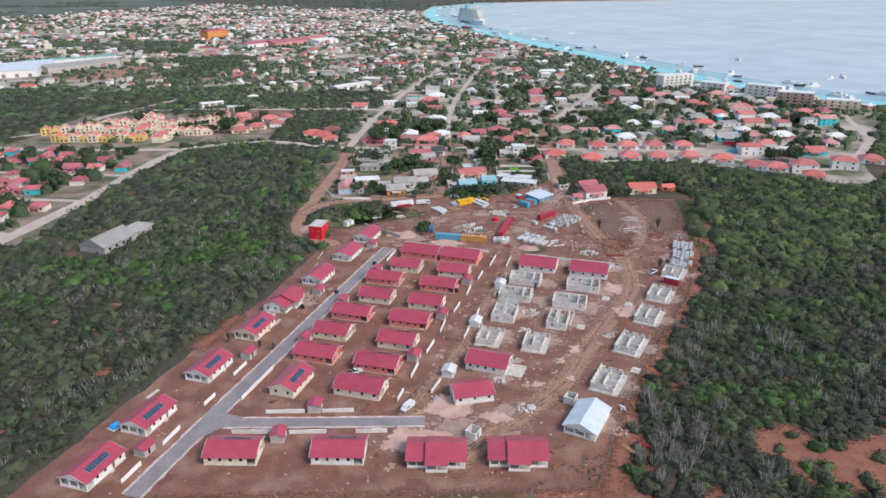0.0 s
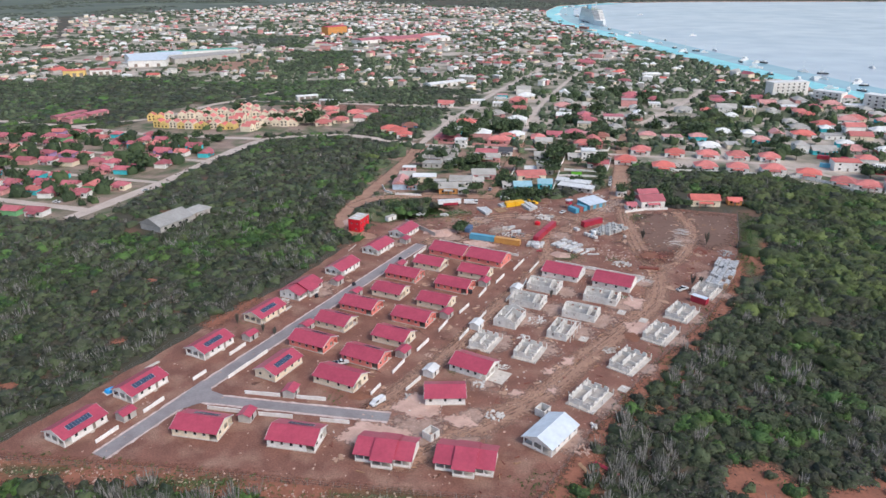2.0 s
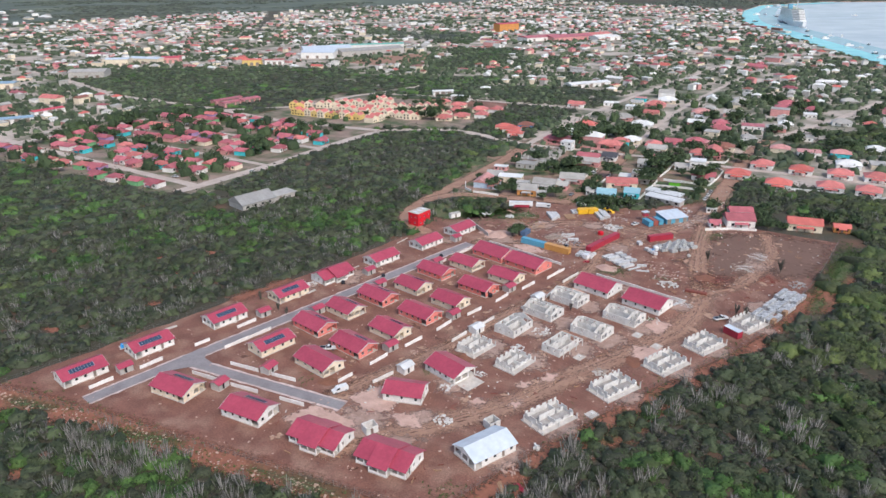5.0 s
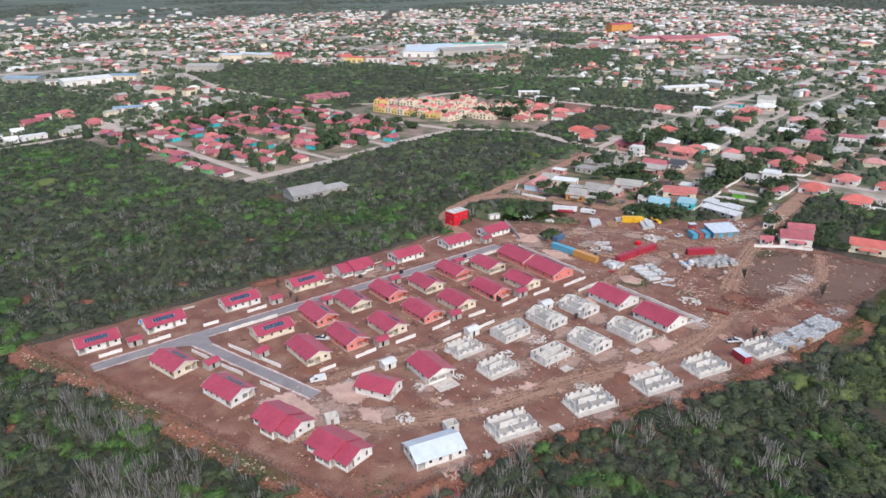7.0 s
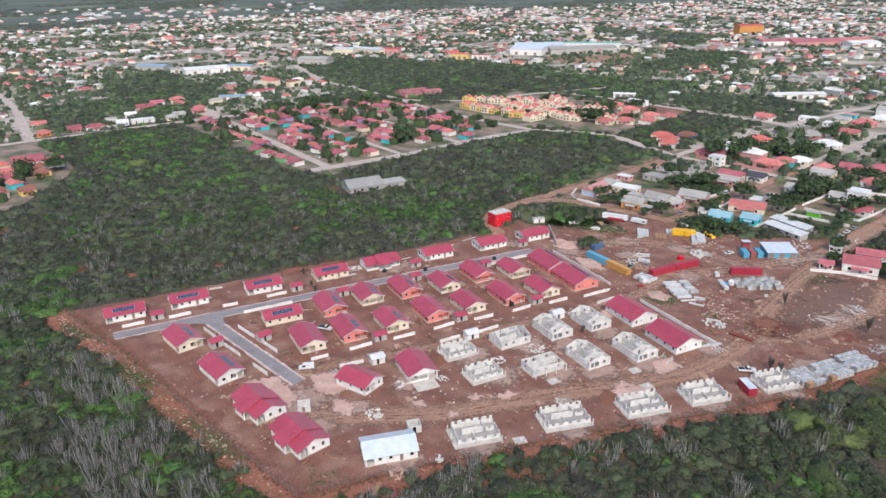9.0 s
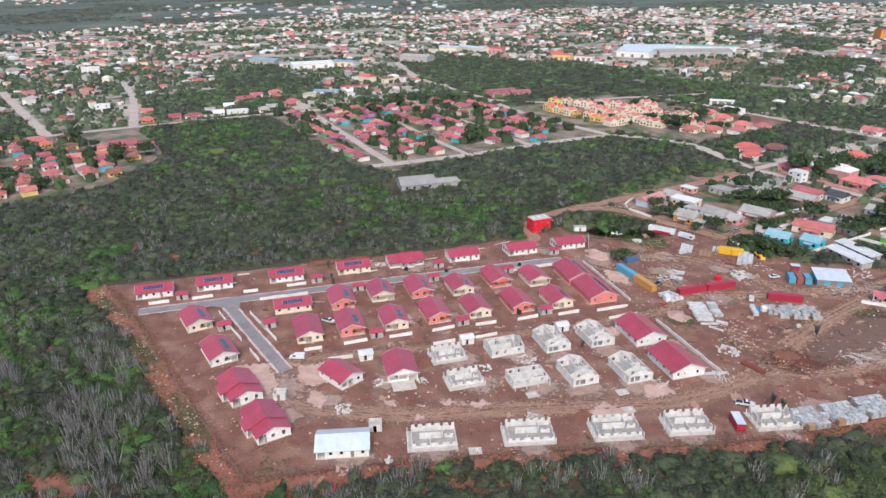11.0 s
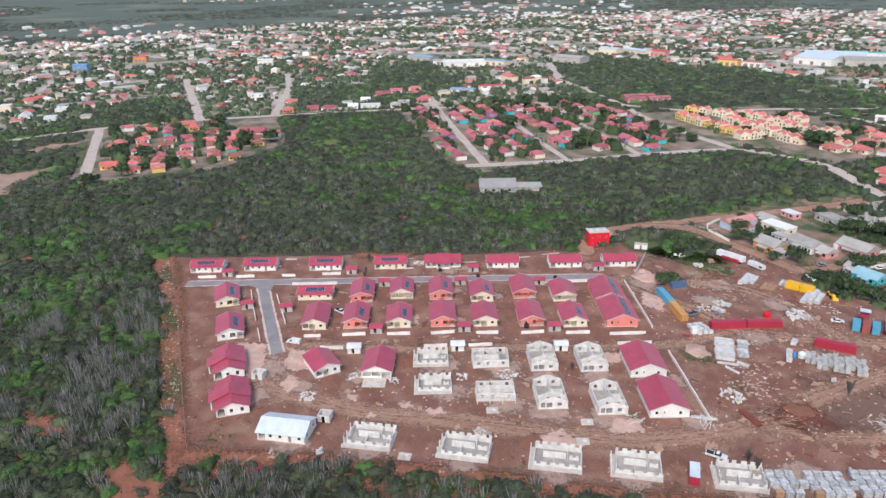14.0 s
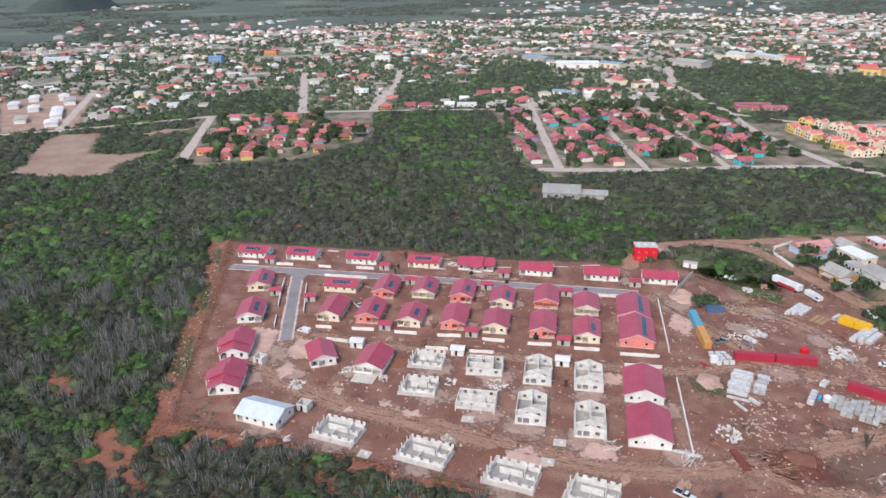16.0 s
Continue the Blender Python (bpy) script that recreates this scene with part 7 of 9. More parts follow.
# ---- the site fence ----
FENCE = [[(-109, 127.5), (-40, 134.2), (3, 137.6), (35.6, 140.4), (45.6, 167), (54.7, 187), (69.7, 218), (88.7, 252), (100.6, 283), (107, 312), (112, 335), (118, 376), (84, 379)], [(-109, 127.5), (-87.5, 207), (-74.5, 247), (-67.5, 280), (-61, 303)]]
STEEL = material("dull_fence_steel", (0.20, 0.19, 0.18), rough=0.6)
post = Geo().tube((0, 0, 0), (0, 0, 1.9), 0.05, 0.05, 5).mesh("fence_post", STEEL)
for line in FENCE:
    fence = empty("wire_fence", pose(0, 0, 0), "grey wire fence with steel posts round the site", "fence", kind="thing")
    for (ax, ay), (bx, by) in zip(line, line[1:]):
        n = max(1, round(math.hypot(bx - ax, by - ay) / 3.2))
        for k in range(n):
            ob = new("fence_post", post)
            ob.parent = fence
            ob.location = (ax + (bx - ax) * k / n, ay + (by - ay) * k / n, 0)
        for z in (0.5, 1.1, 1.8):
            Geo().tube((ax, ay, z), (bx, by, z), 0.028, 0.028, 3).thing("fence_wire", STEEL, fence)


# small litter of building work, denser round the shells and in the yard
gen = np.random.RandomState(33)
for tone, mat, n in (("pale", RUBBLE, 420), ("white", RAW_WALL, 130), ("rusty", RUST, 200), ("wooden", TIMBER, 200)):
    x, y = gen.uniform(-70, 118, n * 12), gen.uniform(140, 378, n * 12)
    dense = value_noise(x, y, 17, 91) * 0.6 + value_noise(x, y, 5, 92) * 0.4 + 0.22 * (y > 290) * (x > -30) + 0.1 * (x > -5)
    ok = inside(x, y, SITE) & (dense + gen.rand(n * 12) * 0.12 > 0.80) & (near_line(x, y, ROAD_A) > 4) & (near_line(x, y, ROAD_B) > 4)
    g = Geo()
    for a, b in list(zip(x[ok], y[ok]))[:n]:
        long = tone in ("rusty", "wooden")
        lx, ly, h = (gen.uniform(0.6, 2.4), gen.uniform(0.1, 0.25), gen.uniform(0.08, 0.2)) if long else (gen.uniform(0.2, 0.75), gen.uniform(0.15, 0.45), gen.uniform(0.08, 0.25))
        g.turned(a, b, 0.1, 0.12 + h, lx, ly, gen.uniform(0, 180), gen.uniform(-0.05, 0.05))
    tagged(g.thing("site_litter", mat), "small %s building litter strewn on the dirt" % tone, "litter", kind="stuff")


# ---- the town ----
ROOFS = {"coral": material("coral_tile_roof", (0.62, 0.20, 0.18), (0.48, 0.15, 0.135), size=3, rough=0.6, spread=0.4), "pink": material("faded_pink_roof", (0.50, 0.145, 0.165), (0.37, 0.105, 0.12), size=3, rough=0.5, spread=0.45), "orange": material("orange_tile_roof", (0.64, 0.165, 0.135), (0.53, 0.135, 0.11), size=4, rough=0.6, spread=0.3), "grey": material("weathered_grey_roof", (0.46, 0.43, 0.40), (0.36, 0.34, 0.31), size=4, rough=0.6, spread=0.3),
         "white": material("white_painted_roof", (0.82, 0.81, 0.79), (0.68, 0.67, 0.65), size=5, rough=0.5, spread=0.15), "brown": material("brown_roof", (0.30, 0.12, 0.09), (0.24, 0.10, 0.07), size=4, rough=0.6, spread=0.25), "dark": material("charcoal_roof", (0.09, 0.09, 0.10), rough=0.5, spread=0.2), "teal": material("blue_grey_roof", (0.30, 0.50, 0.57), (0.24, 0.43, 0.50), size=3, rough=0.5, spread=0.15)}
WALLS = {"white": WHITE_WALL, "cream": CREAM_WALL, "pink": material("pink_plaster", (0.72, 0.34, 0.32), spread=0.15), "teal": material("turquoise_plaster", (0.07, 0.58, 0.64), spread=0.15), "yellow": material("yellow_plaster", (0.80, 0.58, 0.22), (0.72, 0.50, 0.18), size=3, spread=0.08), "lilac": material("lilac_plaster", (0.46, 0.30, 0.52), spread=0.15),
         "orange": material("orange_plaster", (0.72, 0.32, 0.10), spread=0.15), "grey": GREY_WALL, "green": material("green_plaster", (0.22, 0.50, 0.24), spread=0.15), "blue": material("blue_plaster", (0.20, 0.36, 0.58), spread=0.15), "pale blue": material("pale_blue_plaster", (0.50, 0.60, 0.72), spread=0.1), "lime": material("lime_green_paint", (0.18, 0.62, 0.04), spread=0.05)}
ROOFS["rose"] = material("pale_pink_roof", (0.64, 0.31, 0.29), (0.52, 0.24, 0.22), size=3, rough=0.6, spread=0.1)
COLOUR_WORD = {"rose": "pale pink", "coral": "coral", "pink": "pink", "orange": "orange", "grey": "grey", "white": "white", "brown": "brown", "dark": "charcoal", "teal": "blue-grey"}


def roof_on(g, kind, w, d, z, over=0.4):
    """A gable, hip or flat roof over a box of w by d whose walls end at z."""
    a, b = w / 2 + over, d / 2 + over
    rise = b * 0.46
    if kind == "flat":
        g.box(-a + 0.2, -b + 0.2, z, a - 0.2, b - 0.2, z + 0.25)
    else:
        r = a if kind == "gable" else max(a - b, 0.3)
        low = z - 0.1
        g.add([(-a, -b, low), (a, -b, low), (a, b, low), (-a, b, low), (-r, 0, z + rise), (r, 0, z + rise)], [(0, 1, 5, 4), (2, 3, 4, 5), (1, 2, 5), (3, 0, 4), (3, 2, 1, 0)])
    return g


def town_house(m, w, d, h, kind, wall, roof, label="", group="town houses", porch=True):
    ob = empty("house", m, label or "small %s house with %s %s roof" % (wall, COLOUR_WORD[roof], "flat" if kind == "flat" else "hipped" if kind == "hip" else "gabled"), "house", group)
    Geo().box(-w / 2, -d / 2, 0, w / 2, d / 2, h).thing("wall", WALLS[wall], ob)
    roof_on(Geo(), kind, w, d, h).thing("roof", ROOFS[roof], ob)
    floors = max(1, round(h / 2.9))
    for f in range(floors):
        z = 1.0 + 2.9 * f
        for x in (-w * 0.3, w * 0.28):
            Geo().box(x - 0.6, -d / 2 - 0.05, z, x + 0.6, -d / 2, z + 1.15).thing("window", DARK_GLASS, ob)
        if group == "houses by the yard" or w > 11:
            Geo().box(w / 2, -0.6, z, w / 2 + 0.05, 0.6, z + 1.15).thing("window", DARK_GLASS, ob)
    Geo().box(-0.45, -d / 2 - 0.05, 0.1, 0.45, -d / 2, 2.1).thing("door", DOOR, ob)
    if porch and kind != "flat" and floors == 1:
        g = Geo()
        g.add([(-w * 0.25, -d / 2 - 2.0, 2.25), (w * 0.25, -d / 2 - 2.0, 2.25), (w * 0.25, -d / 2, 2.75), (-w * 0.25, -d / 2, 2.75), (-w * 0.25, -d / 2 - 2.0, 2.15), (w * 0.25, -d / 2 - 2.0, 2.15), (w * 0.25, -d / 2, 2.65), (-w * 0.25, -d / 2, 2.65)],
              [(0, 1, 2, 3), (7, 6, 5, 4), (0, 4, 5, 1), (1, 5, 6, 2), (3, 7, 4, 0)])
        for x in (-w * 0.23, w * 0.23):
            g.box(x - 0.1, -d / 2 - 1.9, 0, x + 0.1, -d / 2 - 1.7, 2.2)
        g.thing("porch", ROOFS[roof], ob)
    return ob


made = {}


def place_house(x, y, deg, key, group):
    """A house of a kind built once and copied."""
    m = pose(x, y, 0.05, 0, 0, deg)
    if key in made:
        return copy_thing(made[key], m)
    made[key] = town_house(m, *key, group=group)
    return made[key]


# houses that stand out near the yard: x, y, degrees, size, height, roof, wall, roof colour
YARD_HOUSES_A = [(-65.5, 390.5, 98, 16, 7.5, 3.4, "gable", "pale blue", "rose"), (-58.2, 387.5, 8, 7, 8, 3.2, "gable", "pale blue", "rose"), (-54.5, 404.5, 12, 14, 8, 3.2, "flat", "cream", "white"), (-66, 408, 10, 9, 6, 2.8, "gable", "grey", "grey"),
                 (-36, 385, 12, 10.5, 9.5, 3.4, "gable", "orange", "grey"), (-27.5, 383.5, 12, 5, 5, 2.6, "flat", "grey", "grey"), (-31.5, 400.5, 6, 13, 9, 3.4, "gable", "white", "grey"), (-43.5, 397, 6, 7, 5, 2.8, "flat", "white", "grey"),
                 (-21.5, 402, 6, 6, 7, 2.9, "gable", "pink", "grey"), (-21, 418, 12, 14, 10, 3.2, "gable", "pink", "grey"), (4.5, 399, 14, 10, 8, 2.8, "gable", "teal", "teal"), (17, 405, 8, 8, 8, 3.2, "gable", "teal", "teal")]
YARD_HOUSES_B = [(-4, 400, 14, 6, 6, 2.6, "gable", "white", "grey"), (7, 421.5, 18, 17, 9, 3.2, "gable", "cream", "coral"), (14.5, 436, 8, 10, 10, 5.8, "flat", "grey", "grey"), (5.5, 436, 8, 7, 8, 2.8, "flat", "grey", "white"),
                 (40, 476, 5, 9, 9, 6.4, "flat", "white", "white"), (31, 474, 5, 8, 6, 2.8, "gable", "white", "grey"), (46.5, 457, 5, 13, 8, 3.0, "gable", "white", "pink"), (10.5, 471, 5, 11, 8, 3.0, "gable", "grey", "grey"),
                 (-57, 437, 4, 12, 8, 2.9, "flat", "grey", "grey"), (-48, 446, 4, 10, 6, 2.9, "flat", "white", "grey"), (-69, 424, 6, 8, 5, 2.6, "flat", "pink", "white"), (-25, 459, 4, 17, 8, 3.2, "gable", "pink", "grey")]
YARD_HOUSES_C = [(-27, 470, 4, 14, 8, 3.4, "gable", "white", "pink"), (-15, 477, 4, 9, 9, 3.2, "gable", "white", "dark"), (-49, 493, 0, 8, 7, 5.8, "flat", "white", "white"), (-62, 512, 0, 19, 11, 3.2, "hip", "pink", "pink"),
                 (-24, 511, 0, 16, 10, 3.2, "hip", "pink", "coral"), (-112, 531, 20, 14, 10, 3.2, "hip", "cream", "orange"), (-96, 514, 10, 11, 9, 3.2, "hip", "white", "orange"), (74.5, 383, 20, 13, 10, 3.6, "gable", "white", "pink"),
                 (73.5, 397, 20, 11, 7, 3.2, "gable", "white", "pink"), (103, 390, 8, 15, 9, 3.6, "gable", "cream", "orange"), (119, 394, 8, 7, 5, 2.6, "gable", "orange", "orange"), (64.5, 374.5, 20, 5, 4.5, 2.6, "gable", "white", "pink")]
YARD_HOUSES_D = [(-100, 545, 15, 12, 9, 3.2, "hip", "blue", "brown"), (36, 512, 2, 13, 9, 3.2, "hip", "white", "coral"), (8, 512, 2, 12, 9, 3.2, "gable", "cream", "grey"), (28, 545, 0, 13, 10, 3.2, "hip", "cream", "pink"),
                 (46, 510, 2, 6, 5, 2.6, "gable", "pink", "coral"), (-44, 532, 4, 13, 9, 3.2, "hip", "white", "coral"), (-14, 532, 2, 12, 9, 3.0, "hip", "cream", "white"), (14, 536, 2, 11, 9, 3.0, "gable", "white", "pink"),
                 (48, 538, 2, 12, 9, 3.2, "hip", "cream", "brown"), (-60, 538, 5, 10, 8, 3.0, "gable", "teal", "white"), (60, 396, 14, 5, 3.4, 2.5, "flat", "white", "white")]
for x, y, deg, w, d, h, kind, wall, roof in YARD_HOUSES_A + YARD_HOUSES_B + YARD_HOUSES_C + YARD_HOUSES_D:
    town_house(pose(x, y, 0.05, 0, 0, deg), w, d, h, kind, wall, roof, group="houses by the yard")
# a roofless ruin: outer and cross walls with gaps, rows of posts
ruin = empty("roofless_house", pose(-58, 471, 0.05, 0, 0, 4), "long roofless grey block ruin with bare posts", "ruin")
pick = random.Random(53)
for y in (-12, -4, 4, 12):
    for k in range(5):
        if pick.random() < 0.72:
            Geo().box(-11 + 4.4 * k, y - 0.1, 0, -11 + 4.4 * k + pick.uniform(2.4, 4.3), y + 0.1, pick.uniform(1.0, 2.6)).thing("wall", GREY_WALL, ruin)
for x in (-11, -2.2, 6.6, 11):
    for k in range(3):
        if pick.random() < 0.8:
            Geo().box(x - 0.1, -11.9 + 8 * k, 0, x + 0.1, -11.9 + 8 * k + pick.uniform(3.5, 7.7), pick.uniform(1.2, 2.6)).thing("wall", GREY_WALL, ruin)
for k in range(6):
    for y in (-14.5, 14.5):
        Geo().box(-11.2 + 4.4 * k, y - 0.2, 0, -10.8 + 4.4 * k, y + 0.2, 2.7).thing("post", RAW_WALL, ruin)
Geo().box(-11.4, -15, -0.04, 11.4, 15, 0.06).thing("floor_slab", ROOM_FLOOR, ruin)
tank = empty("water_tank", pose(-27, 412.5, 0.05), "round white plastic water tank beside a pink house", "tank")
Geo().tube((0, 0, 0), (0, 0, 2.3), 1.5, 1.5, 16).tube((0, 0, 2.3), (0, 0, 2.75), 1.5, 0.5, 16).thing("body", WHITE_PAINT, tank)
Geo().tube((0, 0, 2.75), (0, 0, 2.9), 0.45, 0.45, 12).thing("lid", SILVER_PAINT, tank)
for x, y, deg in ((35, 402.5, -16), (33, 412.5, -16)):
    ob = empty("long_shed", pose(x, y, 0.05, 0, 0, deg), "long low grey shed with white metal roof", "shed", "long sheds")
    Geo().box(-10, -2.6, 0, 10, 2.6, 2.5).thing("wall", GREY_WALL, ob)
    Geo().add([(-10.4, -3, 2.45), (10.4, -3, 2.45), (10.4, 3, 3.1), (-10.4, 3, 3.1), (-10.4, -3, 2.6), (10.4, -3, 2.6), (10.4, 3, 3.25), (-10.4, 3, 3.25)], [(3, 2, 1, 0), (4, 5, 6, 7), (0, 1, 5, 4), (1, 2, 6, 5), (2, 3, 7, 6), (3, 0, 4, 7)]).thing("roof", SHED_SHEET, ob)
    for x in (-7, -2, 3, 8):
        Geo().box(x - 0.7, -2.66, 0.9, x + 0.7, -2.6, 2.0).thing("window", DARK_GLASS, ob)
kiosk = empty("kiosk", pose(34, 436, 0.05, 0, 0, 8), "small lime-green kiosk with flat roof", "kiosk")
Geo().box(-3, -1.5, 0, 3, 1.5, 2.4).thing("body", WALLS["lime"], kiosk)
Geo().box(-3.3, -1.9, 2.4, 3.3, 1.7, 2.55).thing("roof", ROOFS["grey"], kiosk)
YARD_WALLS = [((-76, 388), (-71, 377)), ((-71, 377), (-66, 374)), ((-64, 373), (-49, 373.5)), ((23, 449), (24.5, 466)), ((24.5, 466), (25, 492)), ((29, 494), (43, 497)), ((43, 497), (53, 500)), ((53, 500), (55, 514)), ((41, 488), (51, 484)), ((51, 484), (55, 477)), ((55, 477), (54, 460)), ((54, 460), (52, 444)),
              ((52, 444), (26, 444)), ((61.5, 366.5), (72, 373)), ((72, 373), (83.5, 376.5)), ((22, 396), (23.5, 440)), ((-5, 408), (-4.5, 440)), ((-17, 424), (-15.6, 450)), ((23, 430), (52, 433))]
for p, q in YARD_WALLS:
    garden_wall(p, q, 1.2, "white plastered yard wall along a town street")
for p, q in (((80, 452), (104, 456)), ((104, 456), (140, 457)), ((140, 457), (166, 455)), ((166, 455), (178, 447)), ((178, 447), (196, 424))):
    garden_wall(p, q, 1.6, "white plastered wall behind a row of villas")
for p, q in (((0, 500), (26, 501)), ((-70, 501), (-17, 500.5)), ((-72, 455), (-72, 486))):
    garden_wall(p, q, 1.3, "pale pink plastered wall along a town street", WALLS["pink"])

# the grey building alone in the scrub
OLD_ROOF = material("old_grey_roof_sheets", (0.33, 0.32, 0.31), (0.26, 0.25, 0.24), size=5, fine=0.8, rough=0.6, spread=0.1)
lone = empty("scrub_building", pose(-161.5, 301.5, 0.05, 0, 0, 74), "long grey building with pale metal roofs amid scrub", "building")
Geo().box(-10, -7, 0, 10, 7, 3.2).thing("wall", GREY_WALL, lone)
roof_on(Geo(), "gable", 20, 14, 3.2, 0.6).thing("roof", OLD_ROOF, lone)
Geo().box(10, -5, 0, 25, 4, 2.6).thing("annex", GREY_WALL, lone)
Geo().box(9.9, -5.4, 2.6, 25.4, 4.4, 2.8).thing("roof", ROOFS["grey"], lone)
for x in (-7, -2.5, 2, 6.5):
    Geo().box(x - 0.7, -7.06, 1.0, x + 0.7, -7, 2.2).thing("window", DARK_GLASS, lone)
Geo().box(14, -5.06, 0.1, 15.2, -5, 2.2).thing("door", DOOR, lone)


def plots(poly, sx, sy, deg, seed, jitter=0.18, keep=0.9, clear=7.5):
    """Building plots in a slanting grid inside an outline, off the roads."""
    rng = random.Random(seed)
    c, s = math.cos(radians(deg)), math.sin(radians(deg))
    xs, ys = [p[0] for p in poly], [p[1] for p in poly]
    cx, cy = (min(xs) + max(xs)) / 2, (min(ys) + max(ys)) / 2
    R = max(max(xs) - min(xs), max(ys) - min(ys))
    n, k = int(R / sx) + 1, int(R / sy) + 1
    out = []
    for i in range(-n, n + 1):
        for j in range(-k, k + 1):
            u, v = (i + rng.uniform(-jitter, jitter)) * sx, (j + rng.uniform(-jitter, jitter)) * sy
            if rng.random() < keep:
                out.append((cx + c * u - s * v, cy + s * u + c * v))
    x, y = np.array([p[0] for p in out]), np.array([p[1] for p in out])
    ok = inside(x, y, poly)
    for line, width in PALE_ROADS + DIRT_ROADS:
        ok &= near_line(x, y, line) > width / 2 + clear
    for thicket in THICKETS:
        ok &= ~inside(x, y, thicket)
    return x[ok], y[ok]


rng = random.Random(21)
taken = [[], []]


def settle(x, y, deg, walls, roofs, kinds, group, sizes=((9, 7), (10.5, 7.5), (8, 8)), tall=0.0):
    for a, b in zip(x, y):
        w, d = rng.choice(sizes)
        h = 5.8 if rng.random() < tall else 3.0
        key = (w, d, h, rng.choice(kinds), rng.choice(walls), rng.choice(roofs))
        place_house(a, b, deg + rng.choice((0, 0, 90, 180)) + rng.uniform(-5, 5), key, group)
        taken[0].append(a)
        taken[1].append(b)


# the quarter of small pink-roofed houses
x, y = plots([(-418, 308), (-427, 437), (-330, 492), (-262, 480), (-212, 440), (-212, 312), (-248, 292)], 15.4, 16.2, 5, 31, 0.16, 0.93, 5.5)
settle(x, y, 5, ("white", "pink", "teal", "cream", "lilac", "white", "white", "green"), ("pink", "pink", "pink", "pink", "coral"), ("hip", "gable"), "pink-roofed quarter", ((9, 7), (10, 7.2), (8.2, 7.5)))
# the small quarter by the road
x, y = plots([(-415, 62), (-419, 150), (-360, 162), (-330, 188), (-276, 156), (-262, 74)], 16.5, 18, 90, 32, keep=0.88, clear=6)
settle(x, y, 92, ("white", "cream", "yellow", "teal", "white"), ("orange", "coral", "pink", "coral", "brown"), ("hip", "gable"), "orange-roofed quarter")
# orange-roofed white villas
VILLAS = [(97, 496, 3.2), (118, 496, 3.2), (137, 497, 3.2), (157, 497, 3.2), (87, 459, 3.2), (113, 465, 3.2), (132, 465, 3.2), (153, 466, 3.2), (172, 459, 3.2), (187, 444, 3.2), (199, 439, 3.0), (214, 435, 5.8), (213, 419, 3.2), (243, 444, 5.8), (268, 459, 3.2), (75, 500, 3.2), (64, 470, 3.2)]
for i, (x, y, h) in enumerate(VILLAS):
    place_house(x, y, (-4 if x < 165 else -20) + 4 * (i % 3), (15 if h > 4 else 13.5 if i % 3 else 12.5, 10.5, h, "hip", "white", "coral" if i % 4 else "orange"), "white villas with orange roofs")
    taken[0].append(x)
    taken[1].append(y)
for x, y, deg, mat, word in ((194, 484, -12, CONT_BLUE, "blue"), (198, 506, -12, CONT_RED, "red"), (216, 474, -14, CONT_RED, "red")):
    container(pose(x, y, 0.05, 0, 0, deg) @ Matrix.Scale(1.5, 4, (1, 0, 0)), mat, "weathered %s shipping containers on bare ground behind villas" % word)


def terrace(m, units, wall, label, step=0):
    """A two-storey row: each unit its own gable to the front."""
    ob = empty("terrace_block", m, label, "apartments", "yellow terraces")
    w, d = 6.8, 8.5
    for k in range(units):
        x = (k - (units - 1) / 2) * w
        h = (4.5, 3.7, 4.7, 3.1, 4.0)[(k + step) % 5]
        Geo().box(x - w / 2 + 0.01, -d / 2 - (k % 2) * 1.2, 0, x + w / 2 - 0.01, d / 2, h).thing("wall", WALLS[(wall, wall, "cream")[(k + step) % 3]], ob)
        g = Geo()
        a, b = w / 2 - 0.15, d / 2 + (k % 2) * 1.2
        for y in (-b - 0.05, d / 2 - 0.2):
            Geo().extrude([(x - w / 2 + 0.02, h), (x + w / 2 - 0.02, h), (x + 0.3, h + 1.95), (x - 0.3, h + 1.95)], 0.25, "y", y).thing("gable", WALLS[(wall, wall, "cream")[(k + step) % 3]], ob)
        g.add([(x - a, -b, h - 0.05), (x + a, -b, h - 0.05), (x + a, d / 2 - 0.2, h - 0.05), (x - a, d / 2 - 0.2, h - 0.05), (x, -b, h + 1.8), (x, d / 2 - 0.2, h + 1.8)], [(0, 4, 5, 3), (1, 2, 5, 4), (0, 1, 4), (2, 3, 5), (3, 2, 1, 0)]).thing("roof", ROOFS["coral" if (k + step) % 3 else "orange"], ob)
        for z in (0.8, 3.0)[:2 if h > 4.4 else 1]:
            for dx in (-1.5, 1.5):
                Geo().box(x + dx - 0.6, -d / 2 - (k % 2) * 1.2 - 0.05, z, x + dx + 0.6, -d / 2 - (k % 2) * 1.2, z + 1.3).thing("window", DARK_GLASS, ob)
    return ob


block = {}
TERRACES = [(-292, 513, 3, "yellow"), (-268, 514, 2, "yellow"), (-245, 517, 4, "yellow"), (-314, 538, 30, "yellow"), (-294, 551, 28, "cream"), (-276, 566, 12, "cream"), (-252, 571, 12, "cream"), (-268, 540, 6, "cream"), (-246, 545, 96, "cream"),
            (-224, 540, 2, "cream"), (-202, 538, 4, "cream"), (-230, 567, 22, "cream"), (-207, 579, 22, "cream"), (-222, 518, 92, "cream"), (-186, 556, 15, "cream"), (-262, 592, 10, "cream")]
for i, (x, y, deg, wall) in enumerate(TERRACES):
    m = pose(x, y, 0.05, 0, 0, deg + rng.uniform(-5, 5))
    key = (wall, i % 3)
    if key in block:
        copy_thing(block[key], m)
    else:
        block[key] = terrace(m, 3 + i % 2, wall, "two-storey %s terrace with orange-red gabled roofs" % wall, i)
    taken[0].append(x)
    taken[1].append(y)

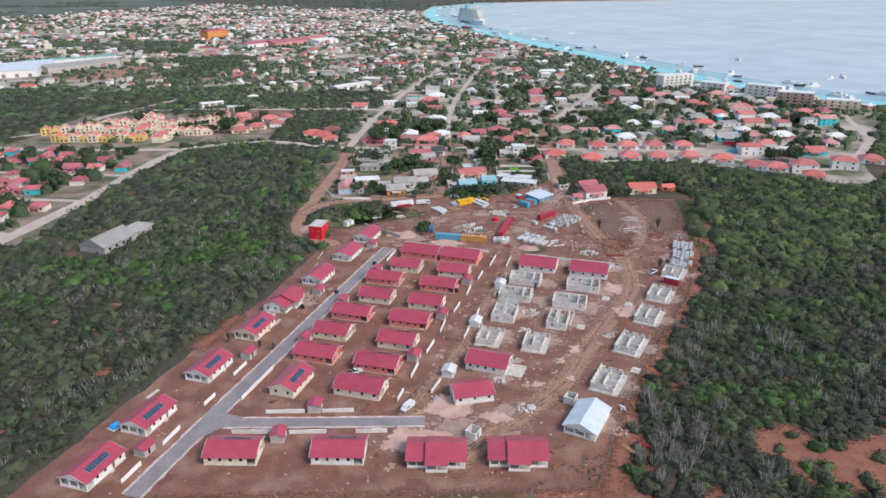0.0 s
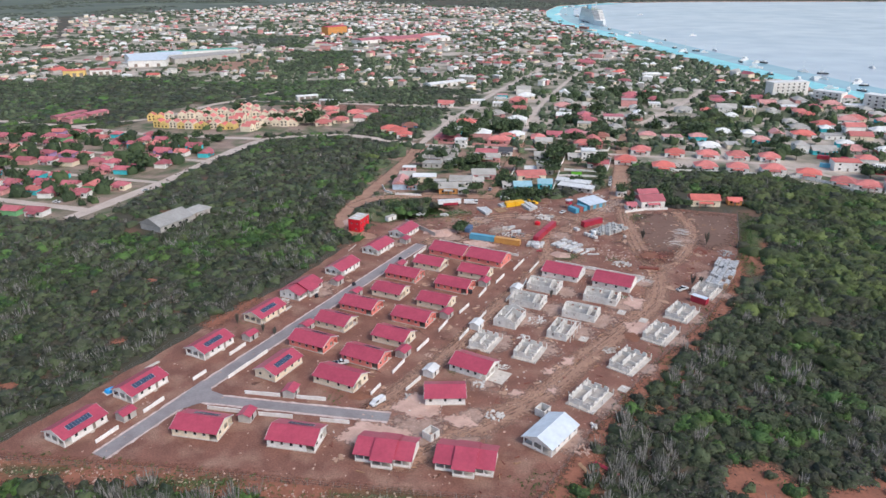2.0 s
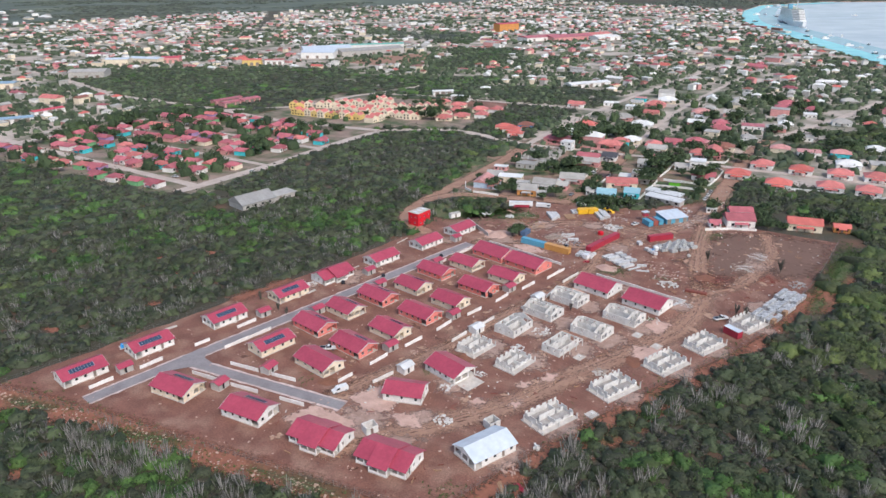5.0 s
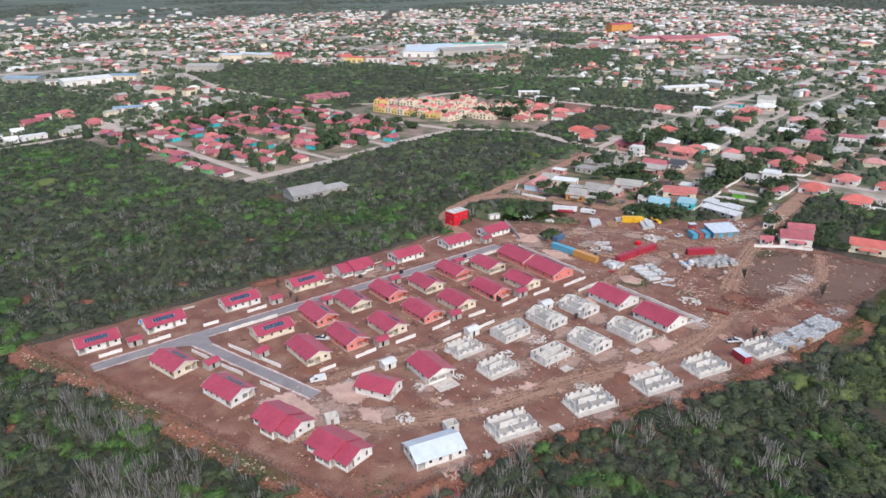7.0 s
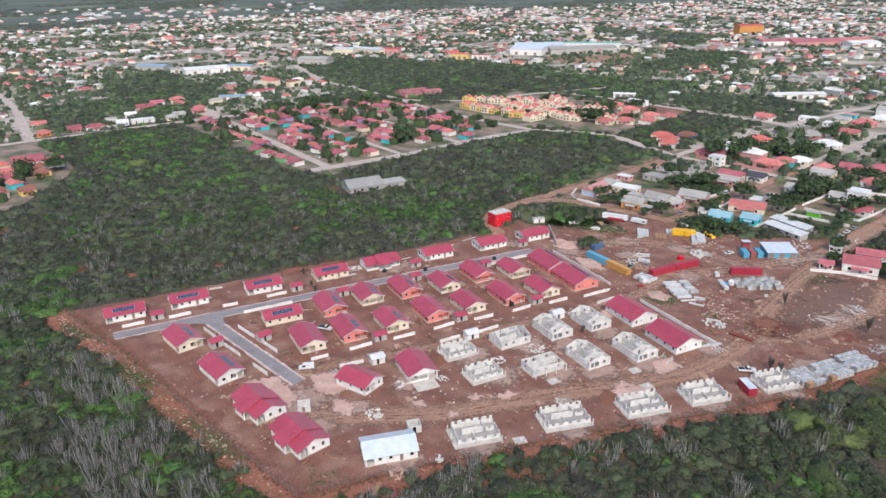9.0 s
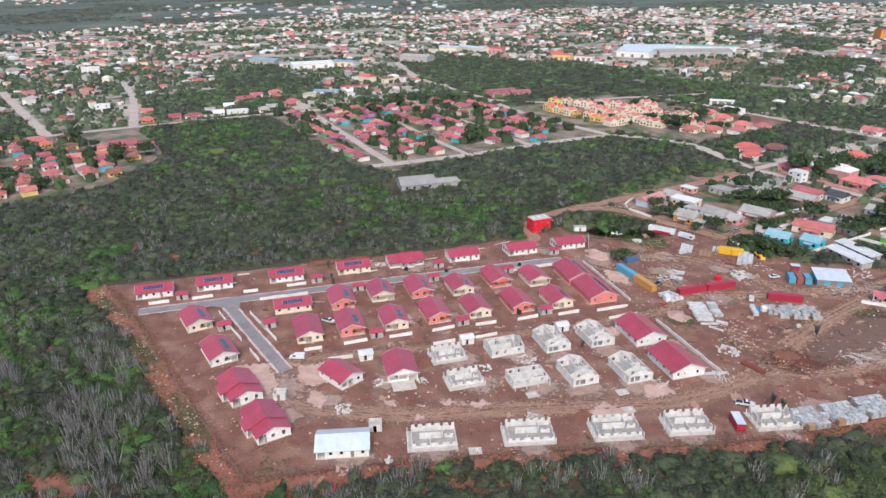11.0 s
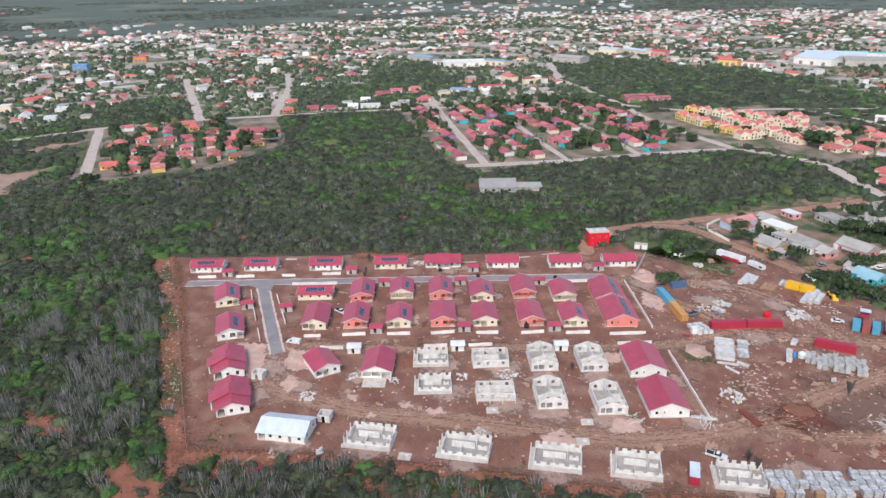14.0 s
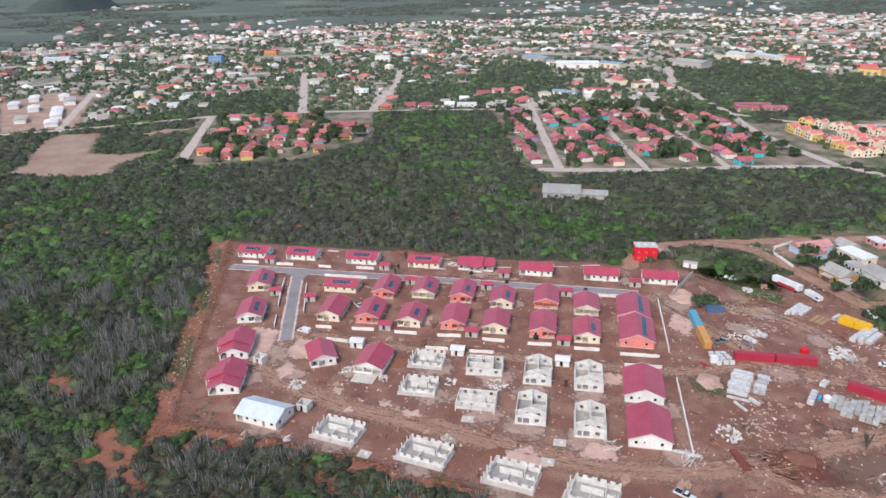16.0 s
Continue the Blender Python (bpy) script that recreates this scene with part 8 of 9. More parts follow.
for x, y, deg in ((-172, 545, 20), (-162, 558, 25), (-150, 570, 100), (-176, 578, 20), (-160, 590, 15), (-186, 600, 8), (-148, 596, 90), (-206, 608, 12)):
    place_house(x, y, deg, (13, 9, 3.0, "hip", "cream" if deg < 90 else "white", "coral"), "coral-roofed houses")
    taken[0].append(x)
    taken[1].append(y)
patch("ground_lot", ragged([(-258, 620), (-245, 637), (-150, 636), (-150, 604), (-200, 612)], 6, 1.5, 77), 0.11, DIRT, "bare brown building lot beside a street")

# the near streets of the town, house by house
NEAR_C = [(-70, 520), (60, 500), (66, 535), (150, 490), (230, 450), (300, 530), (345, 640), (270, 740), (190, 740), (-60, 740), (-66, 640)]
x, y = plots(NEAR_C, 20, 23, 2, 33, keep=0.68, clear=8)
far = np.array([all(math.hypot(a - p, b - q) > 17 for p, q in zip(*taken)) for a, b in zip(x, y)])
settle(x[far], y[far], 2, ("white", "cream", "white", "pink", "white", "teal"), ("white", "coral", "pink", "grey", "orange", "grey", "white", "rose"), ("hip", "gable", "flat", "hip"), "near town streets", ((12, 9), (14, 10), (10, 9), (16, 11)), 0.12)
NEAR_D = [(-440, 40), (-445, 130), (-560, 120), (-560, -70), (-450, -60), (-405, 0)]
x, y = plots(NEAR_D, 22, 24, 4, 34, keep=0.65)
settle(x, y, 4, ("white", "cream", "pink", "white"), ("white", "orange", "pink", "grey", "white"), ("hip", "gable", "flat"), "west town streets", ((12, 9), (10, 9), (14, 10)), 0.08)

ROADSIDE = [(-446, 206, 80, (10, 8, 3.0, "hip", "orange", "coral")), (-446, 228, 80, (10, 8, 3.0, "gable", "pink", "pink")), (-440, 242, 80, (14, 8, 3.2, "hip", "white", "pink")), (-443, 264, 80, (9, 8, 3.0, "gable", "white", "white")), (-442, 280, 80, (18, 7, 3.2, "flat", "white", "white")),
            (-436, 302, 80, (9, 8, 3.0, "hip", "cream", "grey")), (-484, 212, 80, (11, 8, 3.2, "gable", "white", "coral")), (-500, 304, 80, (15, 8, 3.0, "gable", "pink", "pink")), (-497, 334, 80, (10, 8, 3.0, "hip", "cream", "coral")), (-452, 332, 80, (11, 8, 3.0, "hip", "pink", "pink")),
            (-464, 262, 75, (9, 7, 3.0, "flat", "white", "grey")), (-472, 281, 75, (9, 7, 3.0, "gable", "white", "white")), (-444, 312, 75, (10, 7, 3.0, "gable", "grey", "grey")), (-514, 320, 80, (12, 7, 3.0, "gable", "white", "pink")), (-519, 341, 80, (13, 8, 3.0, "hip", "cream", "coral")),
            (-460, 337, 70, (11, 8, 3.0, "hip", "cream", "coral")), (-104, 526, 10, (13, 10, 3.2, "hip", "white", "orange")), (-92, 648, 0, (14, 9, 3.2, "gable", "white", "coral")), (-66, 668, 8, (13, 9, 3.0, "flat", "white", "white")), (-524, 182, 80, (12, 9, 5.8, "flat", "white", "white"))]
for x, y, deg, key in ROADSIDE:
    place_house(x, y, deg, key, "roadside houses")
    taken[0].append(x)
    taken[1].append(y)

# white house with stepped pink gables at the road
ob = empty("meeting_house", pose(-345, 172, 0.05, 0, 0, 80), "large white two-storey house with stepped pink gables", "house")
Geo().box(-9, -7, 0, 9, 7, 6).thing("wall", WALLS["white"], ob)
roof_on(Geo(), "gable", 18, 14, 6).thing("roof", ROOFS["pink"], ob)
Geo().box(9, -5, 0, 20, 5, 4).thing("wing", WALLS["white"], ob)
g = roof_on(Geo(), "gable", 11, 10, 4, 0.3)
wing_roof = g.thing("wing_roof", ROOFS["pink"], ob)
wing_roof.location = (14.6, 0, 0)
for z in (1.0, 3.9):
    for x in (-6, -2, 2, 6):
        Geo().box(x - 0.6, -7.06, z, x + 0.6, -7, z + 1.3).thing("window", DARK_GLASS, ob)


# ---- large buildings further off ----
def big_shed(x, y, deg, L, W, h, roof, wall, label, kind="gable"):
    ob = empty("warehouse", pose(x, y, 0.05, 0, 0, deg), label, "warehouse", "large sheds")
    Geo().box(-L / 2, -W / 2, 0, L / 2, W / 2, h).thing("wall", wall, ob)
    g = Geo()
    rise = min(4.0, W * 0.09)
    g.add([(-L / 2 - 0.5, -W / 2 - 0.5, h), (L / 2 + 0.5, -W / 2 - 0.5, h), (L / 2 + 0.5, W / 2 + 0.5, h), (-L / 2 - 0.5, W / 2 + 0.5, h), (-L / 2 - 0.5, 0, h + rise), (L / 2 + 0.5, 0, h + rise)], [(0, 1, 5, 4), (2, 3, 4, 5), (1, 2, 5), (3, 0, 4), (3, 2, 1, 0)]).thing("roof", roof, ob)
    for k in range(3):
        Geo().box((k - 1) * L * 0.3 - 2.0, -W / 2 - 0.06, 0.1, (k - 1) * L * 0.3 + 2.0, -W / 2, min(h - 0.5, 4)).thing("gate", DOOR, ob)
    taken[0].append(x)
    taken[1].append(y)


TEAL_ROOF = material("green_edged_roof", (0.12, 0.50, 0.42), rough=0.5)
BLUE_ROOF = material("pale_blue_metal_roof", (0.30, 0.42, 0.52), (0.24, 0.35, 0.46), size=6, rough=0.4, spread=0.1)
BRIGHT_RED = material("bright_red_metal_roof", (0.62, 0.07, 0.10), (0.52, 0.06, 0.09), size=5, rough=0.5, spread=0.05)
BIG_SHEDS_A = [(-534, 862, 22, 46, 40, 8, WHITE_ROOF, WHITE_WALL, "large white-roofed warehouse with white walls"),
               (-556, 905, 45, 70, 34, 8, WHITE_ROOF, WHITE_WALL, "large white warehouse with white metal roof"),
               (-520, 960, 40, 110, 12, 9, TEAL_ROOF, WHITE_WALL, "long warehouse with green metal roof"),
               (-492, 922, 59, 98, 30, 7, ROOFS["grey"], GREY_WALL, "large warehouse with grey metal roof"),
               (-458, 1352, 60, 46, 20, 14, BRIGHT_RED, WALLS["orange"], "tall orange hall with red roof"),
               (-336, 1210, 54, 70, 30, 6, ROOFS["pink"], WALLS["white"], "large hall with faded pink roof"),
               (-296, 1238, 54, 80, 34, 6, ROOFS["pink"], WALLS["pink"], "large pink hall with pink roof"),
               (-268, 1296, 60, 60, 28, 6, ROOFS["coral"], WALLS["white"], "large hall with coral roof"),
               (-238, 1256, 54, 46, 26, 6, ROOFS["white"], WALLS["white"], "large hall with white roof"),
               (-199, 630, 0, 17, 7, 5.0, ROOFS["white"], WALLS["white"], "white box-like shed beside the road"),
               (-660, 585, 34, 40, 24, 8, ROOFS["grey"], GREY_WALL, "large grey arched shed beside the thicket")]
BIG_SHEDS_B = [(-718, 673, 34, 28, 18, 9, WHITE_ROOF, CREAM_WALL, "cream warehouse with white roof"),
               (-706, 708, 10, 46, 18, 7, WHITE_ROOF, CREAM_WALL, "cream storage shed with pale roof"),
               (-682, 728, 34, 24, 16, 7, BRIGHT_RED, WALLS["pink"], "pink shed with red roof"),
               (-690, 448, 80, 52, 24, 6, ROOFS["white"], WHITE_WALL, "long white depot with pale roof"),
               (-712, 432, 66, 34, 16, 5, ROOFS["grey"], WHITE_WALL, "low white depot with grey roof"),
               (-760, 412, 35, 40, 20, 6, BLUE_ROOF, GREY_WALL, "grey depot with pale blue roof"),
               (-678, 490, 34, 32, 16, 6, BLUE_ROOF, CREAM_WALL, "cream depot with pale blue roof"),
               (-500, 419, 82, 27, 9, 4, BRIGHT_RED, WALLS["white"], "long white hall with bright red roof"),
               (-489, 384, 55, 24, 12, 4, BLUE_ROOF, WHITE_WALL, "white hall with pale blue roof"),
               (-380, 517, 80, 18, 10, 4, ROOFS["pink"], WALLS["pink"], "pink school wing with pink roof"),
               (-377, 539, 80, 20, 10, 4, ROOFS["pink"], WALLS["pink"], "pink school wing with pink roof"),
               (-394, 528, 80, 30, 9, 4, ROOFS["pink"], WALLS["pink"], "long pink school wing with pink roof"),
               (-562, 752, 34, 24, 14, 7, ROOFS["orange"], WALLS["yellow"], "bright yellow shop hall with orange roof"),
               (-540, 770, 34, 24, 12, 6, ROOFS["coral"], WALLS["white"], "white shop hall with coral roof"),
               (-231, 655, 34, 20, 9, 4, ROOFS["white"], WALLS["white"], "long white roofed hall"),
               (-118, 766, 50, 48, 14, 4, ROOFS["white"], WALLS["white"], "long white hall with white roof"),
               (-829, -28, 80, 18, 12, 9, WALLS["blue"], WALLS["blue"], "tall bright blue building"),
               (-912, 36, 80, 18, 12, 7, ROOFS["orange"], WALLS["orange"], "orange building with orange roof"),
               (-794, 204, 80, 20, 12, 8, ROOFS["white"], WALLS["white"], "white building with pale roof"),
               (-883, -264, 100, 34, 22, 6, WHITE_ROOF, WHITE_WALL, "white warehouse with white metal roof"),
               (-522, -106, 20, 26, 10, 4, ROOFS["grey"], WHITE_WALL, "new white hall with grey roof"),
               (-448, -89, 20, 24, 9, 3.5, ROOFS["white"], WHITE_WALL, "new white row with pale roof"),
               (-411, -78, 20, 18, 10, 3.5, ROOFS["white"], WHITE_WALL, "new white row with pale roof")]
BIG_SHEDS_C = [(-431, -112, 20, 22, 9, 3.5, ROOFS["grey"], WHITE_WALL, "new white row with grey roof"),
               (-486, -125, 20, 20, 9, 3.5, ROOFS["white"], WHITE_WALL, "new white row with pale roof"),
               (-545, -150, 20, 24, 9, 3.5, ROOFS["white"], WHITE_WALL, "new white row with pale roof"),
               (-473, -98, 20, 24, 9, 3.5, ROOFS["white"], WHITE_WALL, "new white row with pale roof"),
               (-548, -122, 20, 22, 9, 4, ROOFS["white"], WHITE_WALL, "new white row with pale roof"),
               (-506, -152, 20, 22, 9, 4, ROOFS["white"], WHITE_WALL, "new white row with pale roof")]
for row in BIG_SHEDS_A + BIG_SHEDS_B + BIG_SHEDS_C:
    big_shed(*row)


def hotel(x, y, deg, L, floors, wall, label):
    ob = empty("hotel", pose(x, y, 0.05, 0, 0, deg), label, "hotel", "shore hotels")
    Geo().box(-L / 2, -6, 0, L / 2, 6, floors * 3.1).thing("wall", wall, ob)
    Geo().box(-L / 2 - 0.3, -6.3, floors * 3.1, L / 2 + 0.3, 6.3, floors * 3.1 + 0.7).thing("roof", ROOFS["white"], ob)
    n = int(L / 6)
    for f in range(floors):
        for k in range(n):
            xx = (k - (n - 1) / 2) * 6
            balcony = Geo().box(xx - 2.5, -7.4, f * 3.1 + 0.1, xx + 2.5, -6, f * 3.1 + 0.3).box(xx - 2.5, -7.4, f * 3.1 + 0.3, xx + 2.5, -7.3, f * 3.1 + 1.2).thing("balcony", wall, ob)
            Geo().box(xx - 0.9, -6.05, f * 3.1 + 0.4, xx + 0.9, -6.0, f * 3.1 + 2.3).thing("window", DARK_GLASS, balcony)
    taken[0].append(x)
    taken[1].append(y)


BROWN_WALL = material("brown_hotel_plaster", (0.58, 0.42, 0.35), spread=0.05)
for row in ((228, 778, 25, 40, 4, WHITE_WALL, "four-storey white shore hotel with balconies"), (258, 742, -40, 26, 3, WHITE_WALL, "four-storey white shore hotel with balconies"), (294, 704, -40, 34, 4, WHITE_WALL, "four-storey white shore hotel with balconies"), (306, 664, -25, 30, 4, BROWN_WALL, "brown four-storey shore hotel with balconies"), (338, 640, -25, 26, 3, CREAM_WALL, "cream three-storey shore hotel with balconies")):
    hotel(*row)


# ---- cruise ship, pier and boats ----
ship = empty("cruise_ship", pose(22, 1790, -1.5, 0, 0, 283) @ Matrix.Scale(0.8, 4), "white cruise ship moored at a pier", "ship")
Geo().extrude([(-125, -16), (95, -16), (120, -8), (134, 0), (120, 8), (95, 16), (-125, 16)], 12, "z", 0).thing("hull", WHITE_PAINT, ship)
for k in range(7):
    deck = Geo().extrude([(-118 + 3 * k, -15.5), (88 - 7 * k, -15.5), (98 - 7 * k, 0), (88 - 7 * k, 15.5), (-118 + 3 * k, 15.5)], 3.0, "z", 12.01 + 3.6 * k).thing("deck", WHITE_PAINT, ship)
    Geo().extrude([(-117 + 3 * k, -14.6), (86 - 7 * k, -14.6), (95 - 7 * k, 0), (86 - 7 * k, 14.6), (-117 + 3 * k, 14.6)], 0.6, "z", 15.01 + 3.6 * k).thing("window_band", DARK_GLASS, deck)
Geo().extrude([(-70, 37), (-52, 37), (-56, 46), (-68, 46)], 10, "y", -5).thing("funnel", CONT_BLUE, ship)
Geo().box(28, -1, 37, 30, 1, 58).thing("mast", WHITE_PAINT, ship)
pier = empty("pier", pose(-10, 1572, -1.5, 0, 0, 132), "long concrete pier with sheds", "pier")
Geo().box(-60, -6, 0, 110, 6, 3).thing("deck", CONCRETE, pier)
for k in range(3):
    Geo().box(-40 + 45 * k, -3, 3.0, -15 + 45 * k, 3, 7).thing("pier_shed", ROOFS["brown"], pier)
rng = random.Random(5)
hulls = {}
for k in range(76):
    s = rng.uniform(0.02, 0.98)
    i = min(int(s * 9), 8)
    (ax, ay), (bx, by) = COAST[3 + i // 1 if 3 + i < 12 else 11], COAST[4 + i if 4 + i < 13 else 12]
    f = rng.random()
    off = rng.uniform(24, 95) if rng.random() < 0.9 else rng.uniform(120, 260)
    d = math.hypot(bx - ax, by - ay)
    x, y = ax + (bx - ax) * f + (by - ay) / d * off, ay + (by - ay) * f - (bx - ax) / d * off
    key = k % 3
    m = pose(x, y, -1.45, 0, 0, rng.uniform(0, 360)) @ Matrix.Scale(rng.uniform(0.9, 1.4), 4)
    if key in hulls:
        copy_thing(hulls[key], m)
        continue
    boat = empty("boat", m, ("white motor boat moored off the shore", "dark-hulled boat moored off the shore", "white sailing boat moored off the shore")[key], "boat", "moored boats")
    Geo().extrude([(-5, -1.5), (2.5, -1.6), (6, 0), (2.5, 1.6), (-5, 1.5)], 1.4, "z", 0).thing("hull", BLACK_PAINT if key == 1 else WHITE_PAINT, boat)
    Geo().box(-3.0, -1.1, 1.4, 1.2, 1.1, 2.9).thing("cabin", WHITE_PAINT, boat)
    if key == 2:
        Geo().tube((0.5, 0, 1.4), (0.5, 0, 13), 0.1, 0.06, 5).thing("mast", ALUMINIUM, boat)
    hulls[key] = boat


# ---- the far town, too many houses to tell apart ----
def far_town(polys, sx, sy, seed, near, far_limit, keep, scale):
    """Walls and roofs of far houses, joined by roof colour."""
    rng = random.Random(seed)
    tx, ty = np.array(taken[0]), np.array(taken[1])
    heaps = {}
    for poly in polys:
        x, y = plots(poly, sx, sy, 3, seed, 0.46, keep, 7)
        d = np.hypot(x - 140, y - 70)
        ok = (d >= near) & (d < far_limit) & in_view(x, y)
        for own in (NEAR_C, NEAR_D):
            ok &= ~inside(x, y, own)
        ok &= ~inside(x, y, SITE) & ~inside(x, y, QUARTER) & ~inside(x, y, [(-100, 372), (66, 372), (66, 530), (-100, 530)]) & ~inside(x, y, SPORT_FIELD)
        green = value_noise(x, y, 150, 3) * 0.55 + value_noise(x, y, 45, 4) * 0.45
        slant = value_noise(x, y, 260, 6)
        for a, b, v, sl in zip(x[ok], y[ok], green[ok], slant[ok]):
            if v > (0.57 if near < 1000 else 0.62) + 0.1 * rng.random() or np.min(np.hypot(tx - a, ty - b)) < 20:
                continue
            # white picked more often far off, to stand for sunlit roofs
            roof = rng.choice(("white", "white", "white", "white", "white", "grey", "grey", "grey", "pink", "coral") if near > 1000 else ("white", "white", "white", "white", "grey", "grey", "grey", "grey", "grey", "pink", "pink", "coral", "orange", "brown"))
            wall = rng.choice(("white", "cream", "pink", "grey"))
            big = rng.random() < 0.12
            w, dd = rng.uniform(6.5, 16) * scale * (1.9 if big else 1), rng.uniform(6, 10.5) * scale * (1.5 if big else 1)
            h = rng.choice((2.8, 2.8, 3.0, 3.0, 5.4))
            t = radians(90 * sl - 30 + rng.choice((0, 90)) + rng.uniform(-10, 10))
            c, s = math.cos(t), math.sin(t)
            g = Geo()
            g.box(-w / 2, -dd / 2, 0.05, w / 2, dd / 2, h)
            n = len(g.f)
            roof_on(g, rng.choice(("gable", "hip", "hip", "flat")), w, dd, h + 0.02)
            pack = heaps.setdefault((roof, wall), ([], [], []))
            k = len(pack[0])
            pack[0].extend((a + c * p[0] - s * p[1], b + s * p[0] + c * p[1], p[2]) for p in g.v)
            pack[1].extend(tuple(i + k for i in q) for q in g.f)
            pack[2].extend([0] * n + [1] * (len(g.f) - n))
    for (roof, wall), (v, f, mats) in sorted(heaps.items()):
        me = bpy.data.meshes.new("far_houses")
        me.from_pydata(v, [], f)
        me.materials.append(WALLS[wall])
        me.materials.append(ROOFS[roof])
        me.polygons.foreach_set("material_index", mats)
        me.update()
        tagged(new("far_houses", me), "far %s town houses with %s roofs" % (wall, COLOUR_WORD[roof]), "houses", kind="stuff")


far_town((TOWN_C, TOWN_D), 17.5, 18, 41, 250, 1300, 0.42, 0.72)
far_town((TOWN_C, TOWN_D), 20, 20, 42, 1300, 3000, 0.52, 0.72)

far_town(([(-3700, -100), (-3000, -50), (-2850, 400), (-3500, 450)], [(-2400, 500), (-1750, 450), (-1700, 1300), (-2200, 1500)], [(-2800, -1000), (-2500, -1000), (-2350, -500), (-2700, -450)], [(-1700, -500), (-1250, -450), (-1500, 100), (-1750, 0)]), 48, 44, 43, 1300, 5000, 0.42, 1.2)


# ---- trees ----
def tree_kind(height, spread, count, seed, name="tree"):
    """Trunk, limbs and a crown of leaf clumps."""
    rng = np.random.RandomState(seed)
    pick = random.Random(seed)
    g = Geo().tube((0, 0, 0), (0.1, 0.05, height * 0.45), 0.24, 0.15, 7)
    for k in range(5):
        a = math.tau * k / 5 + pick.uniform(-0.4, 0.4)
        g.tube((0.1, 0.05, height * 0.4), (math.cos(a) * spread * 0.6, math.sin(a) * spread * 0.6, height * pick.uniform(0.6, 0.8)), 0.12, 0.04, 5)
    trunk = g.mesh("trunk", BARK)
    m = 9
    a, r = rng.uniform(0, 6.28, m), spread * 0.62 * np.sqrt(rng.rand(m))
    v, f = leaves(r * np.cos(a), r * np.sin(a), np.full(m, spread * 0.5), np.full(m, height * 0.34), count // m, 0.55, rng)
    v[:, 2] += np.repeat(height * rng.uniform(0.38, 0.6, m), 3 * (count // m))
    lift = height * rng.uniform(0.4, 0.56, m)
    w, q = domes(r * np.cos(a), r * np.sin(a), np.full(m, spread * 0.46), np.full(m, height * 0.3), 7, 2, rng)
    w[:, 2] += np.repeat(lift, 15)
    return trunk, array_mesh("crown", np.concatenate([v, w]), np.concatenate([f, q + len(v)]), LEAF_TREE)


KINDS = [tree_kind(h, s, n, i) for i, (h, s, n) in enumerate(((5.5, 3.6, 300), (6.5, 4.4, 360), (4.2, 3.0, 240), (7.5, 4.8, 400), (5.0, 4.6, 330)))]


def tree(x, y, k, size, label="leafy dark green tree among houses"):
    ob = empty("tree", pose(x, y, 0.02, 0, 0, (x * 37 + y * 91) % 360), label, "tree", "town trees")
    ob.scale = (size, size, size)
    for name, me in zip(("trunk", "crown"), KINDS[k]):
        part = new(name, me)
        part.parent = ob


rng = random.Random(8)
for x, y in ((-50, 379), (-44, 382), (-24, 377), (-20, 386), (-1, 381), (4, 384), (10, 382), (15, 385), (19.5, 387), (-58, 386), (-50, 396), (-32, 443), (-40, 436), (-36, 428), (-44, 424), (-56, 554), (-46, 548), (-24, 542), (-34, 545), (-30, 552), (8, 486), (-16, 322), (-18, 319), (104, 400), (114, 404), (94, 383), (88, 381), (64, 384), (110, 412), (60, 398), (124, 404), (84, 411), (72, 505), (62, 508), (-256, 74), (-253, 70), (-259, 70), (-256, 67)):
    tree(x, y, rng.randrange(5), rng.uniform(0.8, 1.2))
more = []
for poly, n, single in (([(-418, 300), (-427, 440), (-330, 492), (-225, 480), (-208, 312), (-248, 290)], 200, 50), ([(-415, 62), (-419, 150), (-360, 162), (-330, 188), (-276, 156), (-262, 74)], 70, 20), (NEAR_C, 250, 80), ([(-76, 395), (-76, 450), (-16, 450), (-16, 500), (-76, 500), (-76, 560), (56, 560), (54, 400)], 44, 44), ([(-310, 515), (-300, 600), (-165, 625), (-160, 545), (-230, 500)], 40, 20)):
    xs, ys = [p[0] for p in poly], [p[1] for p in poly]
    x = np.array([rng.uniform(min(xs), max(xs)) for _ in range(n * 8)])
    y = np.array([rng.uniform(min(ys), max(ys)) for _ in range(n * 8)])
    ok = inside(x, y, poly)
    for line, width in PALE_ROADS + DIRT_ROADS:
        ok &= near_line(x, y, line) > width / 2 + 3
    tx, ty = np.array(taken[0]), np.array(taken[1])
    got = 0
    for a, b in zip(x[ok], y[ok]):
        if got < n and np.min(np.hypot(tx - a, ty - b)) > 7:
            size = 0.7 + 1.1 * rng.random() ** 1.5
            if got < single:
                tree(a, b, rng.randrange(5), size)
            else:
                more.append((a, b, 3.3 * size, 5.0 * size))
            got += 1
mx, my, wide, tall = np.array(more).T
gen = np.random.RandomState(19)
scrub("town_trees", LEAF_TREE, "dark green trees between small houses", [leaves(mx, my, wide, tall, 60, 0.6, gen), domes(mx, my, wide, tall, 8, 3, gen)])
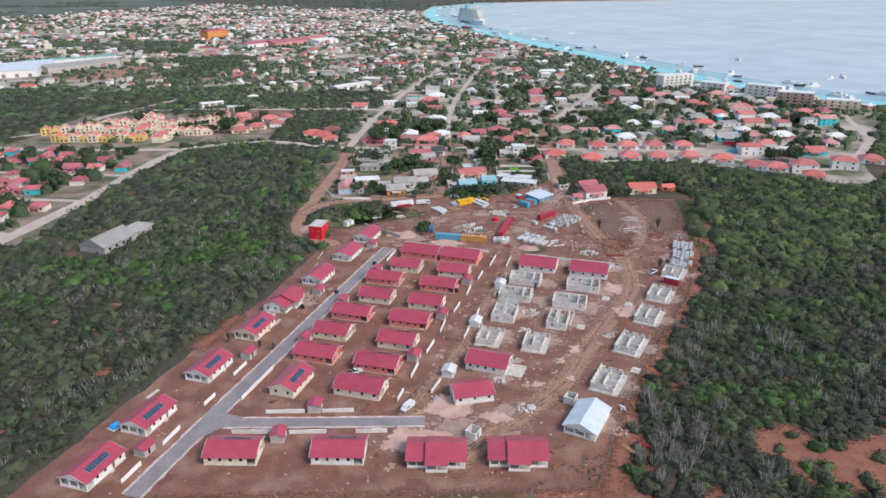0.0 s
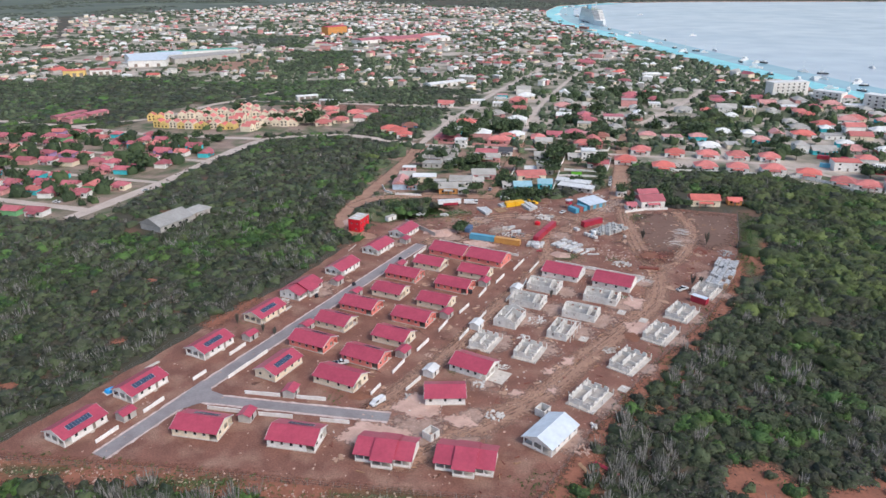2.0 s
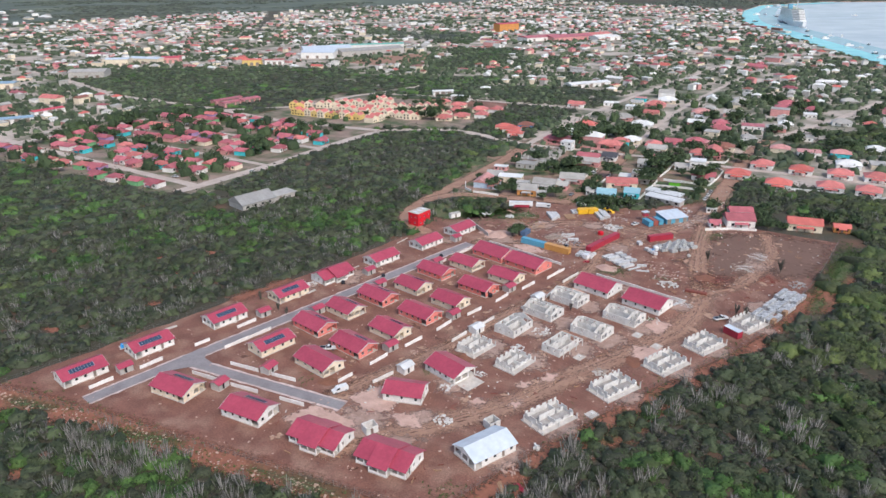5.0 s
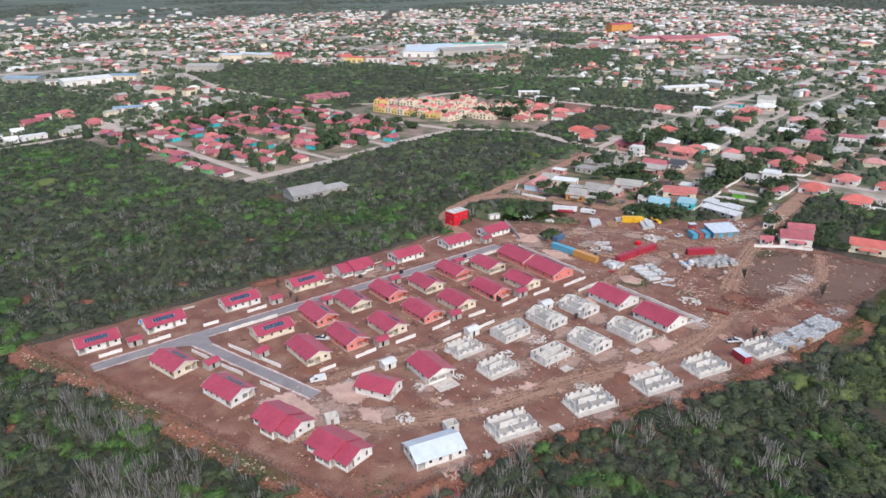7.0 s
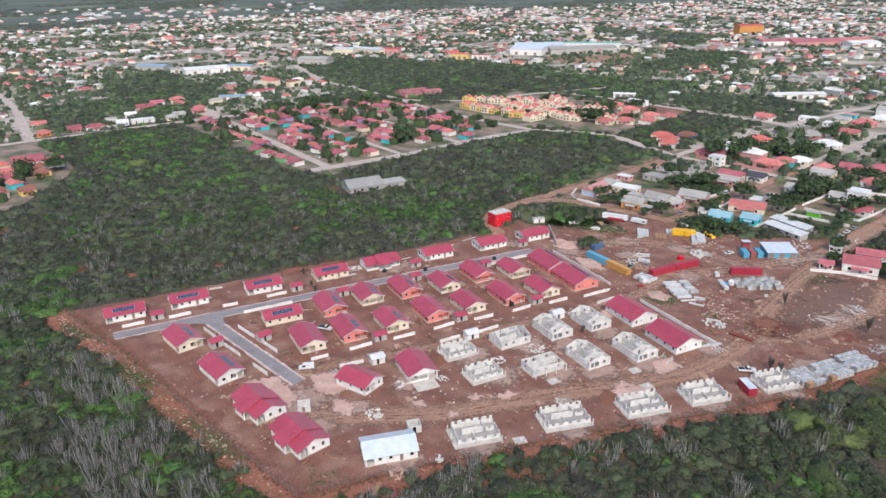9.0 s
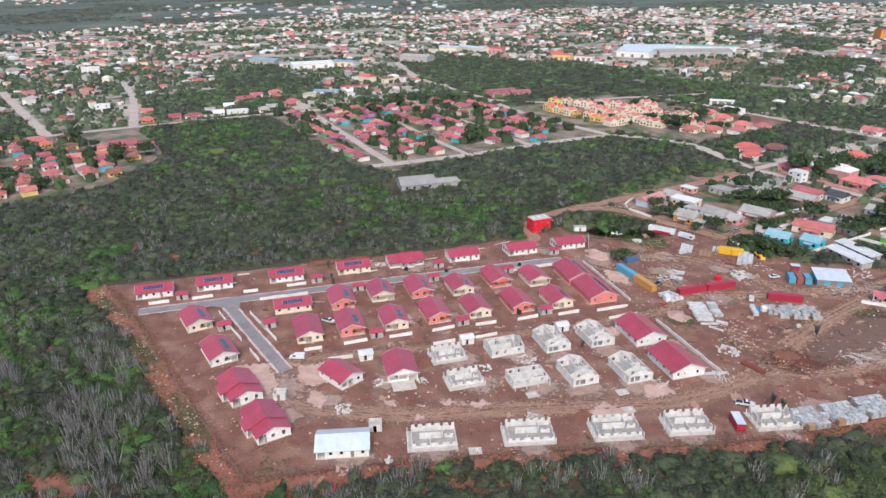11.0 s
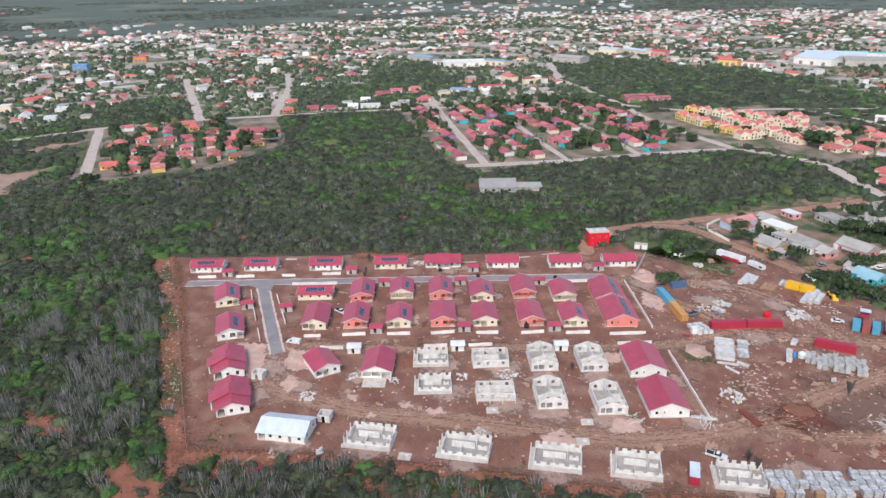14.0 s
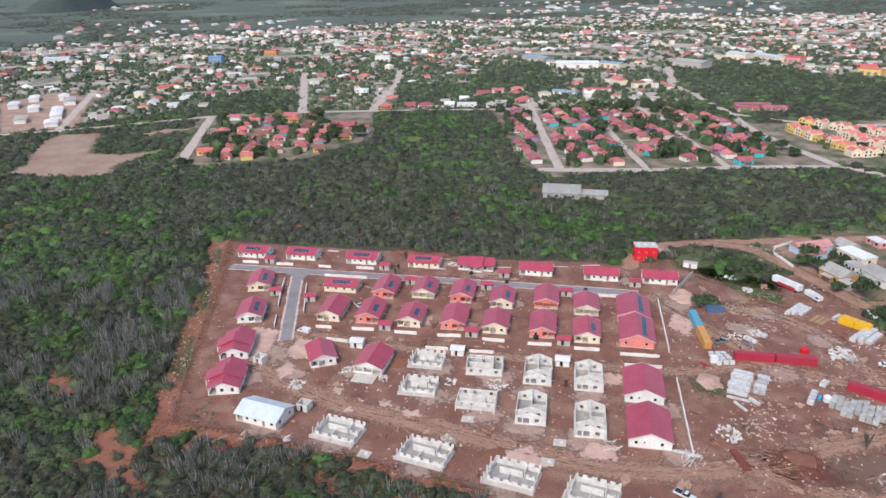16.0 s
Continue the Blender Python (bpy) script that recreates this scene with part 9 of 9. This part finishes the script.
# trees of the far town, joined
pieces = []
for spacing, r0, r1, n, size in ((7.8, 440, 1000, 7, 0.64), (11.5, 1000, 1700, 2, 1.0), (22, 1700, 3000, 3, 1.3)):
    gen = np.random.RandomState(int(r0))
    g = np.arange(-r1, r1, spacing)
    x, y = np.meshgrid(140 + g, 70 + g)
    x = (x + gen.uniform(-0.5, 0.5, x.shape) * spacing).ravel()
    y = (y + gen.uniform(-0.5, 0.5, y.shape) * spacing).ravel()
    d = np.hypot(x - 140, y - 70)
    ok = (d >= r0) & (d < r1) & in_view(x, y) & (inside(x, y, TOWN_C) | inside(x, y, TOWN_D)) & ~inside(x, y, QUARTER)
    x, y = x[ok], y[ok]
    ok = value_noise(x, y, 52, 51) * 0.85 + value_noise(x, y, 170, 52) * 0.3 + gen.rand(len(x)) * 0.4 > (0.57 if r1 < 1100 else 0.75)
    for line, width in PALE_ROADS:
        ok &= near_line(x, y, line) > width / 2 + 2
    x, y = x[ok], y[ok]
    wide, tall = gen.uniform(0.22, 0.70, len(x)) * spacing * 0.9, gen.uniform(0.8, 1.1, len(x))
    tall = tall * (1.2 + 0.75 * np.minimum(wide, 4.5))
    pieces += [leaves(x, y, wide, tall, n, size, gen), domes(x, y, wide, tall, 6, 2, gen)]
scrub("town_trees_far", LEAF_FAR, "green trees between far houses, coloured as if sunlit", pieces)

# leafy bushes along the yards and lanes north of the site
pieces = []
gen = np.random.RandomState(83)
for poly, n in (([(-43, 436), (-41, 457), (-17, 449), (-13, 436), (-34, 432)], 60), ([(-4, 373), (-4, 392), (13, 393), (20, 387), (14, 376)], 58), ([(-52, 392), (-30, 396), (-28, 390), (-50, 386)], 16), ([(-16, 400), (-12, 434), (-6, 434), (-8, 396)], 22), ([(-62, 394), (-48, 398), (-48, 402), (-64, 398)], 14),
                ([(12, 452), (22, 450), (22, 486), (4, 486)], 26), ([(28, 486), (40, 484), (30, 470), (26, 474)], 12), ([(24, 404), (28, 428), (52, 426), (50, 416)], 16), ([(-60, 342), (-40, 354), (-42, 366), (-66, 350)], 22), ([(66, 386), (64, 412), (90, 412), (92, 384)], 40)):
    xs, ys = [p[0] for p in poly], [p[1] for p in poly]
    x, y = gen.uniform(min(xs), max(xs), n * 4), gen.uniform(min(ys), max(ys), n * 4)
    ok = inside(x, y, poly)
    for hx, hy, deg, w, d, *rest in YARD_HOUSES_A + YARD_HOUSES_B + YARD_HOUSES_C:
        ok &= np.hypot(x - hx, y - hy) > 0.5 * max(w, d) + 1.2
    x, y = x[ok][:n], y[ok][:n]
    wide = gen.uniform(1.0, 2.6, len(x))
    pieces += [leaves(x, y, wide, 0.8 + 0.75 * wide, 50, 0.42, gen, 1.0, 0.7, 0.12, 0.3), domes(x, y, wide, 0.8 + 0.75 * wide, 8, 3, gen)]
scrub("yard_bushes", LEAF_TREE, "green bushes along the yards and lanes", pieces)

# weeds on the site and along its fence
pieces = []
gen = np.random.RandomState(71)
for cx, cy, sx, sy, n in ((36, 147, 4, 4, 60), (-30, 130.5, 48, 2.6, 640), (56, 178, 3, 9, 140), (72, 211, 4, 10, 160), (88, 243, 4, 10, 160), (104, 285, 4, 12, 120), (111, 308, 2, 6, 130), (115, 328, 2.2, 8, 220), (118, 346, 2.4, 8, 240), (122, 364, 2.4, 7, 220), (66, 358, 4, 4, 50), (36, 300, 3, 3, 40), (56, 300, 3, 2, 30), (-52, 345, 9, 12, 160), (-40, 344, 8, 5, 260), (-52, 354, 7, 6, 420), (-62, 362, 5, 6, 200), (-28, 348, 6, 4, 160), (-20, 347, 3, 3, 50), (58.5, 262, 1, 1, 14), (-11, 386, 8, 4, 120), (36, 412, 9, 9, 120), (42, 440, 8, 6, 80), (-28, 173, 2, 2, 14), (-24, 318, 12, 18, 60), (4, 196, 1, 2, 10), (-74, 222, 3, 8, 20)):
    x, y = cx + gen.normal(size=n) * sx, cy + gen.normal(size=n) * sy
    pieces.append(leaves(x, y, gen.uniform(0.2, 0.7, n), gen.uniform(0.12, 0.45, n), 18, 0.13, gen))
scrub("site_weeds", LEAF_BRIGHT, "low green weeds on the bare dirt", pieces)

# cactus trees left standing on the site
for i, (x, y, h) in enumerate(((68.6, 327.5, 5.6), (97.0, 327.8, 6.4), (85.5, 279.5, 4.6), (88.6, 279.8, 4.2), (31.0, 256.5, 3.2), (-61.0, 206.5, 3.0), (-77.5, 211.5, 4.0), (-66.0, 208.0, 3.0))):
    pick = random.Random(i)
    ob = empty("cactus", pose(x, y, 0.03), "grey-green candelabra cactus standing on bare dirt", "cactus", "site cacti")
    Geo().tube((0, 0, 0), (0, 0, h * 0.3), 0.22, 0.18, 7).thing("trunk", BARK, ob)
    for k in range(24):
        a, r = pick.uniform(0, math.tau), pick.uniform(0.15, 1.1)
        top = h * pick.uniform(0.7, 1.0)
        Geo().tube((0.2 * r * math.cos(a), 0.2 * r * math.sin(a), h * 0.22), (r * h * 0.24 * math.cos(a), r * h * 0.24 * math.sin(a), top), 0.12, 0.08, 5).thing("arm", TWIG, ob)
